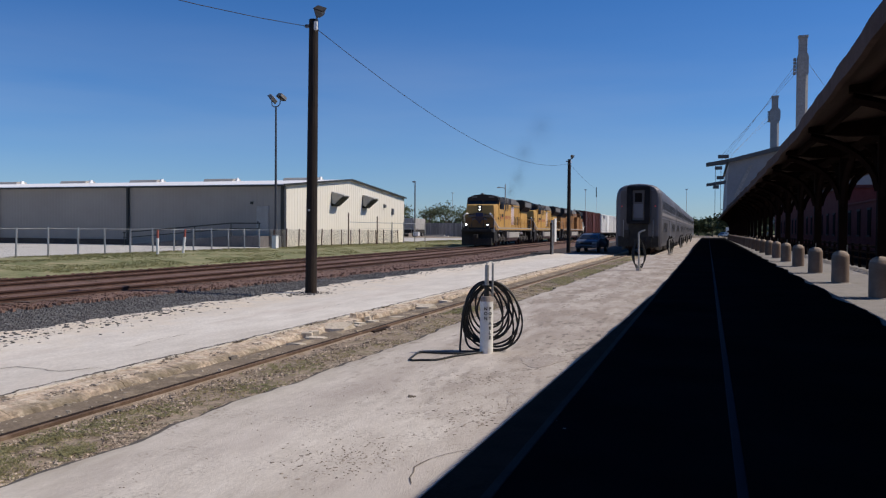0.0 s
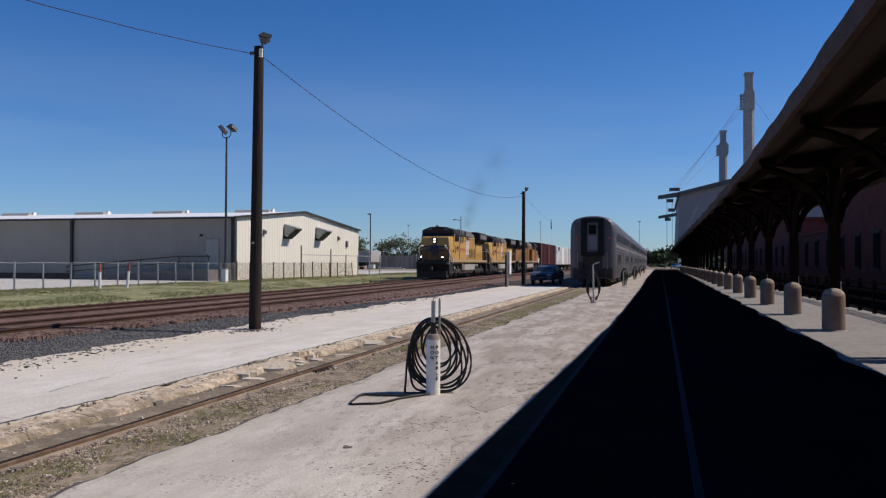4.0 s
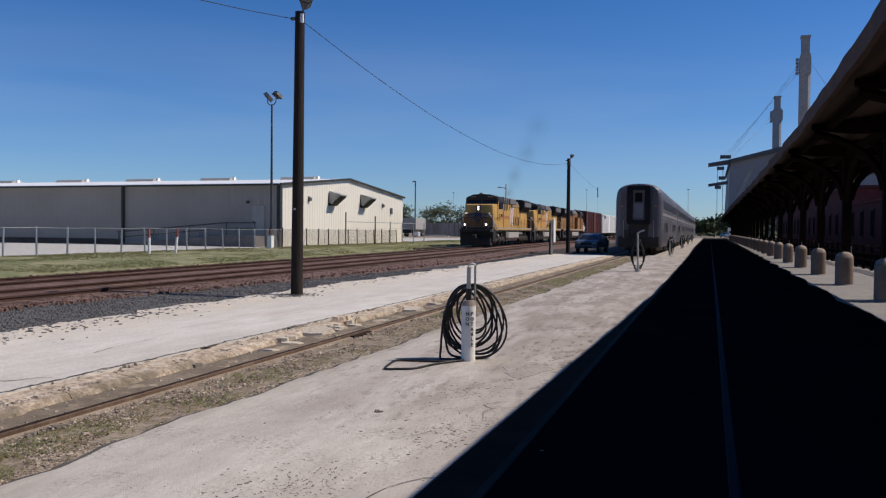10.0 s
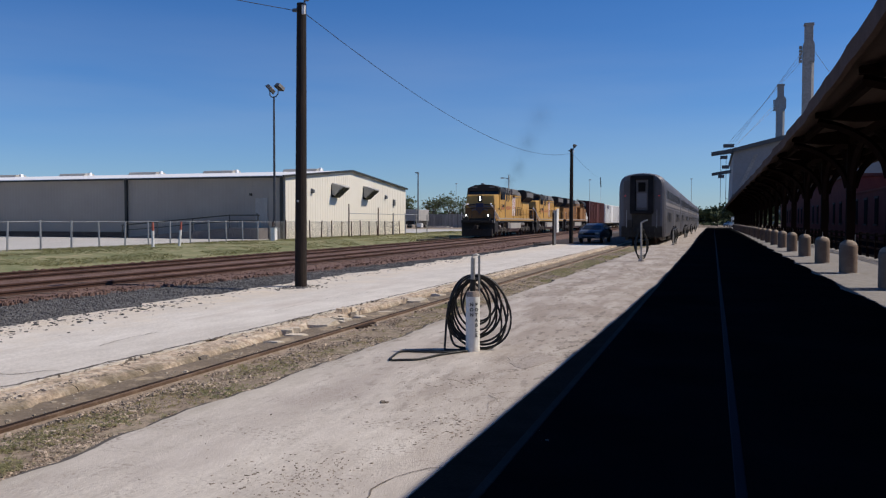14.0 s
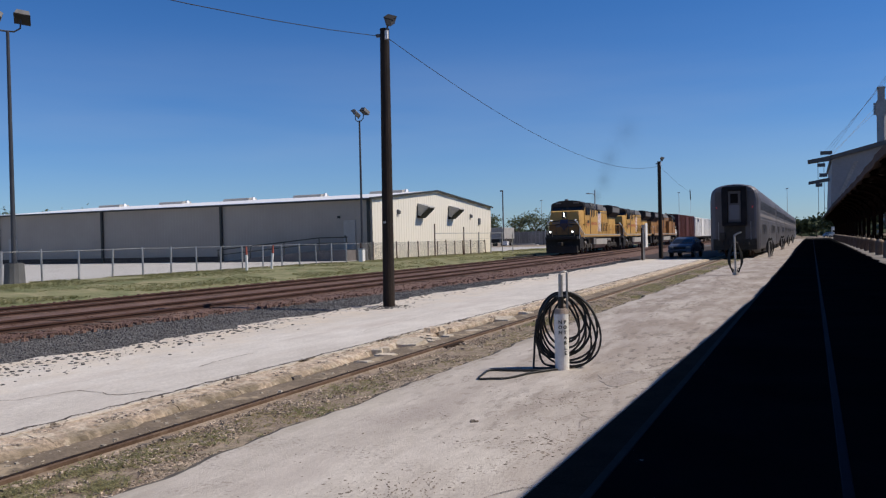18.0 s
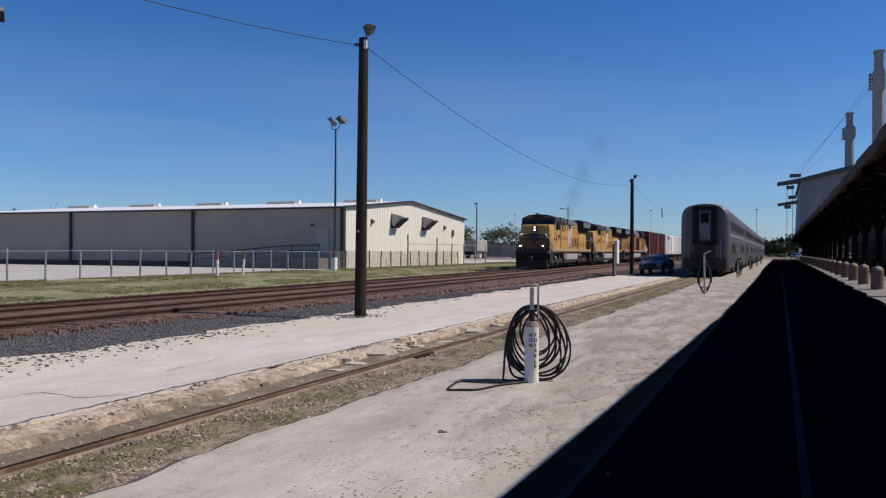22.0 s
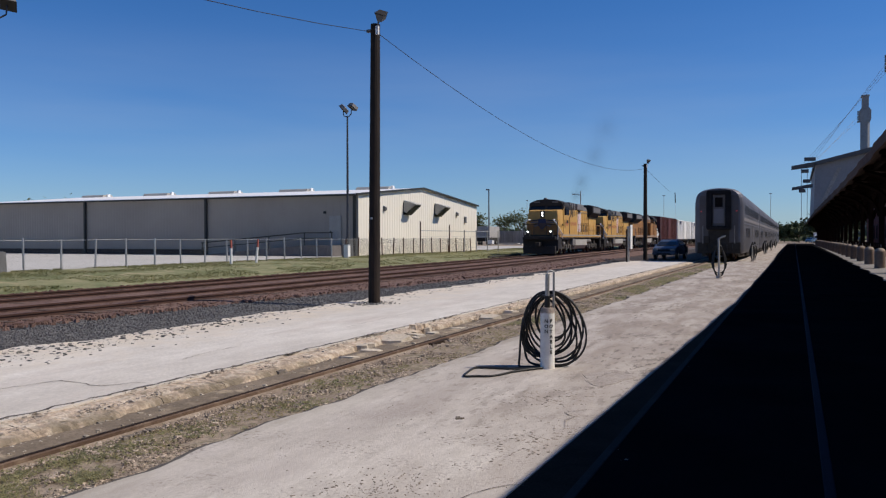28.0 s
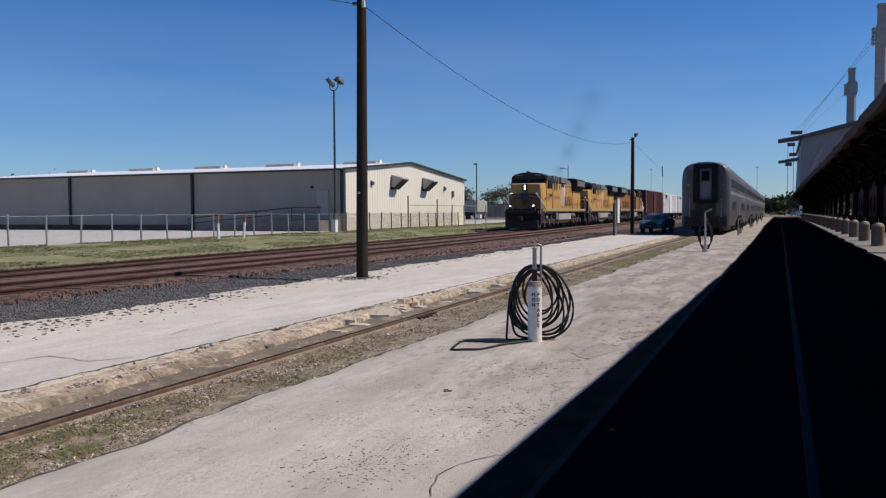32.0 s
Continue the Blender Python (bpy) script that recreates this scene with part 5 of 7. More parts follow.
    for s in (-1, 1):
        part("radiator_grille", box(B(), s * 1.56 - 0.012, 16.7, 4.02, s * 1.56 + 0.012, 20.6, 4.5), "loco_grey", lo)
    part("rear_face", box(B(), -1.4, 21.2, 0.4, 1.4, 21.6, 1.7, 0.03), "loco_dark", lo)
    part("rear_coupler", box(B(), -0.18, 21.5, 0.75, 0.18, 22.4, 1.08, 0.06), "undergear", lo)
    # walkway handrails
    for s in (-1, 1):
        part("walkway_rail", tube(B(), [(s * 1.48, 9.2 if s > 0 else 8.6, 2.72), (s * 1.48, 20.9, 2.72), (s * 1.48, 21.4, 2.2)], 0.022), "yellow", lo)
        for k in range(7):
            part("stanchion", rod(B(), (s * 1.48, 9.4 + k * 1.9, 1.66), (s * 1.48, 9.4 + k * 1.9, 2.72), 0.022, 0.022, 6), "yellow", lo)
        part("end_ladder", tube(B(), [(s * 1.48, 21.35, 0.5), (s * 1.48, 21.35, 2.6), (s * 1.3, 21.5, 2.75)], 0.03), "galv", lo)
    # fuel tank, air tanks and trucks
    part("fuel_tank", prism(B(), [(-1.48, 1.3), (-1.48, 0.75), (-1.2, 0.42), (1.2, 0.42), (1.48, 0.75), (1.48, 1.3)], 8.0, 13.6), "tankgrey", lo, "light grey fuel tank")
    part("air_tank", rod(B(), (1.25, 14.0, 1.15), (1.25, 16.0, 1.15), 0.2, 0.2, 10), "loco_grey", lo)
    wheels = []
    for c in (4.7, 17.6):
        bm = B()
        for s in (-1, 1):
            box(bm, s * 1.16 - 0.09, c - 2.5, 0.5, s * 1.16 + 0.09, c + 2.5, 0.85, 0.03)
            for d in (-1.85, 0, 1.85):
                box(bm, s * 1.2 - 0.14, c + d - 0.22, 0.34, s * 1.2 + 0.14, c + d + 0.22, 0.78, 0.05)
            for d in (-0.92, 0.92):
                rod(bm, (s * 1.2, c + d, 0.55), (s * 1.2, c + d, 1.25), 0.14, 0.14, 8)
        box(bm, -1.0, c - 0.5, 0.55, 1.0, c + 0.5, 1.38)
        part("truck_frame", bm, "truckgrey", lo, "grimy cast truck frame")
        for d in (-1.85, 0, 1.85):
            wheels.append(wheelset(lo, c + d, 0.535, 0.535))
    # lights
    for z in (3.34, 3.56):
        part("headlight", rod(B(), (0, 1.38, z), (0, 1.5, z), 0.07, 0.07, 14), "lamp", lo, "lit headlight")
    part("headlight_box", box(B(), -0.2, 1.4, 3.15, 0.2, 1.62, 3.74, 0.03), "loco_dark", lo)
    for s in (-1, 1):
        part("ditch_light", rod(B(), (s * 0.98, 0.28, 1.95), (s * 0.98, 0.42, 1.95), 0.07, 0.07, 14), "lamp", lo, "lit ditch light")
        part("ditch_housing", box(B(), s * 0.98 - 0.15, 0.32, 1.55, s * 0.98 + 0.15, 0.6, 2.1, 0.03), "loco_dark", lo)
        part("number_board", box(B(), s * 0.8 - 0.25, 2.73, 4.47, s * 0.8 + 0.25, 2.77, 4.58), "loco_grey", lo)
    part("horn", rod(B(), (0.3, 6.2, 4.75), (0.3, 5.6, 4.75), 0.1, 0.04, 8), "loco_grey", lo)
    part("antenna_dome", rod(B(), (-0.4, 4.2, 4.74), (-0.4, 4.2, 4.95), 0.2, 0.15, 10), "loco_grey", lo)
    return lo


def freight_car(name, label, body, length, h, group):
    fcx = thing(name, label, "freight car", group=group)
    part("body", box(B(), -1.5, 0.4, 1.1, 1.5, length - 0.4, h, 0.05), body, fcx)
    for k in range(int((length - 1.4) / 0.9)):
        for s in (-1, 1):
            part("side_rib", box(B(), s * 1.5 - 0.05, 0.9 + k * 0.9, 1.12, s * 1.5 + 0.05, 1.02 + k * 0.9, h - 0.05), body, fcx)
    part("roof", prism(B(), [(-1.54, h - 0.02), (1.54, h - 0.02), (1.5, h + 0.08), (0, h + 0.22), (-1.5, h + 0.08)], 0.35, length - 0.35), body, fcx)
    for s in (-1, 1):
        part("sliding_door", box(B(), s * 1.56 - 0.04, length / 2 - 1.5, 1.15, s * 1.56 + 0.04, length / 2 + 1.5, h - 0.15, 0.02), body, fcx)
        part("ladder", tube(B(), [(s * 1.56, 0.6, 1.0), (s * 1.56, 0.6, h)], 0.03), "galv", fcx)
    part("frame", box(B(), -1.2, 0.0, 0.8, 1.2, length, 1.1), "undergear", fcx)
    for c in (2.4, length - 2.4):
        bm = B()
        for s in (-1, 1):
            box(bm, s * 1.05 - 0.09, c - 1.1, 0.35, s * 1.05 + 0.09, c + 1.1, 0.7, 0.04)
        box(bm, -0.9, c - 0.25, 0.4, 0.9, c + 0.25, 0.82)
        part("truck_frame", bm, "undergear", fcx)
        for d in (-0.88, 0.88):
            wheelset(fcx, c + d, 0.46, 0.46)
    return fcx


TRAIN = []
first = locomotive()
TRAIN.append((first, 68.45, 22.3))
TRAIN.append((copy_thing(first, pose(0, 0, 0)), 91.1, 22.3))
TRAIN.append((copy_thing(first, pose(0, 0, 0)), 113.8, 22.3))
rear = TRAIN[2][0]
for o in rear.children:
    if o.data and o.data.materials[0] == M["yellow"]:
        o.data = o.data.copy()
        o.data.materials[0] = M["darkyellow"]
for unit, _, _ in TRAIN[1:]:
    tagged(unit, "yellow diesel freight locomotive with its lights off")
    for o in unit.children:
        if o.name.startswith(("headlight", "ditch_light")) and o.data.materials[0] == M["lamp"]:
            o.data = o.data.copy()
            o.data.materials[0] = M["lampoff"]
            tagged(o, "unlit lamp")
tagged(rear, "darker yellow-brown diesel locomotive coupled in with its cab to the rear")
TRAIN.append((freight_car("boxcar", "maroon steel boxcar with ribbed sides", "maroon", 20.4, 4.75, "cars of the freight train"), 136.8, 20.4))
wc = freight_car("boxcar", "white boxcar with a small dark mark on its side", "white", 22.0, 4.6, "cars of the freight train")
part("side_mark", box(B(), 1.6, 3.0, 3.9, 1.62, 5.0, 4.5), "loco_blue", wc, "small dark blue square")
TRAIN.append((wc, 157.8, 22.0))
TRAIN.append((copy_thing(wc, pose(0, 0, 0)), 180.4, 22.0))
TRAIN.append((copy_thing(TRAIN[3][0], pose(0, 0, 0)), 203.0, 20.4))


# ---- passenger cars ----
def passenger_car():
    pc = thing("passenger_car", "tall bilevel stainless-steel passenger car standing on the siding", "passenger car", group="cars of the passenger train")
    half = [(1.5, 0.55), (1.55, 0.75), (1.55, 3.7), (1.53, 4.0), (1.48, 4.28), (1.38, 4.5), (1.22, 4.66), (0.95, 4.78), (0.5, 4.87), (0, 4.9)]
    sec = half + [(-x, z) for x, z in half[-2::-1]]
    L = 25.9

    def ring(bm, y, k):
        return [bm.verts.new((x * k, y, 0.55 + (z - 0.55) * (0.985 if k < 1 else 1))) for x, z in sec]
    bm = B()
    rings = [ring(bm, 0.0, 0.86), ring(bm, 0.1, 0.95), ring(bm, 0.35, 1), ring(bm, L - 0.35, 1), ring(bm, L - 0.1, 0.95), ring(bm, L, 0.86)]
    for p, q in zip(rings, rings[1:]):
        for i in range(len(sec)):
            j = (i + 1) % len(sec)
            bm.faces.new((p[i], p[j], q[j], q[i]))
    bm.faces.new(rings[0])
    bm.faces.new(rings[-1][::-1])
    bmesh.ops.recalc_face_normals(bm, faces=bm.faces)
    part("body", bm, "stainless", pc, "dull stainless-steel shell")
    bm = B()
    box(bm, -1.22, -0.014, 1.3, 1.22, 0.03, 4.4, 0.01)
    part("end_panel", bm, "carend", pc, "grey flat end panel")
    # end door in its black diaphragm
    for s in (-1, 1):
        part("diaphragm_side", box(B(), s * 0.6 - 0.18, -0.3, 2.2, s * 0.6 + 0.18, -0.014, 4.62, 0.04), "diaphragm", pc, "black rubber diaphragm")
    part("diaphragm_top", box(B(), -0.75, -0.3, 4.45, 0.75, -0.014, 4.72, 0.06), "diaphragm", pc)
    part("diaphragm_foot", box(B(), -0.75, -0.32, 2.12, 0.75, -0.014, 2.34, 0.04), "diaphragm", pc)
    part("lower_apron", box(B(), -0.66, -0.05, 1.28, 0.66, -0.014, 2.12, 0.01), "undergear", pc, "dark plate below the end door")
    part("door_recess", box(B(), -0.5, -0.03, 2.34, 0.5, -0.016, 4.45), "loco_dark", pc)
    door = part("end_door", box(B(), -0.4, -0.12, 2.36, 0.4, -0.03, 4.43, 0.02), "carend", pc, "dull grey end door")
    part("lower_panel", box(B(), -0.32, -0.135, 2.55, 0.32, -0.12, 3.5, 0.005), "carband", door, "pale lower door panel")
    part("door_window", box(B(), -0.24, -0.14, 3.62, 0.24, -0.12, 4.25, 0.005), "deadpane", door)
    for s in (-1, 1):
        part("marker_lamp", rod(B(), (s * 1.12, -0.07, 3.35), (s * 1.12, 0.0, 3.35), 0.045, 0.045, 10), "taillamp", pc, "dim red marker lamp")
        part("grab_rail", tube(B(), [(s * 1.0, -0.08, 1.2), (s * 1.0, -0.08, 2.4)], 0.02), "galv", pc)
    part("cable_box", box(B(), -0.95, -0.2, 1.2, -0.6, -0.014, 1.7, 0.03), "undergear", pc)
    part("coupler", box(B(), -0.2, -0.6, 0.75, 0.2, 0.2, 1.1, 0.06), "undergear", pc)
    part("end_sill", box(B(), -1.36, -0.05, 0.55, 1.36, 0.25, 1.28, 0.03), "undergear", pc, "dark grimy end sill")
    for x in (-0.75, -0.45, 0.5, 0.85):
        part("brake_hose", tube(B(), [(x, -0.04, 1.15), (x + 0.03, -0.22, 0.9), (x + 0.1, -0.25, 0.5), (x + 0.05, -0.15, 0.35)], 0.03), "black", pc)
    # sides: fluting, window bands and a pale stripe
    for s in (-1, 1):
        bm = B()
        for k in range(9):
            z = 0.85 + k * 0.11
            box(bm, s * 1.55 - 0.014, 0.5, z, s * 1.55 + 0.014, L - 0.5, z + 0.05)
        part("fluting", bm, "stainless", pc, kind="stuff")
        part("window_band", box(B(), s * 1.552 - 0.006, 0.9, 3.1, s * 1.552 + 0.006, L - 0.9, 3.85), "carband", pc, "dark band round the upper windows")
        part("stripe", box(B(), s * 1.552 - 0.008, 0.5, 2.72, s * 1.552 + 0.008, L - 0.5, 2.92), "carstripe", pc, "pale stripe")
        part("stripe", box(B(), s * 1.552 - 0.009, 0.5, 2.5, s * 1.552 + 0.009, L - 0.5, 2.58), "carband", pc, "thin dark stripe")
        for k in range(12):
            part("upper_window", box(B(), s * 1.556 - 0.012, 1.4 + k * 1.95, 3.18, s * 1.556 + 0.012, 2.9 + k * 1.95, 3.78, 0.01), "carglass", pc)
        for y in (3.0, 5.0, 7.0, 16.5, 18.5, 20.5, 22.5):
            part("lower_window", box(B(), s * 1.556 - 0.012, y, 1.6, s * 1.556 + 0.012, y + 1.2, 2.25, 0.01), "carglass", pc)
        part("side_door", box(B(), s * 1.556 - 0.012, 12.3, 0.7, s * 1.556 + 0.012, 13.3, 2.45, 0.02), "carband", pc)
        part("roof_shoulder", box(B(), s * 1.4 - 0.02, 0.6, 4.28, s * 1.4 + 0.02, L - 0.6, 4.33), "carroof", pc)
    part("underfloor_boxes", box(B(), -1.35, 7.5, 0.25, 1.35, 18.4, 0.56, 0.03), "undergear", pc)
    for c in (3.6, L - 3.6):
        bm = B()
        for s in (-1, 1):
            box(bm, s * 1.12 - 0.1, c - 1.6, 0.38, s * 1.12 + 0.1, c + 1.6, 0.66, 0.05)
            for d in (-1.3, 1.3):
                box(bm, s * 1.2 - 0.12, c + d - 0.2, 0.28, s * 1.2 + 0.12, c + d + 0.2, 0.62, 0.05)
            rod(bm, (s * 1.2, c, 0.3), (s * 1.2, c, 0.7), 0.2, 0.2, 10)
        box(bm, -1.05, c - 0.25, 0.42, 1.05, c + 0.25, 0.62)
        part("truck_frame", bm, "loco_grey", pc)
        for d in (-1.3, 1.3):
            wheelset(pc, c + d, 0.46, 0.46)
    return pc


coach = passenger_car()
coach.matrix_basis = pose(-4.5, 56.1, 0.0)
for k in range(1, 5):
    copy_thing(coach, pose(-4.5, 56.1 + 26.35 * k, 0.0))


# ---- water posts with coiled hoses ----
def hose_loops(parent, loops, r, n=40):
    for cx, cz, rx, rz, dy, skew in loops:
        pts = [(cx - (0.35 * cx + 0.1 * skew) * math.sin(a) + rx * math.cos(a + skew) * (1 - 0.16 * math.sin(a)), dy + 0.02 * math.sin(a * 2 + cx * 9), cz + rz * math.sin(a)) for a in [math.tau * k / n for k in range(n)]]
        part("hose_coil", tube(B(), pts, r, 7, closed=True), "black", parent, smooth=True)


def letters(text, parent, m, size, material="trimdark"):
    cu = bpy.data.curves.new("lettering", "FONT")
    cu.body, cu.size, cu.extrude, cu.offset, cu.align_x, cu.space_line = text, size, 0.0015, 0.0018, "CENTER", 1.12
    cu.materials.append(M[material])
    ob = new("lettering", cu)
    ob.parent, ob.matrix_basis = parent, m
    return ob


def flowing(pts, k=5):
    """A smooth line through points."""
    pts = [Vector(p) for p in pts]
    out = []
    for i in range(len(pts) - 1):
        a, b, c, d = pts[max(0, i - 1)], pts[i], pts[i + 1], pts[min(len(pts) - 1, i + 2)]
        for j in range(k):
            t = j / k
            out.append(0.5 * (2 * b + (c - a) * t + (2 * a - 5 * b + 4 * c - d) * t * t + (3 * b - a - 3 * c + d) * t ** 3))
    return out + [pts[-1]]


wp = thing("water_post", "white painted steel post hung with coils of black hose", "hydrant post", pose(-2.72, 9.3, 0, 0, 0, 16))
bm = B()
rod(bm, (0, 0, 0), (0, 0, 0.7), 0.088, 0.088, 24)
rod(bm, (0, 0, 0.7), (0, 0, 0.735), 0.088, 0.07, 24)
part("casing", bm, "white", wp, "white painted casing with black lettering")
part("cap", rod(B(), (0, 0, 0.69), (0, 0, 0.752), 0.0905, 0.074, 24), "bollardcap", wp, "faded pinkish cap")
part("riser_pipe", rod(B(), (-0.005, 0.02, 0.72), (0.0, 0.02, 1.17), 0.027, 0.027, 12), "galv", wp)
part("handle_bar", tube(B(), [(-0.005, 0.02, 1.165), (0.0, 0.02, 1.2), (0.04, 0.035, 1.215), (0.078, 0.05, 1.2), (0.078, 0.05, 1.18)], 0.009), "galv", wp, "thin bent steel handle")
part("valve_rod", rod(B(), (0.075, 0.05, 0.5), (0.078, 0.05, 1.19), 0.014, 0.014, 8), "galv", wp)
part("hose_hook", tube(B(), [(-0.06, 0.06, 0.9), (0, 0.04, 0.915), (0.07, 0.06, 0.9)], 0.018), "greysteel", wp)
part("hose_wrap", rod(B(), (-0.004, 0.02, 0.755), (0.0, 0.02, 0.9), 0.036, 0.034, 12), "black", wp)
letters("P\nO\nT\nA\nB\nL\nE", wp, pose(0.045, -0.0775, 0.575, 90, 0, 28), 0.057)
letters("N\nO\nN", wp, pose(-0.014, -0.0895, 0.575, 90, 0, -9), 0.057)
COILS = [(-0.31, 0.47, 0.03, 0.0), (-0.3, 0.4, 0.06, 0.12), (-0.285, 0.44, 0.1, -0.1), (-0.27, 0.34, 0.06, 0.2), (-0.255, 0.36, 0.15, -0.15), (-0.24, 0.29, 0.18, 0.1), (-0.29, 0.31, 0.13, -0.25), (-0.15, 0.21, 0.32, 0.1), (-0.12, 0.3, 0.36, -0.2), (-0.22, 0.2, 0.26, 0.25)]
hose_loops(wp, [((l + r) / 2, (0.95 - 0.006 * k + low) / 2, (r - l) / 2, (0.95 - 0.006 * k - low) / 2, 0.08 + 0.015 * ((k * 5) % 9), skew) for k, (l, r, low, skew) in enumerate(COILS)], 0.0138)
part("hose_end", tube(B(), flowing([(-0.3, 0.1, 0.62), (-0.33, 0.08, 0.4), (-0.345, 0.05, 0.15), (-0.35, 0.0, 0.03), (-0.3, -0.04, 0.02), (-0.2, -0.03, 0.02), (-0.05, 0.12, 0.02)]), 0.0145, 7), "black", wp, smooth=True)
part("hose_end", tube(B(), flowing([(-0.3, 0.2, 0.3), (-0.25, 0.14, 0.08), (-0.1, 0.1, 0.025), (0.2, 0.12, 0.02), (0.34, 0.2, 0.1), (0.42, 0.2, 0.3)]), 0.0145, 7), "black", wp, smooth=True)

# hose lying on the slab beside the post
inv = wp.matrix_basis.inverted()
for line in (((-2.75, 9.2), (-3.0, 9.02), (-3.3, 8.95), (-3.52, 8.91), (-3.5, 8.6), (-3.43, 8.3), (-3.3, 8.34), (-3.12, 8.45), (-2.98, 8.85), (-2.8, 9.15)),
             ((-2.8, 9.25), (-3.1, 9.06), (-3.38, 9.0), (-3.54, 8.95))):
    part("hose_on_ground", tube(B(), flowing([inv @ Vector((x, y, 0.016)) for x, y in line]), 0.0135, 7), "black", wp, smooth=True)


def standpipe(x, y, h, n, turn=10, wide=0.3):
    sp2 = thing("standpipe", "grey water standpipe with a tap and a hanging black hose", "standpipe", pose(x, y, 0, 0, 0, turn), "standpipes along the passenger train")
    part("pipe", rod(B(), (0, 0, 0), (-0.03, 0, h), 0.04, 0.036, 10), "hoodgrey", sp2)
    part("tap", tube(B(), [(-0.03, 0, h - 0.02), (0.08, -0.05, h + 0.05), (0.22, -0.08, h + 0.1)], 0.035), "galv", sp2)
    part("footing", rod(B(), (0, 0, 0), (0, 0, 0.1), 0.14, 0.12, 10), "concrete", sp2)
    for k in range(n):
        w, lo = wide + 0.025 * k, 0.03 + 0.06 * k
        top = 1.3 - 0.04 * k
        pts = [(w * math.cos(a) * (1 - 0.15 * math.sin(a)), 0.06 + 0.02 * k + 0.02 * math.sin(3 * a), (top + lo) / 2 + (top - lo) / 2 * math.sin(a)) for a in [math.tau * j / 22 for j in range(22)]]
        part("hose_coil", tube(B(), pts, 0.02, 6, closed=True), "black", sp2, smooth=True)
    return sp2


standpipe(-2.62, 33.2, 1.58, 4, 10, 0.2)
for y in (57.2, 60.4, 81.4, 86.0, 105.3, 129.0):
    standpipe(-2.45, y, 1.05, 5, 10, 0.08)


# ---- marker board, parked car, pick-up ----
mb = thing("marker_board", "tall white marker board on two grey posts", "marker board", pose(-10.0, 53.9, 0, 0, 0, 80))
part("post", rod(B(), (-0.42, 0, -0.05), (-0.42, 0, 2.15), 0.06, 0.06, 8), "wood", mb)
part("post", rod(B(), (-0.13, 0.05, -0.05), (-0.13, 0.05, 2.35), 0.06, 0.06, 8), "galv", mb)
part("post", rod(B(), (0.1, 0.05, -0.05), (0.1, 0.05, 2.35), 0.05, 0.05, 8), "galv", mb)
part("board", box(B(), -0.02, -0.12, 0.85, 0.35, -0.05, 2.45, 0.02), "white", mb, "white board")


def wheel(parent, x, y, r, w):
    bm = B()
    rod(bm, (x - w / 2, y, r), (x + w / 2, y, r), r, r, 20)
    t = part("wheel", bm, "black", parent)
    part("rim", rod(B(), (x - w / 2 - 0.01, y, r), (x + w / 2 + 0.01, y, r), r * 0.62, r * 0.62, 16), "galv", t)


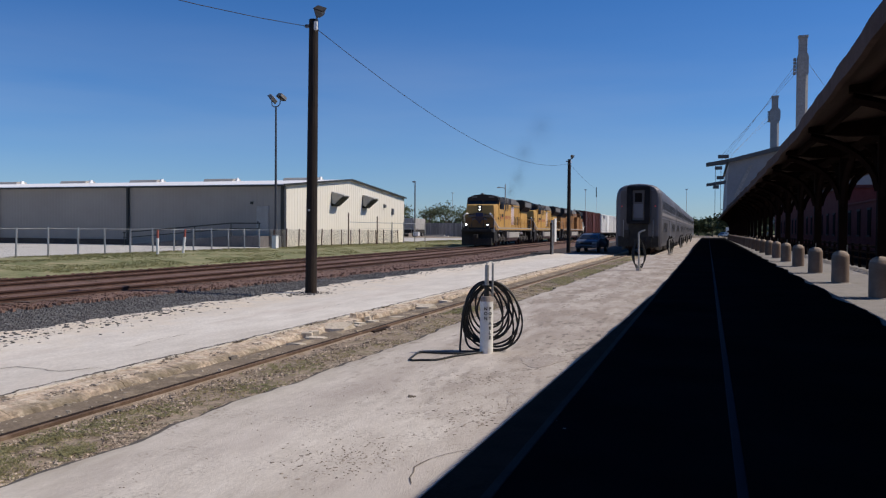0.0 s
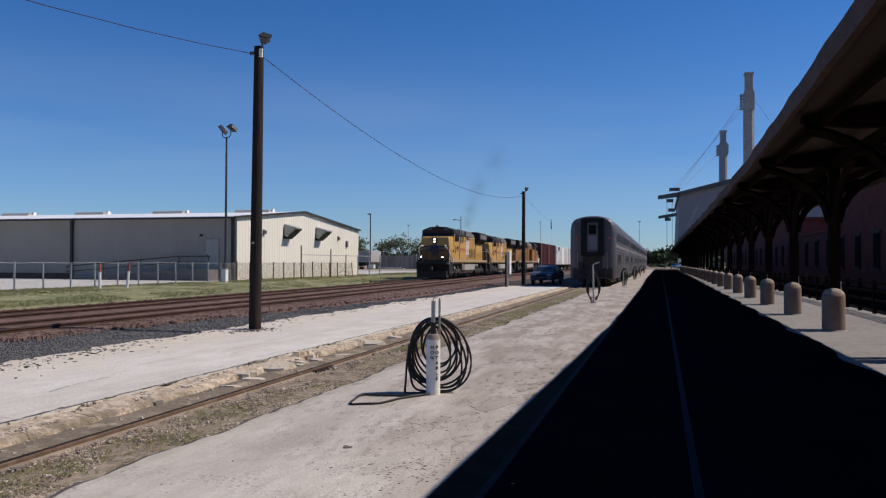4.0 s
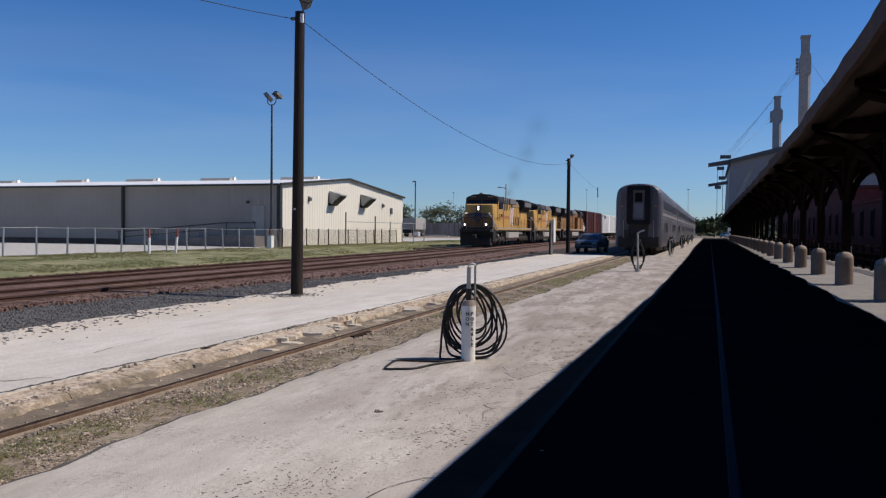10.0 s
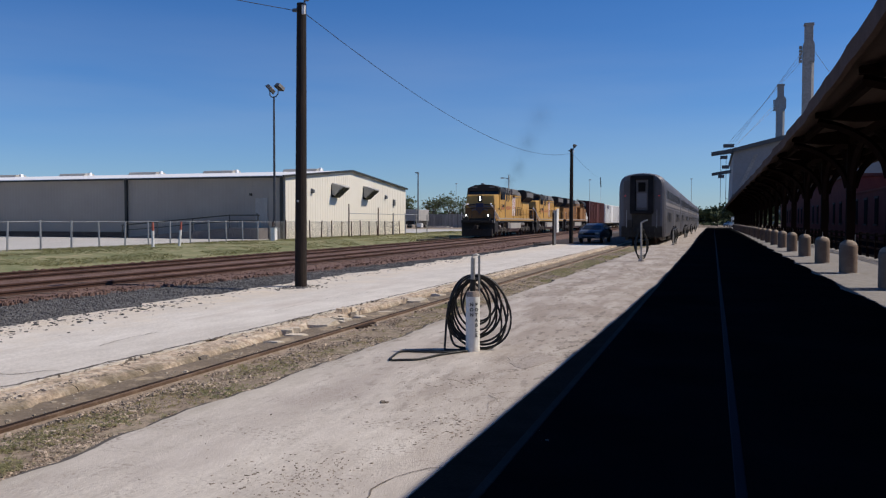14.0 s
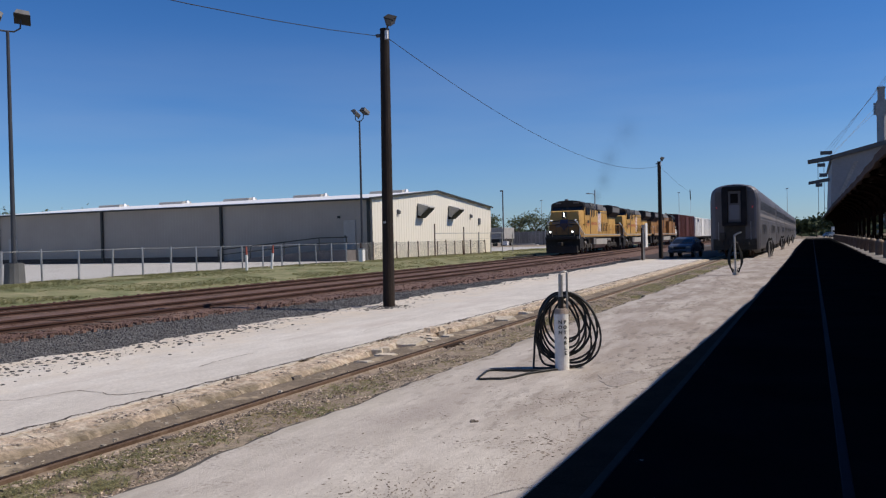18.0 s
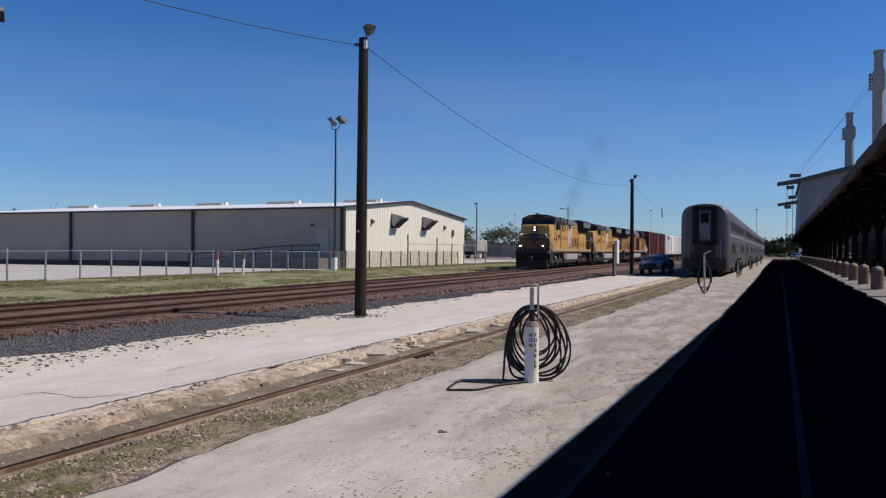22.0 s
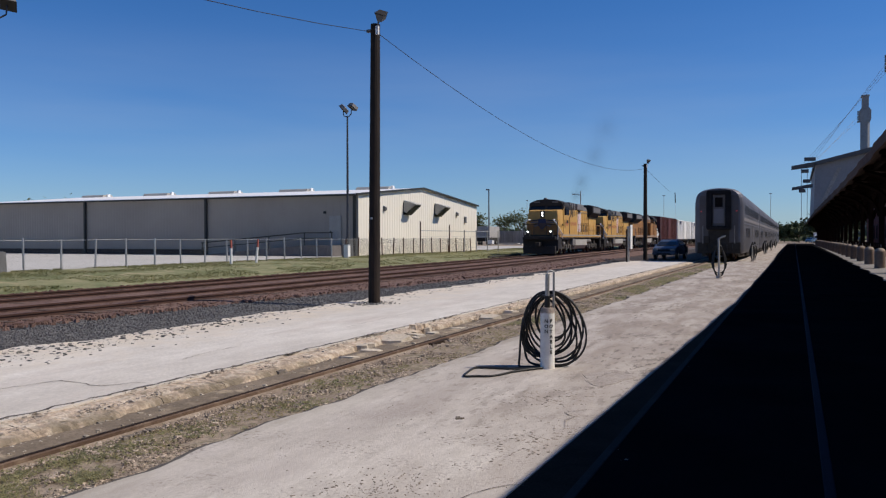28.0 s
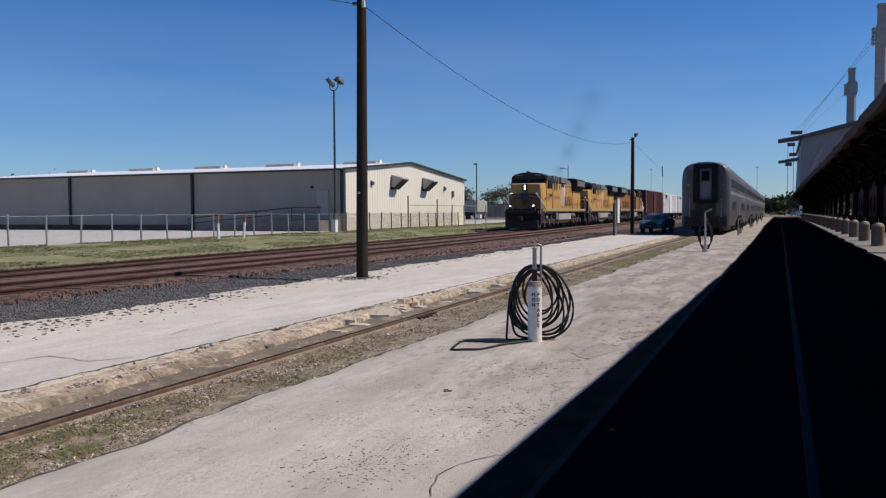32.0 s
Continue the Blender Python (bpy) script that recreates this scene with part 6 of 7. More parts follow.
def sedan(at, paint, label):
    c = thing("sedan", label, "car", at)
    prof = [(-2.25, 0.35), (-2.3, 0.6), (-2.22, 0.92), (-1.55, 1.0), (-0.95, 1.38), (-0.5, 1.45), (0.35, 1.43), (0.75, 1.3), (1.3, 0.98), (2.1, 0.86), (2.3, 0.62), (2.25, 0.35)]
    bm = B()
    ws = [0.84, 0.88, 0.88, 0.86, 0.68, 0.64, 0.64, 0.68, 0.84, 0.84, 0.82, 0.82]
    a = [bm.verts.new((-w, y, z)) for (y, z), w in zip(prof, ws)]
    b = [bm.verts.new((w, y, z)) for (y, z), w in zip(prof, ws)]
    for i in range(len(a)):
        j = (i + 1) % len(a)
        bm.faces.new((a[i], a[j], b[j], b[i]))
    bm.faces.new(a[::-1])
    bm.faces.new(b)
    bmesh.ops.recalc_face_normals(bm, faces=bm.faces)
    bmesh.ops.bevel(bm, geom=list(bm.edges), offset=0.04, segments=2, affect="EDGES")
    part("body", bm, paint, c)
    for y0, z0, w0, y1, z1, w1, o in ((-1.5, 1.03, 0.74, -0.98, 1.36, 0.58, -0.03), (0.78, 1.28, 0.58, 1.26, 1.0, 0.74, 0.03)):
        bm = B()
        q = [(-w0, y0 + o, z0 + 0.03), (w0, y0 + o, z0 + 0.03), (w1, y1 + o, z1 + 0.03), (-w1, y1 + o, z1 + 0.03)]
        vs = [bm.verts.new(p) for p in q] + [bm.verts.new((x, y, z - 0.04)) for x, y, z in q]
        for f in ((0, 1, 2, 3), (7, 6, 5, 4), (0, 4, 5, 1), (1, 5, 6, 2), (2, 6, 7, 3), (3, 7, 4, 0)):
            bm.faces.new([vs[i] for i in f])
        bmesh.ops.recalc_face_normals(bm, faces=bm.faces)
        part("windscreen" if o > 0 else "rear_window", bm, "window", c)
    for s in (-1, 1):
        for ya, yb in ((-0.95, -0.12), (-0.05, 0.75)):
            bm = B()
            q = [(s * 0.87, ya, 1.03), (s * 0.87, yb, 1.03), (s * 0.69, yb - 0.05, 1.35), (s * 0.69, ya + 0.12, 1.35)]
            vs = [bm.verts.new(p) for p in q] + [bm.verts.new((x * 0.95, y, z)) for x, y, z in q]
            for f in ((0, 1, 2, 3), (7, 6, 5, 4), (0, 4, 5, 1), (1, 5, 6, 2), (2, 6, 7, 3), (3, 7, 4, 0)):
                bm.faces.new([vs[i] for i in f])
            bmesh.ops.recalc_face_normals(bm, faces=bm.faces)
            part("side_window", bm, "window", c)
        part("tail_light", box(B(), s * 0.7 - 0.16, -2.33, 0.68, s * 0.7 + 0.16, -2.22, 0.86, 0.02), "maroon", c)
        part("mirror", box(B(), s * 0.95 - 0.08, 0.7, 0.98, s * 0.95 + 0.08, 0.82, 1.1, 0.03), paint, c)
        for y in (-1.4, 1.4):
            wheel(c, s * 0.78, y, 0.32, 0.2)
        part("headlight", box(B(), s * 0.62 - 0.17, 2.2, 0.64, s * 0.62 + 0.17, 2.33, 0.8, 0.03), "lampoff", c, "unlit clear headlight")
        part("door_handle", box(B(), s * 0.885 - 0.015, -0.05, 0.86, s * 0.885 + 0.015, 0.12, 0.9), paint, c)
    part("grille", box(B(), -0.42, 2.24, 0.6, 0.42, 2.34, 0.76, 0.02), "loco_dark", c)
    part("front_bumper", box(B(), -0.82, 2.18, 0.34, 0.82, 2.38, 0.57, 0.06), paint, c)
    part("air_dam", box(B(), -0.5, 2.36, 0.38, 0.5, 2.395, 0.48, 0.01), "loco_dark", c)
    part("rear_bumper", box(B(), -0.84, -2.38, 0.36, 0.84, -2.2, 0.6, 0.05), paint, c)
    part("plate", box(B(), -0.16, -2.36, 0.66, 0.16, -2.3, 0.8), "white", c)
    return c


sedan(pose(-8.45, 62.2, -0.004, 0, 0, 176), "autoblue", "dark blue sedan parked beside the siding in shade")
sedan(pose(4.4, 252, 0, 0, 0, 160), "autowhite", "white car parked at the end of the street")
tk = thing("box_truck", "white truck standing at the end of the street", "truck", pose(6.6, 266, 0, 0, 0, 0))
part("box_body", box(B(), -1.2, 0, 0.9, 1.2, 5.0, 3.0, 0.05), "autowhite", tk)
part("cab", box(B(), -1.1, -1.8, 0.5, 1.1, -0.05, 2.1, 0.12), "autowhite", tk)
part("windscreen", box(B(), -0.95, -1.84, 1.35, 0.95, -1.78, 1.95, 0.02), "window", tk)
part("bumper", box(B(), -1.1, -1.95, 0.4, 1.1, -1.78, 0.75, 0.03), "loco_dark", tk)
for s in (-1, 1):
    for y in (-1.0, 3.6):
        wheel(tk, s * 0.95, y, 0.45, 0.25)


# ---- bollards and the far side of the canopy ----
def bollard(y):
    b = thing("bollard", "tan concrete bollard with a rounded top at a canopy post", "bollard", pose(4.13, y, 0.004), "bollards along the canopy")
    def lathe(prof):
        bm = B()
        rings = [[bm.verts.new((r * math.cos(k * math.tau / 18), r * math.sin(k * math.tau / 18), z)) for k in range(18)] for r, z in prof]
        for p, q in zip(rings, rings[1:]):
            for k in range(18):
                bm.faces.new((p[k], p[(k + 1) % 18], q[(k + 1) % 18], q[k]))
        bm.faces.new(rings[-1])
        return bm
    # shaft and crown differ in tone to show shaded sides and sunlit top
    part("shaft", lathe([(0.26, 0), (0.265, 0.1), (0.265, 0.84), (0.25, 0.91)]), "bollard", b, "brown weathered concrete shaft, darkened for its shaded side", smooth=True)
    part("crown", lathe([(0.252, 0.905), (0.237, 0.94), (0.2, 0.988), (0.12, 1.033), (0.03, 1.048)]), "bollardcap", b, "rounded crown with the sunlight on it put into a paler tone", smooth=True)
    part("mortar_ring", lathe([(0.34, -0.006), (0.31, 0.02), (0.27, 0.034)]), "paving", b, "low skirt of spilled mortar", smooth=True)
    # no real rod: a thin pale bar added for the post's sunlit edge
    part("rod", rod(B(), (0.2, 0.1, 0.9), (0.2, 0.1, 1.22), 0.012, 0.012, 6), "galv", b)
    return b


first_bollard = bollard(COLS[0])
for y in COLS[1:]:
    copy_thing(first_bollard, pose(4.13, y, 0.004, 0, 0, (y * 37) % 60))
dp = thing("brick_depot", "long red brick depot building behind the canopy", "building", pose(14.0, 0, -0.1))
part("wall", box(B(), 0, -30, 0, 12, 70, 7.4), "brick", dp)
part("cornice", box(B(), -0.25, -30.2, 7.4, 12.2, 70.2, 7.8, 0.05), "maroon", dp)
part("low_wing", box(B(), 0.0, 70.02, 0, 12, 97.98, 4.5), "brick", dp, "lower brick wing")
part("low_cornice", box(B(), -0.15, 70.25, 4.5, 12.2, 97.7, 4.7, 0.04), "brick", dp)
part("far_wing", box(B(), 0.0, 98, 0, 12, 190, 6.6), "brick", dp, "tall far brick wing")
part("far_cornice", box(B(), -0.25, 97.8, 6.6, 12.2, 190.2, 7.0, 0.05), "maroon", dp)
for k in range(40):
    y = -28 + k * 5.4
    w = part("window", box(B(), -0.06, y, 1.5, 0.02, y + 1.6, 3.8, 0.02), "deadpane", dp)
    part("window_frame", box(B(), -0.1, y - 0.12, 3.8, 0.02, y + 1.72, 4.0), "pane_trim", w)
    part("sill", box(B(), -0.14, y - 0.12, 1.35, 0.02, y + 1.72, 1.5), "pane_trim", w)
pf = thing("platform_railing", "low iron railing along the rear of the canopy paving", "railing")
for k in range(60):
    part("post", box(B(), 6.8, 5 + k * 2, 0.0, 6.92, 5.12 + k * 2, 1.12, 0.015), "timber", pf)
for z in (0.4, 0.7, 0.98):
    part("rail", box(B(), 6.83, 5, z, 6.88, 123.1, z + 0.09, 0.01), "timber", pf)


# ---- stadium far behind the canopy ----
stm = thing("stadium", "huge grey stadium with an overhanging roof edge and light racks", "stadium", pose(0, 500, 0))
part("wall", prism(B(), [(9.5, 0), (150, 0), (150, 60), (70, 54), (38, 48.5), (11, 42)], 0, 130), "domewall", stm, "pale grey wall")
part("roof_edge", prism(B(), [(10, 41.6), (11, 41.8), (38, 48), (70, 53.8), (150, 60), (150, 62.5), (38, 50.5), (10, 43.6)], -3, 132), "domedark", stm, "dark roof edge")
part("roof_blade", prism(B(), [(-1.5, 39.9), (10.5, 41.2), (10.5, 43.6), (-1.5, 41.7)], -3, 4), "domedark", stm, "thin overhanging roof blade")
part("ledge", prism(B(), [(-1.2, 28.2), (9.5, 29.6), (9.5, 31.4), (-1.2, 29.6)], -3, 3), "domedark", stm)
for x, z, w in ((5, 44.2, 6), (3.4, 37.6, 4), (4.4, 32, 4), (2.4, 26.6, 3.4)):
    part("light_rack", box(B(), x, -4, z, x + w, -2, z + 1.9), "domedark", stm)
for x in (3.6, 6.6):
    part("mast", box(B(), x, -1, 0, x + 0.25, 0, 42), "domewall", stm)
for k in range(4):
    part("wall_brace", prism(B(), [(14 + k * 16, 22), (16 + k * 16, 22), (24 + k * 16, 40), (22 + k * 16, 40)], -0.6, 0), "tower", stm)


def stadium_tower(x, y, h, w, flare):
    t = thing("stadium_tower", "tall concrete mast of the stadium with cable brackets near its top", "tower", pose(x, y, 0))
    part("shaft", prism(B(), [(-w / 2, -w / 2), (w / 2 * 0.5, -w / 2), (w / 2, -w / 4), (w / 2, w / 2), (-w / 2, w / 2)], 0, h - 14.6, "z"), "tower", t)
    part("collar", prism(B(), [(-w * 0.5, h - 15.5), (w * 0.5, h - 15.5), (w * flare, h - 13.5), (w * flare, h - 8.2), (w * 0.42, h - 6.6), (-w * 0.42, h - 6.6), (-w * flare, h - 8.2), (-w * flare, h - 13.5)], -w * 0.55, w * 0.55), "tower", t, "wide collar that anchors the cables")
    part("crown", box(B(), -w * 0.38, -w * 0.38, h - 6.6, w * 0.38, w * 0.38, h + 0.4, 0.2), "tower", t)
    part("crown_cap", box(B(), -w * 0.45, -w * 0.45, h + 0.4, w * 0.45, w * 0.45, h + 1.4, 0.1), "tower", t)
    for k in range(5):
        part("bracket", box(B(), -w * 0.85, -1, h - 15.2 + k * 1.5, -w * 0.6, 1, h - 14.2 + k * 1.5), "tower", t)
    return t


stadium_tower(38.4, 386, 86.0, 4.4, 0.51)
stadium_tower(39.9, 562, 87.6, 5.0, 0.64)
for k, (a, b) in enumerate((((36.3, 386, 76), (9, 505, 44)), ((36.3, 386, 74), (7, 505, 44)), ((36.3, 386, 72), (5, 505, 44)), ((40.4, 386, 76), (75, 480, 55)), ((37.7, 562, 78), (10, 520, 44)), ((37.7, 562, 75), (8, 520, 43.8)))):
    solid("stay_cable", tube(B(), [a, b], 0.075, 4), "domewall", "thin steel stay cable of the stadium", "cable", kind="")


# ---- trees and far things ----
for k, (x, y, h, s) in enumerate(((12, 240, 8.4, 5), (5.5, 270, 7.2, 5), (8.5, 252, 8.2, 5), (17, 225, 11, 6), (1.5, 285, 6.0, 4.5), (-3, 300, 5.2, 4.5), (-8, 310, 4.4, 4), (24, 236, 13, 6), (30, 215, 12, 6))):
    tree("tree", "dark green broadleaf tree at the end of the street", x, y, -0.16, h, s, 40 + k, 1500, 0.6, 0.05)
for k, (x, y, h, s) in enumerate(((-65, 185, 7.8, 4), (-60.5, 188, 8.2, 4.5), (-56, 190, 7.2, 4), (-51, 186, 7.0, 4), (-66, 170, 7.0, 3), (-70, 178, 7.5, 3.5))):
    tree("tree", "thin-leaved green tree behind the yard wall", x, y, 0.1, h, s, 60 + k, 800, 0.24, 0.25, "paleleaf")
for k, (x, y, h, s) in enumerate(((-110, 95, 8.7, 3), (-127, 95, 8.3, 4), (-117, 97, 8.0, 3), (-135, 96, 8.5, 4))):
    tree("tree", "green tree rising behind the warehouse roof", x, y, 0.1, h, s, 80 + k, 900, 0.26, 0.3, "paleleaf")
verts, faces = [], []
wr = random.Random(5)
for k in range(9000):
    x = wr.uniform(-420, 60)
    y = wr.uniform(330, 420) + max(0, -x * 0.1)
    hmax = 5.5 + 2.5 * noise.noise(Vector((x * 0.03, 0, 0)))
    c = Vector((x, y, wr.uniform(0, hmax)))
    n = Vector((wr.uniform(-1, 1), wr.uniform(-1, 0.2), wr.uniform(0, 1))).normalized()
    u = n.orthogonal().normalized() * wr.uniform(0.6, 1.6)
    v = n.cross(u)
    i = len(verts)
    verts += [tuple(c - u), tuple(c + v), tuple(c + u), tuple(c - v)]
    faces.append((i, i + 1, i + 2, i + 3))
me = bpy.data.meshes.new("far_woods")
me.from_pydata(verts, [], faces)
me.materials.append(M["leaf"])
tagged(new("far_woods", me), "dark green line of distant woods", "woods", kind="stuff")
thin_pole(-55.3, 150, 0.1, 10.9, 0.17, "lamp")
thin_pole(-36.9, 150, 0, 10.4, 0.14, "arm")
thin_pole(-28.8, 200, 0, 11.7, 0.055, "rack")
thin_pole(-63.2, 200, 0, 11.2, 0.055, "rack")
thin_pole(-4.9, 200, 0, 11.6, 0.06, "rack")
hm = thing("antenna_mast", "thin pale mast with a dark antenna at its top", "mast", pose(-26.1, 200, 0))
part("shaft", rod(B(), (0, 0, 0), (0, 0, 9.9), 0.03, 0.03, 6), "whiteroof", hm)
part("antenna", rod(B(), (0, 0, 9.9), (-0.1, 0, 12.3), 0.12, 0.1, 8), "loco_dark", hm)
bm = B()
tube(bm, [(-22.3, 60.3, 0.06), (-22.3, 62.5, 0.07), (-22.2, 65, 0.08), (-22.0, 67.6, 0.12)], 0.09, 6)
solid("spare_rail", bm, "undergear", "dark spare rail lying in the grass beside the track", "rail", kind="")
# yard wall, white tank trailer and junk by the gable
yw = thing("board_fence", "weathered grey board fence at the end of the yard", "fence", pose(-58.2, 160, 0.15))
for k in range(64):
    part("board", box(B(), k * 0.29, -0.03 + 0.02 * (k % 2), 0.0, k * 0.29 + 0.275, 0.01 + 0.02 * (k % 2), 2.85 + rnd.uniform(-0.06, 0.06)), "fencegrey", yw)
part("top_rail", box(B(), 0, 0.03, 2.3, 18.5, 0.1, 2.42), "fencegrey", yw)
bs = thing("white_slab_stack", "low stack of pale concrete slabs in the grass", "slab stack", pose(-53.5, 157, 0.15))
part("slab", box(B(), -3, -0.5, 0, 3, 0.5, 0.22, 0.03), "pale", bs)
part("slab", box(B(), -2.6, -0.4, 0.22, 2.2, 0.4, 0.38, 0.03), "pale", bs)
tt = thing("tank_trailer", "pale grey box trailer with a ladder beside the warehouse", "trailer", pose(-56.8, 150, 0.15, 0, 0, 0))
part("box_body", box(B(), -1.6, 0, 1.45, 1.25, 7, 3.7, 0.05), "tankgrey", tt)
for k in range(8):
    part("side_rib", box(B(), -1.55 + k * 0.39, -0.05, 1.5, -1.48 + k * 0.39, 0.0, 3.66), "galv", tt)
for z in (1.45, 3.62):
    part("end_rail", box(B(), -1.62, -0.09, z, 1.27, -0.05, z + 0.1), "galv", tt)
part("hitch_frame", tube(B(), [(1.5, -0.6, 0.3), (1.5, -0.6, 1.6), (2.3, -0.6, 1.6), (2.3, -0.6, 0.3)], 0.06), "galv", tt)
part("tool_box", box(B(), 1.4, -0.8, 0.2, 2.5, 0.2, 0.95, 0.05), "white", tt)
part("chassis", box(B(), -1.2, 0.2, 0.75, 1.2, 6.8, 1.45), "undergear", tt)
part("ladder", tube(B(), [(1.3, -0.1, 0.6), (1.3, -0.1, 3.4)], 0.05), "galv", tt)
part("ladder", tube(B(), [(0.8, -0.1, 0.6), (0.8, -0.1, 3.4)], 0.05), "galv", tt)
for s in (-1, 1):
    for y in (1.2, 2.3, 5.8):
        wheel(tt, s * 0.95, y, 0.48, 0.28)


# ---- broken kerb, stones, weeds and litter ----
def pebble(verts, faces, c, r, rg, flat=0.6):
    """A small uneven stone of eight corners."""
    i = len(verts)
    a = rg.uniform(0, math.tau)
    sx, sy, sz = r * rg.uniform(0.7, 1.3), r * rg.uniform(0.6, 1.1), r * flat * rg.uniform(0.7, 1.2)
    for dx, dy, dz, k in ((-1, -1, -1, 0.9), (1, -1, -1, 1), (1, 1, -1, 0.9), (-1, 1, -1, 1), (-1, -1, 1, 0.6), (1, -1, 1, 0.7), (1, 1, 1, 0.55), (-1, 1, 1, 0.7)):
        k *= rg.uniform(0.8, 1.15)
        x, y = dx * sx * k, dy * sy * k
        verts.append((c[0] + x * math.cos(a) - y * math.sin(a), c[1] + x * math.sin(a) + y * math.cos(a), c[2] + dz * sz * k))
    for f in ((0, 3, 2, 1), (4, 5, 6, 7), (0, 1, 5, 4), (1, 2, 6, 5), (2, 3, 7, 6), (3, 0, 4, 7)):
        faces.append(tuple(i + q for q in f))


def island(m, lo, hi):
    """Vary a copy of a material from stone to stone."""
    m2 = M[m].copy()
    nd, ln = m2.node_tree.nodes, m2.node_tree.links
    p = nd["Principled BSDF"]
    src = p.inputs["Base Color"].links[0].from_socket
    g = nd.new("ShaderNodeNewGeometry")
    r = nd.new("ShaderNodeMapRange")
    r.inputs[3].default_value, r.inputs[4].default_value = lo, hi
    ln.new(g.outputs["Random Per Island"], r.inputs[0])
    x = nd.new("ShaderNodeVectorMath")
    x.operation = "SCALE"
    ln.new(src, x.inputs[0])
    ln.new(r.outputs[0], x.inputs["Scale"])
    ln.new(x.outputs[0], p.inputs["Base Color"])
    return m2


def scatter(name, label, category, count, place, size, material, seed, flat=0.6):
    rg = random.Random(seed)
    verts, faces = [], []
    for k in range(count):
        c = place(rg)
        if c:
            pebble(verts, faces, c, size(rg), rg, flat)
    me = bpy.data.meshes.new(name)
    me.from_pydata(verts, [], faces)
    me.materials.append(material)
    return tagged(new(name, me), label, category, kind="stuff")


def near(rg, y0, y1):
    """More stones close by than far off."""
    return y0 + (y1 - y0) * rg.random() ** 2


def clumped(g, x0, x1, y0, y1, z, f=1.2, cut=0.05):
    for _ in range(12):
        x, y = g.uniform(x0, x1), near(g, y0, y1)
        if noise.noise(Vector((x * f * 1.6, y * f, 4.2))) > cut:
            break
    return x, y, z


def siding(g):
    """A spot in the gravel between the siding rail and the slab's lip."""
    x, y, _ = clumped(g, 0, 1, 2.5, 45, 0, 1.9, -0.12)
    return -5.1 + x * (near_edge(y) - 0.12 + 5.1), y, -0.064 + 0.02 * (1 - x) ** 2


scatter("siding_gravel", "small brown and pale stones round the siding rail", "gravel", 22000, siding, lambda g: 0.004 + 0.011 * g.random() ** 2 if g.random() < 0.975 else g.uniform(0.015, 0.032), island("stone", 0.3, 1.5), 3, 0.5)
scatter("kerb_rubble", "crumbs of broken kerb lying along the rail", "rubble", 600, lambda g: (g.uniform(-5.95, -5.3), near(g, 3, 30), -0.078), lambda g: 0.006 + 0.03 * g.random() ** 3, island("chunk", 0.35, 0.85), 33, 0.5)
scatter("kerb_flecks", "dark crumbs and dirt caught on the broken kerb", "grit", 2200, lambda g: clumped(g, -6.5, -5.98, 3, 34, -0.013, 2.2, 0.1), lambda g: 0.004 + 0.022 * g.random() ** 3, island("crack", 1.0, 3.0), 34, 0.35)
scatter("gap_crumbs", "dark crumbs fallen into the gap beside the slab", "grit", 1600, lambda g: (lambda y: (-6.43 + 0.035 * noise.noise(Vector((y * 2.1, 3, 1))) + g.gauss(0, 0.02), y, -0.004))(near(g, 3, 40)), lambda g: 0.006 + 0.026 * g.random() ** 3, island("crack", 0.8, 2.0), 35, 0.4)
scatter("ballast_stones", "dark grey crushed stones of the ballast shoulder", "ballast", 30000, lambda g: (lambda y, x: (x + veer(y) * 0.6, y, -0.09 + (-10.3 - x) / 2.6 * 0.1))(*(lambda y: (y, g.uniform(-12.95 + bed_spread(y), -10.4)))(near(g, 7, 60))), lambda g: g.uniform(0.011, 0.028), island("darkstone", 0.75, 1.3), 4, 0.75)
scatter("bed_stones", "rusty brown stones between the main rails", "ballast", 15000, lambda g: (lambda y: (g.uniform(-20.6, -12.6 + bed_spread(y)) + veer(y), y, 0.035))(near(g, 8, 60)), lambda g: g.uniform(0.02, 0.05), island("rusty", 0.8, 1.25), 5, 0.8)
scatter("spilled_stones", "dark flat chips spilled over the slab's crumbling edge", "gravel", 1500, lambda g: (lambda x, y: (x, y, 0.006))(-10.45 + abs(g.gauss(0, 0.5)) + 0.5 * noise.noise(Vector((g.random() * 0.2, near(g, 6, 40) * 0.8, 2))), near(g, 6, 40)), lambda g: 0.005 + 0.035 * g.random() ** 4, island("darkstone", 0.3, 1.2), 6, 0.3)
for k, (x, y, r, m) in enumerate(((-9.35, 7.2, 0.5, 90), (-9.6, 8.6, 0.6, 90), (-9.7, 10.2, 0.6, 90), (-9.8, 12.0, 0.7, 90), (-9.5, 17.2, 0.4, 420))):
    scatter("dark_chips", "loose cluster of dark flat chips on the slab", "gravel", m, lambda g: (g.gauss(x, r * 0.6), g.gauss(y, r), 0.006), lambda g: 0.005 + 0.04 * g.random() ** 4, island("darkstone", 0.25, 0.9), 60 + k, 0.3)
for k, (x, y, r, n) in enumerate(((-2.3, 7.45, 0.25, 240), (-2.0, 7.7, 0.2, 120), (-1.8, 5.7, 0.24, 330), (-1.62, 6.2, 0.16, 120), (-2.6, 4.1, 0.3, 160), (-2.2, 6.3, 0.3, 90), (-2.0, 10.5, 0.35, 60), (-2.5, 12.5, 0.4, 60))):
    scatter("crust_flakes", "patch of dark flaking crust on the near slab", "grit", int(n * 1.4), lambda g: (g.gauss(x, r), g.gauss(y, r * 1.1), 0.002), lambda g: 0.0025 + 0.012 * g.random() ** 4, island("crack", 0.9, 2.4), 140 + k, 0.15)
bm = B()
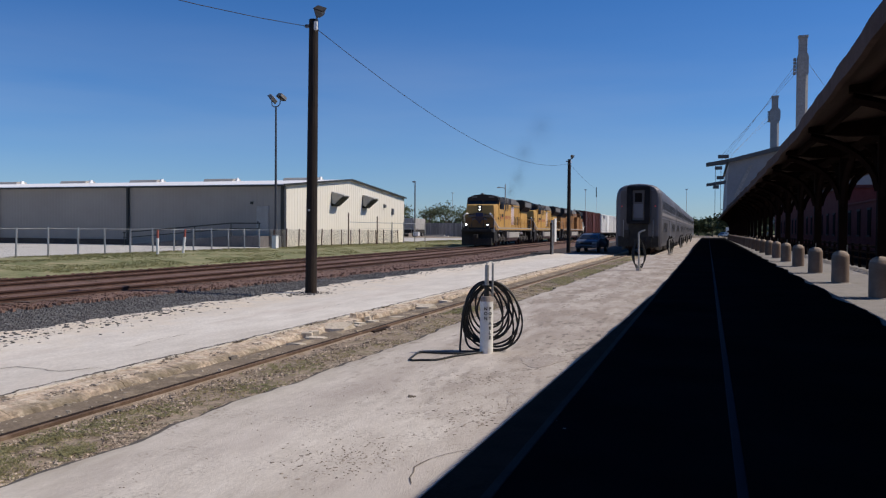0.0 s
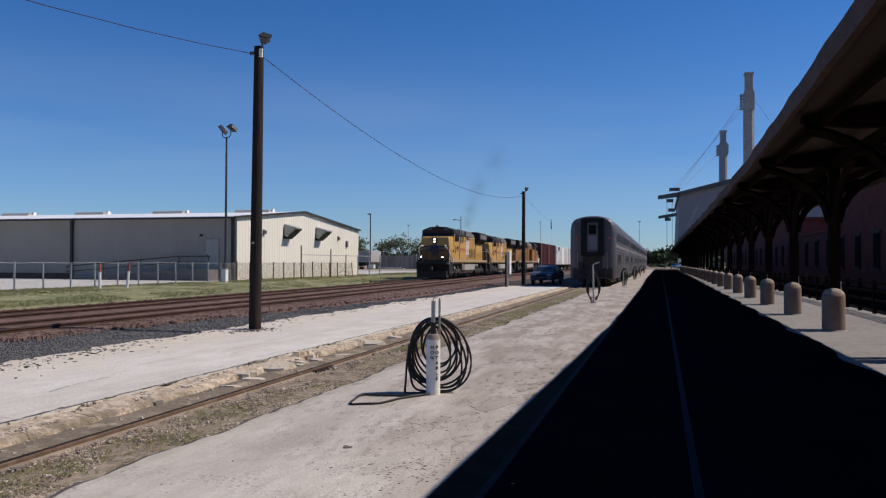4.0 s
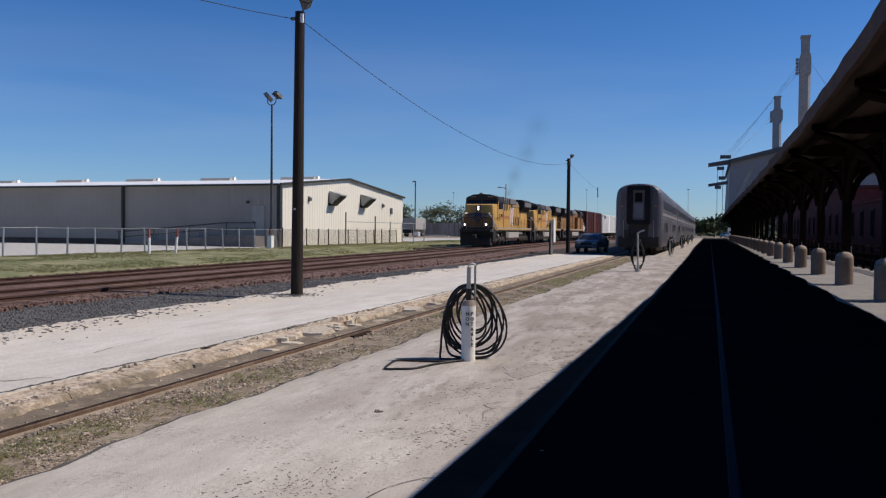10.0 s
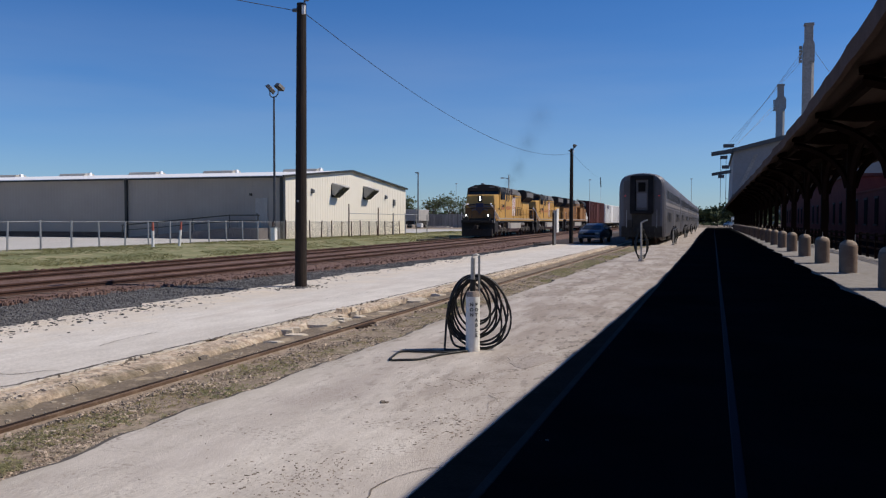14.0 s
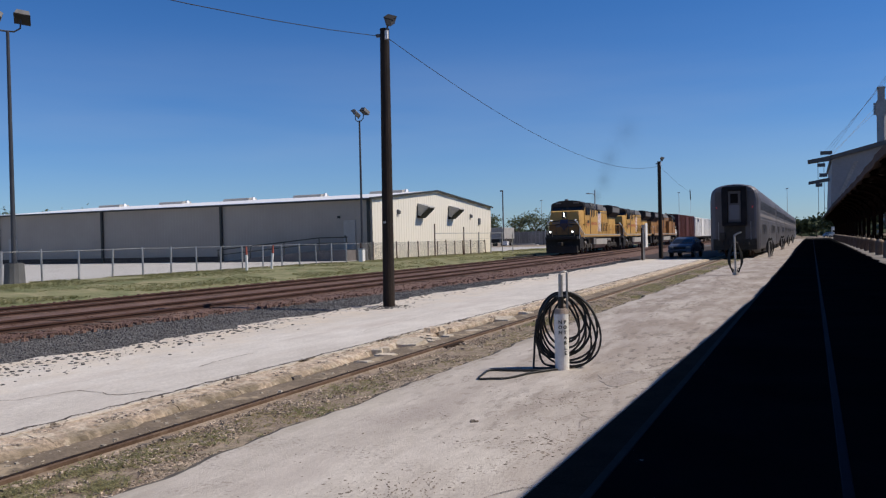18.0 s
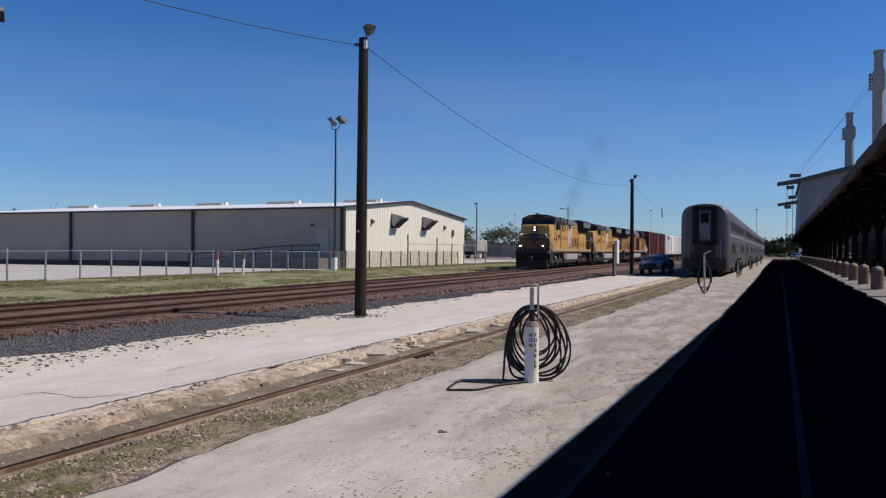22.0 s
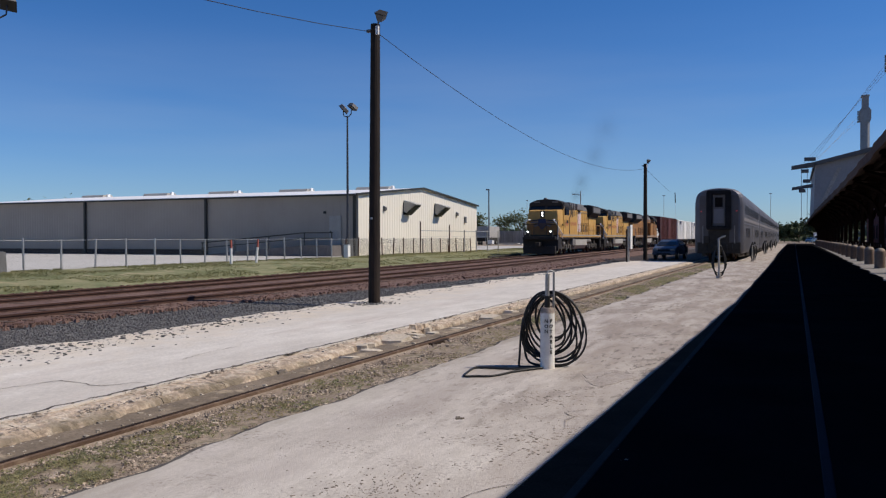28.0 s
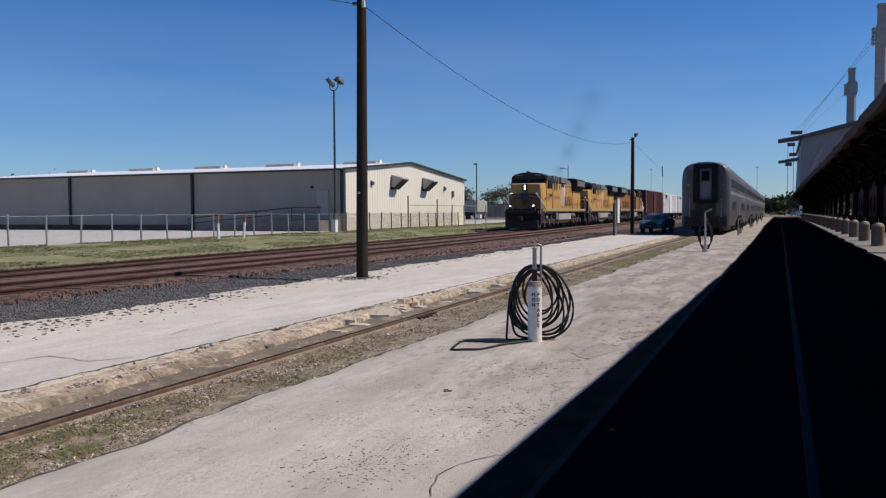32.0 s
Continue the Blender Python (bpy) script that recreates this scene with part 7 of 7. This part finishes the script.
prism(bm, [(-1.9 + (0.26 + 0.05 * math.sin(3 * a) + 0.03 * math.sin(7 * a)) * math.cos(a), 8.9 + (0.5 + 0.08 * math.sin(4 * a + 1)) * math.sin(a)) for a in [math.tau * k / 24 for k in range(24)]], 0.0, 0.004, "z")
solid("slab_patch", bm, "patch", "darker repair patch in the concrete slab", "patch")
scatter("slab_grit", "fine dark grit lying on the near slab", "grit", 330, lambda g: clumped(g, -3.6, -1.5, 3, 26, 0.003, 0.9, 0.15), lambda g: g.uniform(0.002, 0.0055) if g.random() < 0.98 else g.uniform(0.006, 0.013), island("crack", 1.0, 2.4), 7, 0.5)
scatter("grit_patch", "patch of dark crumbs on the near slab", "grit", 240, lambda g: (g.gauss(-2.3, 0.2), g.gauss(4.2, 0.32), 0.003), lambda g: g.uniform(0.002, 0.006), island("crack", 1.0, 2.2), 8, 0.5)
for x, y, r, m, label in ((-2.66, 6.28, 0.03, "crack", "dark crumpled scrap lying on the slab"), (-5.85, 8.12, 0.09, "crack", "dark lump of broken asphalt by the rail"), (-6.15, 12.5, 0.1, "crack", "dark lump of broken asphalt by the rail")):
    verts, faces = [], []
    rg = random.Random(int(-x * 100))
    for k in range(4):
        pebble(verts, faces, (x + rg.uniform(-r, r) * 0.8, y + rg.uniform(-r, r) * 0.8, (0.0 if x > -3 else -0.09) + r * 0.25), r * 0.7, rg, 0.5)
    me = bpy.data.meshes.new("rubble_lump")
    me.from_pydata(verts, [], faces)
    me.materials.append(M[m])
    tagged(new("rubble_lump", me), label, "rubble")

kb = thing("broken_kerb", "crumbling yellowish concrete kerb along the siding rail", "kerb", kind="structure")
KERB = ((0, 0.012), (0.1, 0.003), (0.22, 0.0), (0.34, 0.0), (0.46, 0.0), (0.58, 0.001), (0.7, 0.003), (0.8, 0.007), (0.89, 0.014), (0.96, 0.032), (1.02, 0.07), (1.06, 0.2))
rg = random.Random(11)
y = -2.0
while y < 150:
    L = rg.uniform(0.9, 2.2) if y < 60 else rg.uniform(3, 6)
    bm = B()
    n = int(L * (36 if y < 18 else 12))
    rows = []
    for i in range(n + 1):
        yy = y + L * i / n
        ruin = max(0.0, 1 - abs(yy - 11.6) / 2.6)
        w = 0.56 - 0.18 * min(1, max(0, (yy - 7) / 6)) + wander(120, yy, 0.1) + 0.07 * noise.noise(Vector((5, yy * 4, 1))) + 0.05 * noise.noise(Vector((8, yy * 11, 1))) - 0.08 * ruin
        zt = -0.014 + wander(130, yy, 0.006) - 0.02 * ruin
        rows.append([bm.verts.new((-6.42 + w * f + 0.03 * noise.noise(Vector((f * 4, yy * 6, 2))), yy, zt - dz + 0.003 * noise.noise(Vector((f * 5, yy * 4, 7))) + 0.022 * min(0.0, noise.noise(Vector((f * 8, yy * 13, 3))) + 0.05) + 0.03 * min(0.0, noise.noise(Vector((f * 3, yy * 3.5, 9))) + 0.25) + rg.uniform(-0.004, 0.004))) for f, dz in KERB])
    for p, q in zip(rows, rows[1:]):
        for i in range(len(KERB) - 1):
            bm.faces.new((p[i], p[i + 1], q[i + 1], q[i]))
    for i in (0, n):
        inner = bm.verts.new((-6.42, rows[i][0].co.y, -0.22))
        f = rows[i] + [inner]
        bm.faces.new(f if i else f[::-1])
    bmesh.ops.recalc_face_normals(bm, faces=bm.faces)
    part("kerb_block", bm, "kerb", kb)
    y += L + rg.uniform(0.0, 0.012)
# loose broken slabs and lumps on the kerb
CHUNKS = [(-5.93, 11.5, 0.27, 0.17, 12), (-5.9, 12.25, 0.2, 0.1, -20), (-5.72, 9.6, 0.17, 0.08, 10), (-5.75, 10.35, 0.2, 0.08, 5), (-5.8, 15.6, 0.25, 0.13, 5), (-5.85, 17.2, 0.2, 0.12, -15), (-5.7, 13.6, 0.16, 0.1, 25)]
CHUNKS += [(rg.uniform(-6.1, -5.65), rg.uniform(9.2, 16), rg.uniform(0.05, 0.16), rg.uniform(0.04, 0.1), rg.uniform(-40, 40)) for k in range(7)]
for x, y, sx, sy, rz in CHUNKS:
    bm = B()
    rim = [(-sx, -sy * 0.7), (-sx * 0.3, -sy), (sx * 0.6, -sy * 1.1), (sx, sy * 0.3), (sx * 0.4, sy), (-sx * 0.8, sy * 0.8)]
    rim = [(u * rg.uniform(0.8, 1.15), v * rg.uniform(0.8, 1.15)) for u, v in rim]
    low = [bm.verts.new((u, v, -0.05)) for u, v in rim]
    top = [bm.verts.new((u * 0.86, v * 0.8, 0.025 + rg.uniform(-0.006, 0.006))) for u, v in rim]
    bm.faces.new(low[::-1])
    bm.faces.new(top)
    for i in range(6):
        bm.faces.new((low[i], low[(i + 1) % 6], top[(i + 1) % 6], top[i]))
    bmesh.ops.recalc_face_normals(bm, faces=bm.faces)
    down = min(1.0, max(0.0, (x + 6.1) / 0.35))
    lean = 16 if sx > 0.22 else rg.uniform(-3, 6)
    solid("broken_slab", bm, "chunk", "tan broken concrete slab lying on the kerb", "rubble", kind="", at=pose(x, y, -0.045 - 0.045 * down + (0.03 if lean > 10 else 0)) @ Matrix.Rotation(radians(lean), 4, "X") @ Matrix.Rotation(radians(rz), 4, "Z"))
verts, faces = [], []
for k in range(5):
    pebble(verts, faces, (-6.18 + rg.uniform(-0.05, 0.05), 12.75 + k * 0.09, 0.01), 0.1, rg, 0.7)
me = bpy.data.meshes.new("kerb_lump")
me.from_pydata(verts, [], faces)
me.materials.append(M["kerb"])
tagged(new("kerb_lump", me), "heap of broken yellowish kerb concrete", "rubble")


def blades(name, label, count, place, h, material, seed):
    g = random.Random(seed)
    verts, faces = [], []
    for k in range(count):
        c = place(g)
        for j in range(g.randint(4, 8)):
            a, t = g.uniform(0, math.tau), g.uniform(0.3, 1.3)
            L = h * g.uniform(0.5, 1.3)
            x, y, z = c[0] + g.gauss(0, h * 0.35), c[1] + g.gauss(0, h * 0.35), c[2]
            w = L * 0.06 + 0.002
            ux, uy = math.cos(a) * w, math.sin(a) * w
            tx, ty = -math.sin(a) * L * t, math.cos(a) * L * t
            i = len(verts)
            verts += [(x - ux, y - uy, z), (x + ux, y + uy, z), (x + tx * 0.6 + ux * 0.6, y + ty * 0.6 + uy * 0.6, z + L * 0.45), (x + tx, y + ty, z + L * 0.55)]
            faces += [(i, i + 1, i + 2), (i, i + 2, i + 3)]
    me = bpy.data.meshes.new(name)
    me.from_pydata(verts, [], faces)
    me.materials.append(M[material])
    return tagged(new(name, me), label, "grass", kind="stuff")


blades("verge_grass", "short uneven grass on the verge", 20000, lambda g: (lambda p: (p[0] + veer(p[1]), p[1], 0.02 + 0.3 * min(1, max(0, (-21.2 - p[0]) / 5.5))))(clumped(g, -28.3, -21.3, 8, 95, 0, 0.3, -0.2)), 0.09, "blade", 21)
blades("siding_weeds", "dry green weeds in the siding gravel", 4200, lambda g: clumped(g, -5.05, -4.0, 2.5, 50, -0.06, 1.1, 0.05), 0.022, "dryblade", 22)
blades("siding_weeds_far", "low green growth along the siding farther on", 2600, lambda g: clumped(g, -5.0, -3.95, 12, 55, -0.06, 0.5, 0.0), 0.045, "weed", 23)
for k, (x, y, n, w) in enumerate(((-5.0, 4.12, 110, 0.12), (-4.48, 3.8, 90, 0.09), (-5.04, 3.55, 110, 0.12), (-4.88, 4.5, 80, 0.14), (-4.7, 3.3, 90, 0.12), (-4.75, 5.2, 60, 0.16), (-4.4, 6.4, 60, 0.2), (-4.7, 7.6, 70, 0.25))):
    blades("weed_clump", "low clump of green weeds in the gravel", n * 3 // 2, lambda g: (g.gauss(x, w), g.gauss(y, w * 1.1), -0.06), 0.036, "weed", 90 + k)
verts, faces = [], []
rg = random.Random(77)
for k in range(14):
    pebble(verts, faces, (-5.06 + rg.uniform(-0.05, 0.03), 4.72 + k * 0.03, -0.055), rg.uniform(0.02, 0.04), rg, 0.6)
me = bpy.data.meshes.new("asphalt_crumbs")
me.from_pydata(verts, [], faces)
me.materials.append(M["crack"])
tagged(new("asphalt_crumbs", me), "string of dark asphalt crumbs by the rail", "rubble")


def crack(name, pts, w, z, seed, label, tone="crack"):
    """A thin jagged crack laid on a slab."""
    g = random.Random(seed)
    line = []
    for (x0, y0), (x1, y1) in zip(pts, pts[1:]):
        n = max(2, int(math.hypot(x1 - x0, y1 - y0) / 0.12))
        for i in range(n):
            line.append((x0 + (x1 - x0) * i / n + g.gauss(0, 0.02), y0 + (y1 - y0) * i / n + g.gauss(0, 0.02)))
    bm = B()
    prev = None
    for (x0, y0), (x1, y1) in zip(line, line[1:]):
        d = Vector((x1 - x0, y1 - y0, 0))
        if d.length < 1e-4:
            continue
        nrm = Vector((-d.y, d.x, 0)).normalized() * w * g.uniform(0.4, 1.4)
        cur = [bm.verts.new((x0 + nrm.x, y0 + nrm.y, z)), bm.verts.new((x0 - nrm.x, y0 - nrm.y, z))]
        if prev:
            bm.faces.new((prev[0], prev[1], cur[1], cur[0]))
        prev = cur
    solid(name, bm, tone, label, "crack")


PC = "curved patch outline in the concrete slab"
CR = "jagged dark crack in the concrete slab"
crack("slab_crack_1", [(-9.2, 4.9), (-7.75, 5.64), (-7.6, 6.31), (-6.91, 6.23), (-6.62, 6.6), (-6.46, 6.9)], 0.008, 0.005, 1, CR)
crack("slab_crack_2", [(-7.44, 8.1), (-7.56, 9.15), (-7.5, 9.7)], 0.006, 0.005, 2, CR)
crack("slab_crack_10", [(-7.35, 12.2), (-7.5, 14.5), (-7.3, 17)], 0.004, 0.005, 10, CR)
crack("slab_crack_4", [(-1.72, 3.72), (-1.86, 4.1), (-1.72, 4.46), (-1.55, 4.66), (-1.4, 4.92)], 0.0045, 0.006, 4, CR)
crack("slab_crack_12", [(-1.42, 7.12), (-1.7, 7.08), (-1.86, 6.9), (-1.72, 6.72), (-1.45, 6.66)], 0.004, 0.006, 13, CR)
crack("slab_crack_13", [(-1.5, 9.6), (-1.85, 9.35), (-2.02, 8.9), (-1.9, 8.45)], 0.006, 0.006, 14, CR)
crack("slab_crack_14", [(-2.1, 5.55), (-1.95, 5.85), (-2.0, 6.15)], 0.002, 0.006, 15, CR)
crack("slab_crack_5", [(-1.5, 6.95), (-1.72, 6.85), (-1.8, 6.6), (-1.7, 6.35), (-1.5, 6.25)], 0.009, 0.005, 5, PC, "patch")
crack("slab_crack_11", [(-1.45, 9.4), (-1.75, 9.3), (-2.0, 9.0), (-1.9, 8.6), (-1.6, 8.4)], 0.012, 0.005, 11, PC, "patch")
crack("slab_crack_6", [(-3.8, 13), (-3.0, 13.4), (-2.2, 13.0), (-1.4, 13.8)], 0.009, 0.005, 6, CR)
crack("slab_crack_7", [(-3.6, 18), (-2.9, 17.6), (-2.1, 18.3), (-1.3, 18.1)], 0.012, 0.005, 7, CR)
crack("slab_crack_8", [(-3.7, 24), (-2.6, 24.5), (-1.4, 24.2)], 0.015, 0.005, 8, CR)
crack("slab_crack_9", [(-6.43, 2), (-6.43, 30), (-6.4, 56)], 0.02, 0.004, 9, "dark gap between the slab and its kerb", "lip")


# ---- exhaust haze over the first locomotive ----
def haze_material(alpha):
    """Thin grey haze that thins out from the middle of a puff to its rim."""
    m = bpy.data.materials.new("exhaust_haze")
    m.use_nodes = True
    nd, ln = m.node_tree.nodes, m.node_tree.links
    p = nd["Principled BSDF"]
    p.inputs["Base Color"].default_value = (0.03, 0.03, 0.035, 1)
    p.inputs["Roughness"].default_value = 1.0
    p.inputs["Specular IOR Level"].default_value = 0.0
    tc, mp, gr = nd.new("ShaderNodeTexCoord"), nd.new("ShaderNodeMapping"), nd.new("ShaderNodeTexGradient")
    gr.gradient_type = "QUADRATIC_SPHERE"
    mp.inputs["Scale"].default_value = (1, 0, 1)
    tn, rp2, mu = nd.new("ShaderNodeTexNoise"), nd.new("ShaderNodeMapRange"), nd.new("ShaderNodeMath")
    tn.inputs["Scale"].default_value, tn.inputs["Detail"].default_value = 1.3, 5
    rp2.inputs[1].default_value, rp2.inputs[2].default_value, rp2.inputs[3].default_value, rp2.inputs[4].default_value = 0.3, 0.7, alpha * 0.4, alpha
    mu.operation = "MULTIPLY"
    ln.new(tc.outputs["Object"], mp.inputs[0])
    ln.new(mp.outputs[0], gr.inputs[0])
    ln.new(tc.outputs["Object"], tn.inputs["Vector"])
    ln.new(tn.outputs["Fac"], rp2.inputs[0])
    ln.new(gr.outputs["Fac"], mu.inputs[0])
    ln.new(rp2.outputs[0], mu.inputs[1])
    ln.new(mu.outputs[0], p.inputs["Alpha"])
    return m


PUFFS = []
hz = thing("exhaust_plume", "faint dark diesel exhaust drifting up from the locomotive", "smoke")
for dx, dz, wide, tall, a, ph in ((0.5, 5.6, 0.9, 1.3, 0.17, 0), (1.0, 7.2, 1.3, 1.9, 0.17, 2), (1.8, 9.6, 1.8, 2.4, 0.14, 4), (3.0, 12.4, 2.4, 2.8, 0.1, 1)):
    bm = B()
    bmesh.ops.create_icosphere(bm, subdivisions=3, radius=1.0, matrix=Matrix.Diagonal((1, 0.35, 1, 1)))
    puff = part("puff", bm, "smoke", hz, smooth=True)
    puff.data.materials[0] = haze_material(a)
    puff.visible_shadow = False
    puff.scale = (wide, wide, tall)
    PUFFS.append((puff, dx, dz, ph))


# ---- what moves ----
RUN = [(0, 0), (8, 0.05), (11, 0.22), (14, 0.68), (17, 1.12), (20, 1.8), (23, 2.55), (26, 3.42), (29, 4.45), (32, 5.85)]


def run(t):
    for (a, p), (b, q) in zip(RUN, RUN[1:]):
        if t <= b:
            return p + (q - p) * (t - a) / (b - a)
    return RUN[-1][1]


def on_track(y, length, turned=False):
    """The pose of a unit whose front end is at y: its trucks ride on the far main track."""
    p = Vector((TRACK_FAR + veer(y + 4.6), y + 4.6))
    q = Vector((TRACK_FAR + veer(y + length - 4.6), y + length - 4.6))
    d = (q - p).normalized()
    o = q + d * 4.6 if turned else p - d * 4.6
    return pose(o.x, o.y, 0.15, 0, 0, math.degrees(math.atan2(-d.x, d.y)) + (180 if turned else 0))


def motions():
    for unit, y0, length in TRAIN:
        turned = unit == rear
        walk(unit, [(t, on_track(y0 - s, length, turned)) for t, s in RUN])
        for ax in unit.children:
            if ax.name.startswith("wheelset"):
                y, z = ax.location.y, ax.location.z
                walk(ax, [(t, pose(0, y, z, math.degrees(run(t) / z) * (-1 if turned else 1))) for t in range(0, 33)])
    y0 = TRAIN[0][1] + 13.0
    for puff, dx, dz, ph in PUFFS:
        walk(puff, [(t, pose(TRACK_FAR + veer(y0 - run(t)) + dx + 0.2 * math.sin(ph + t * 0.35), y0 - run(t) + dx, dz + 0.15 * math.sin(ph * 2 + t * 0.5))) for t in range(0, 33, 2)])


motions()
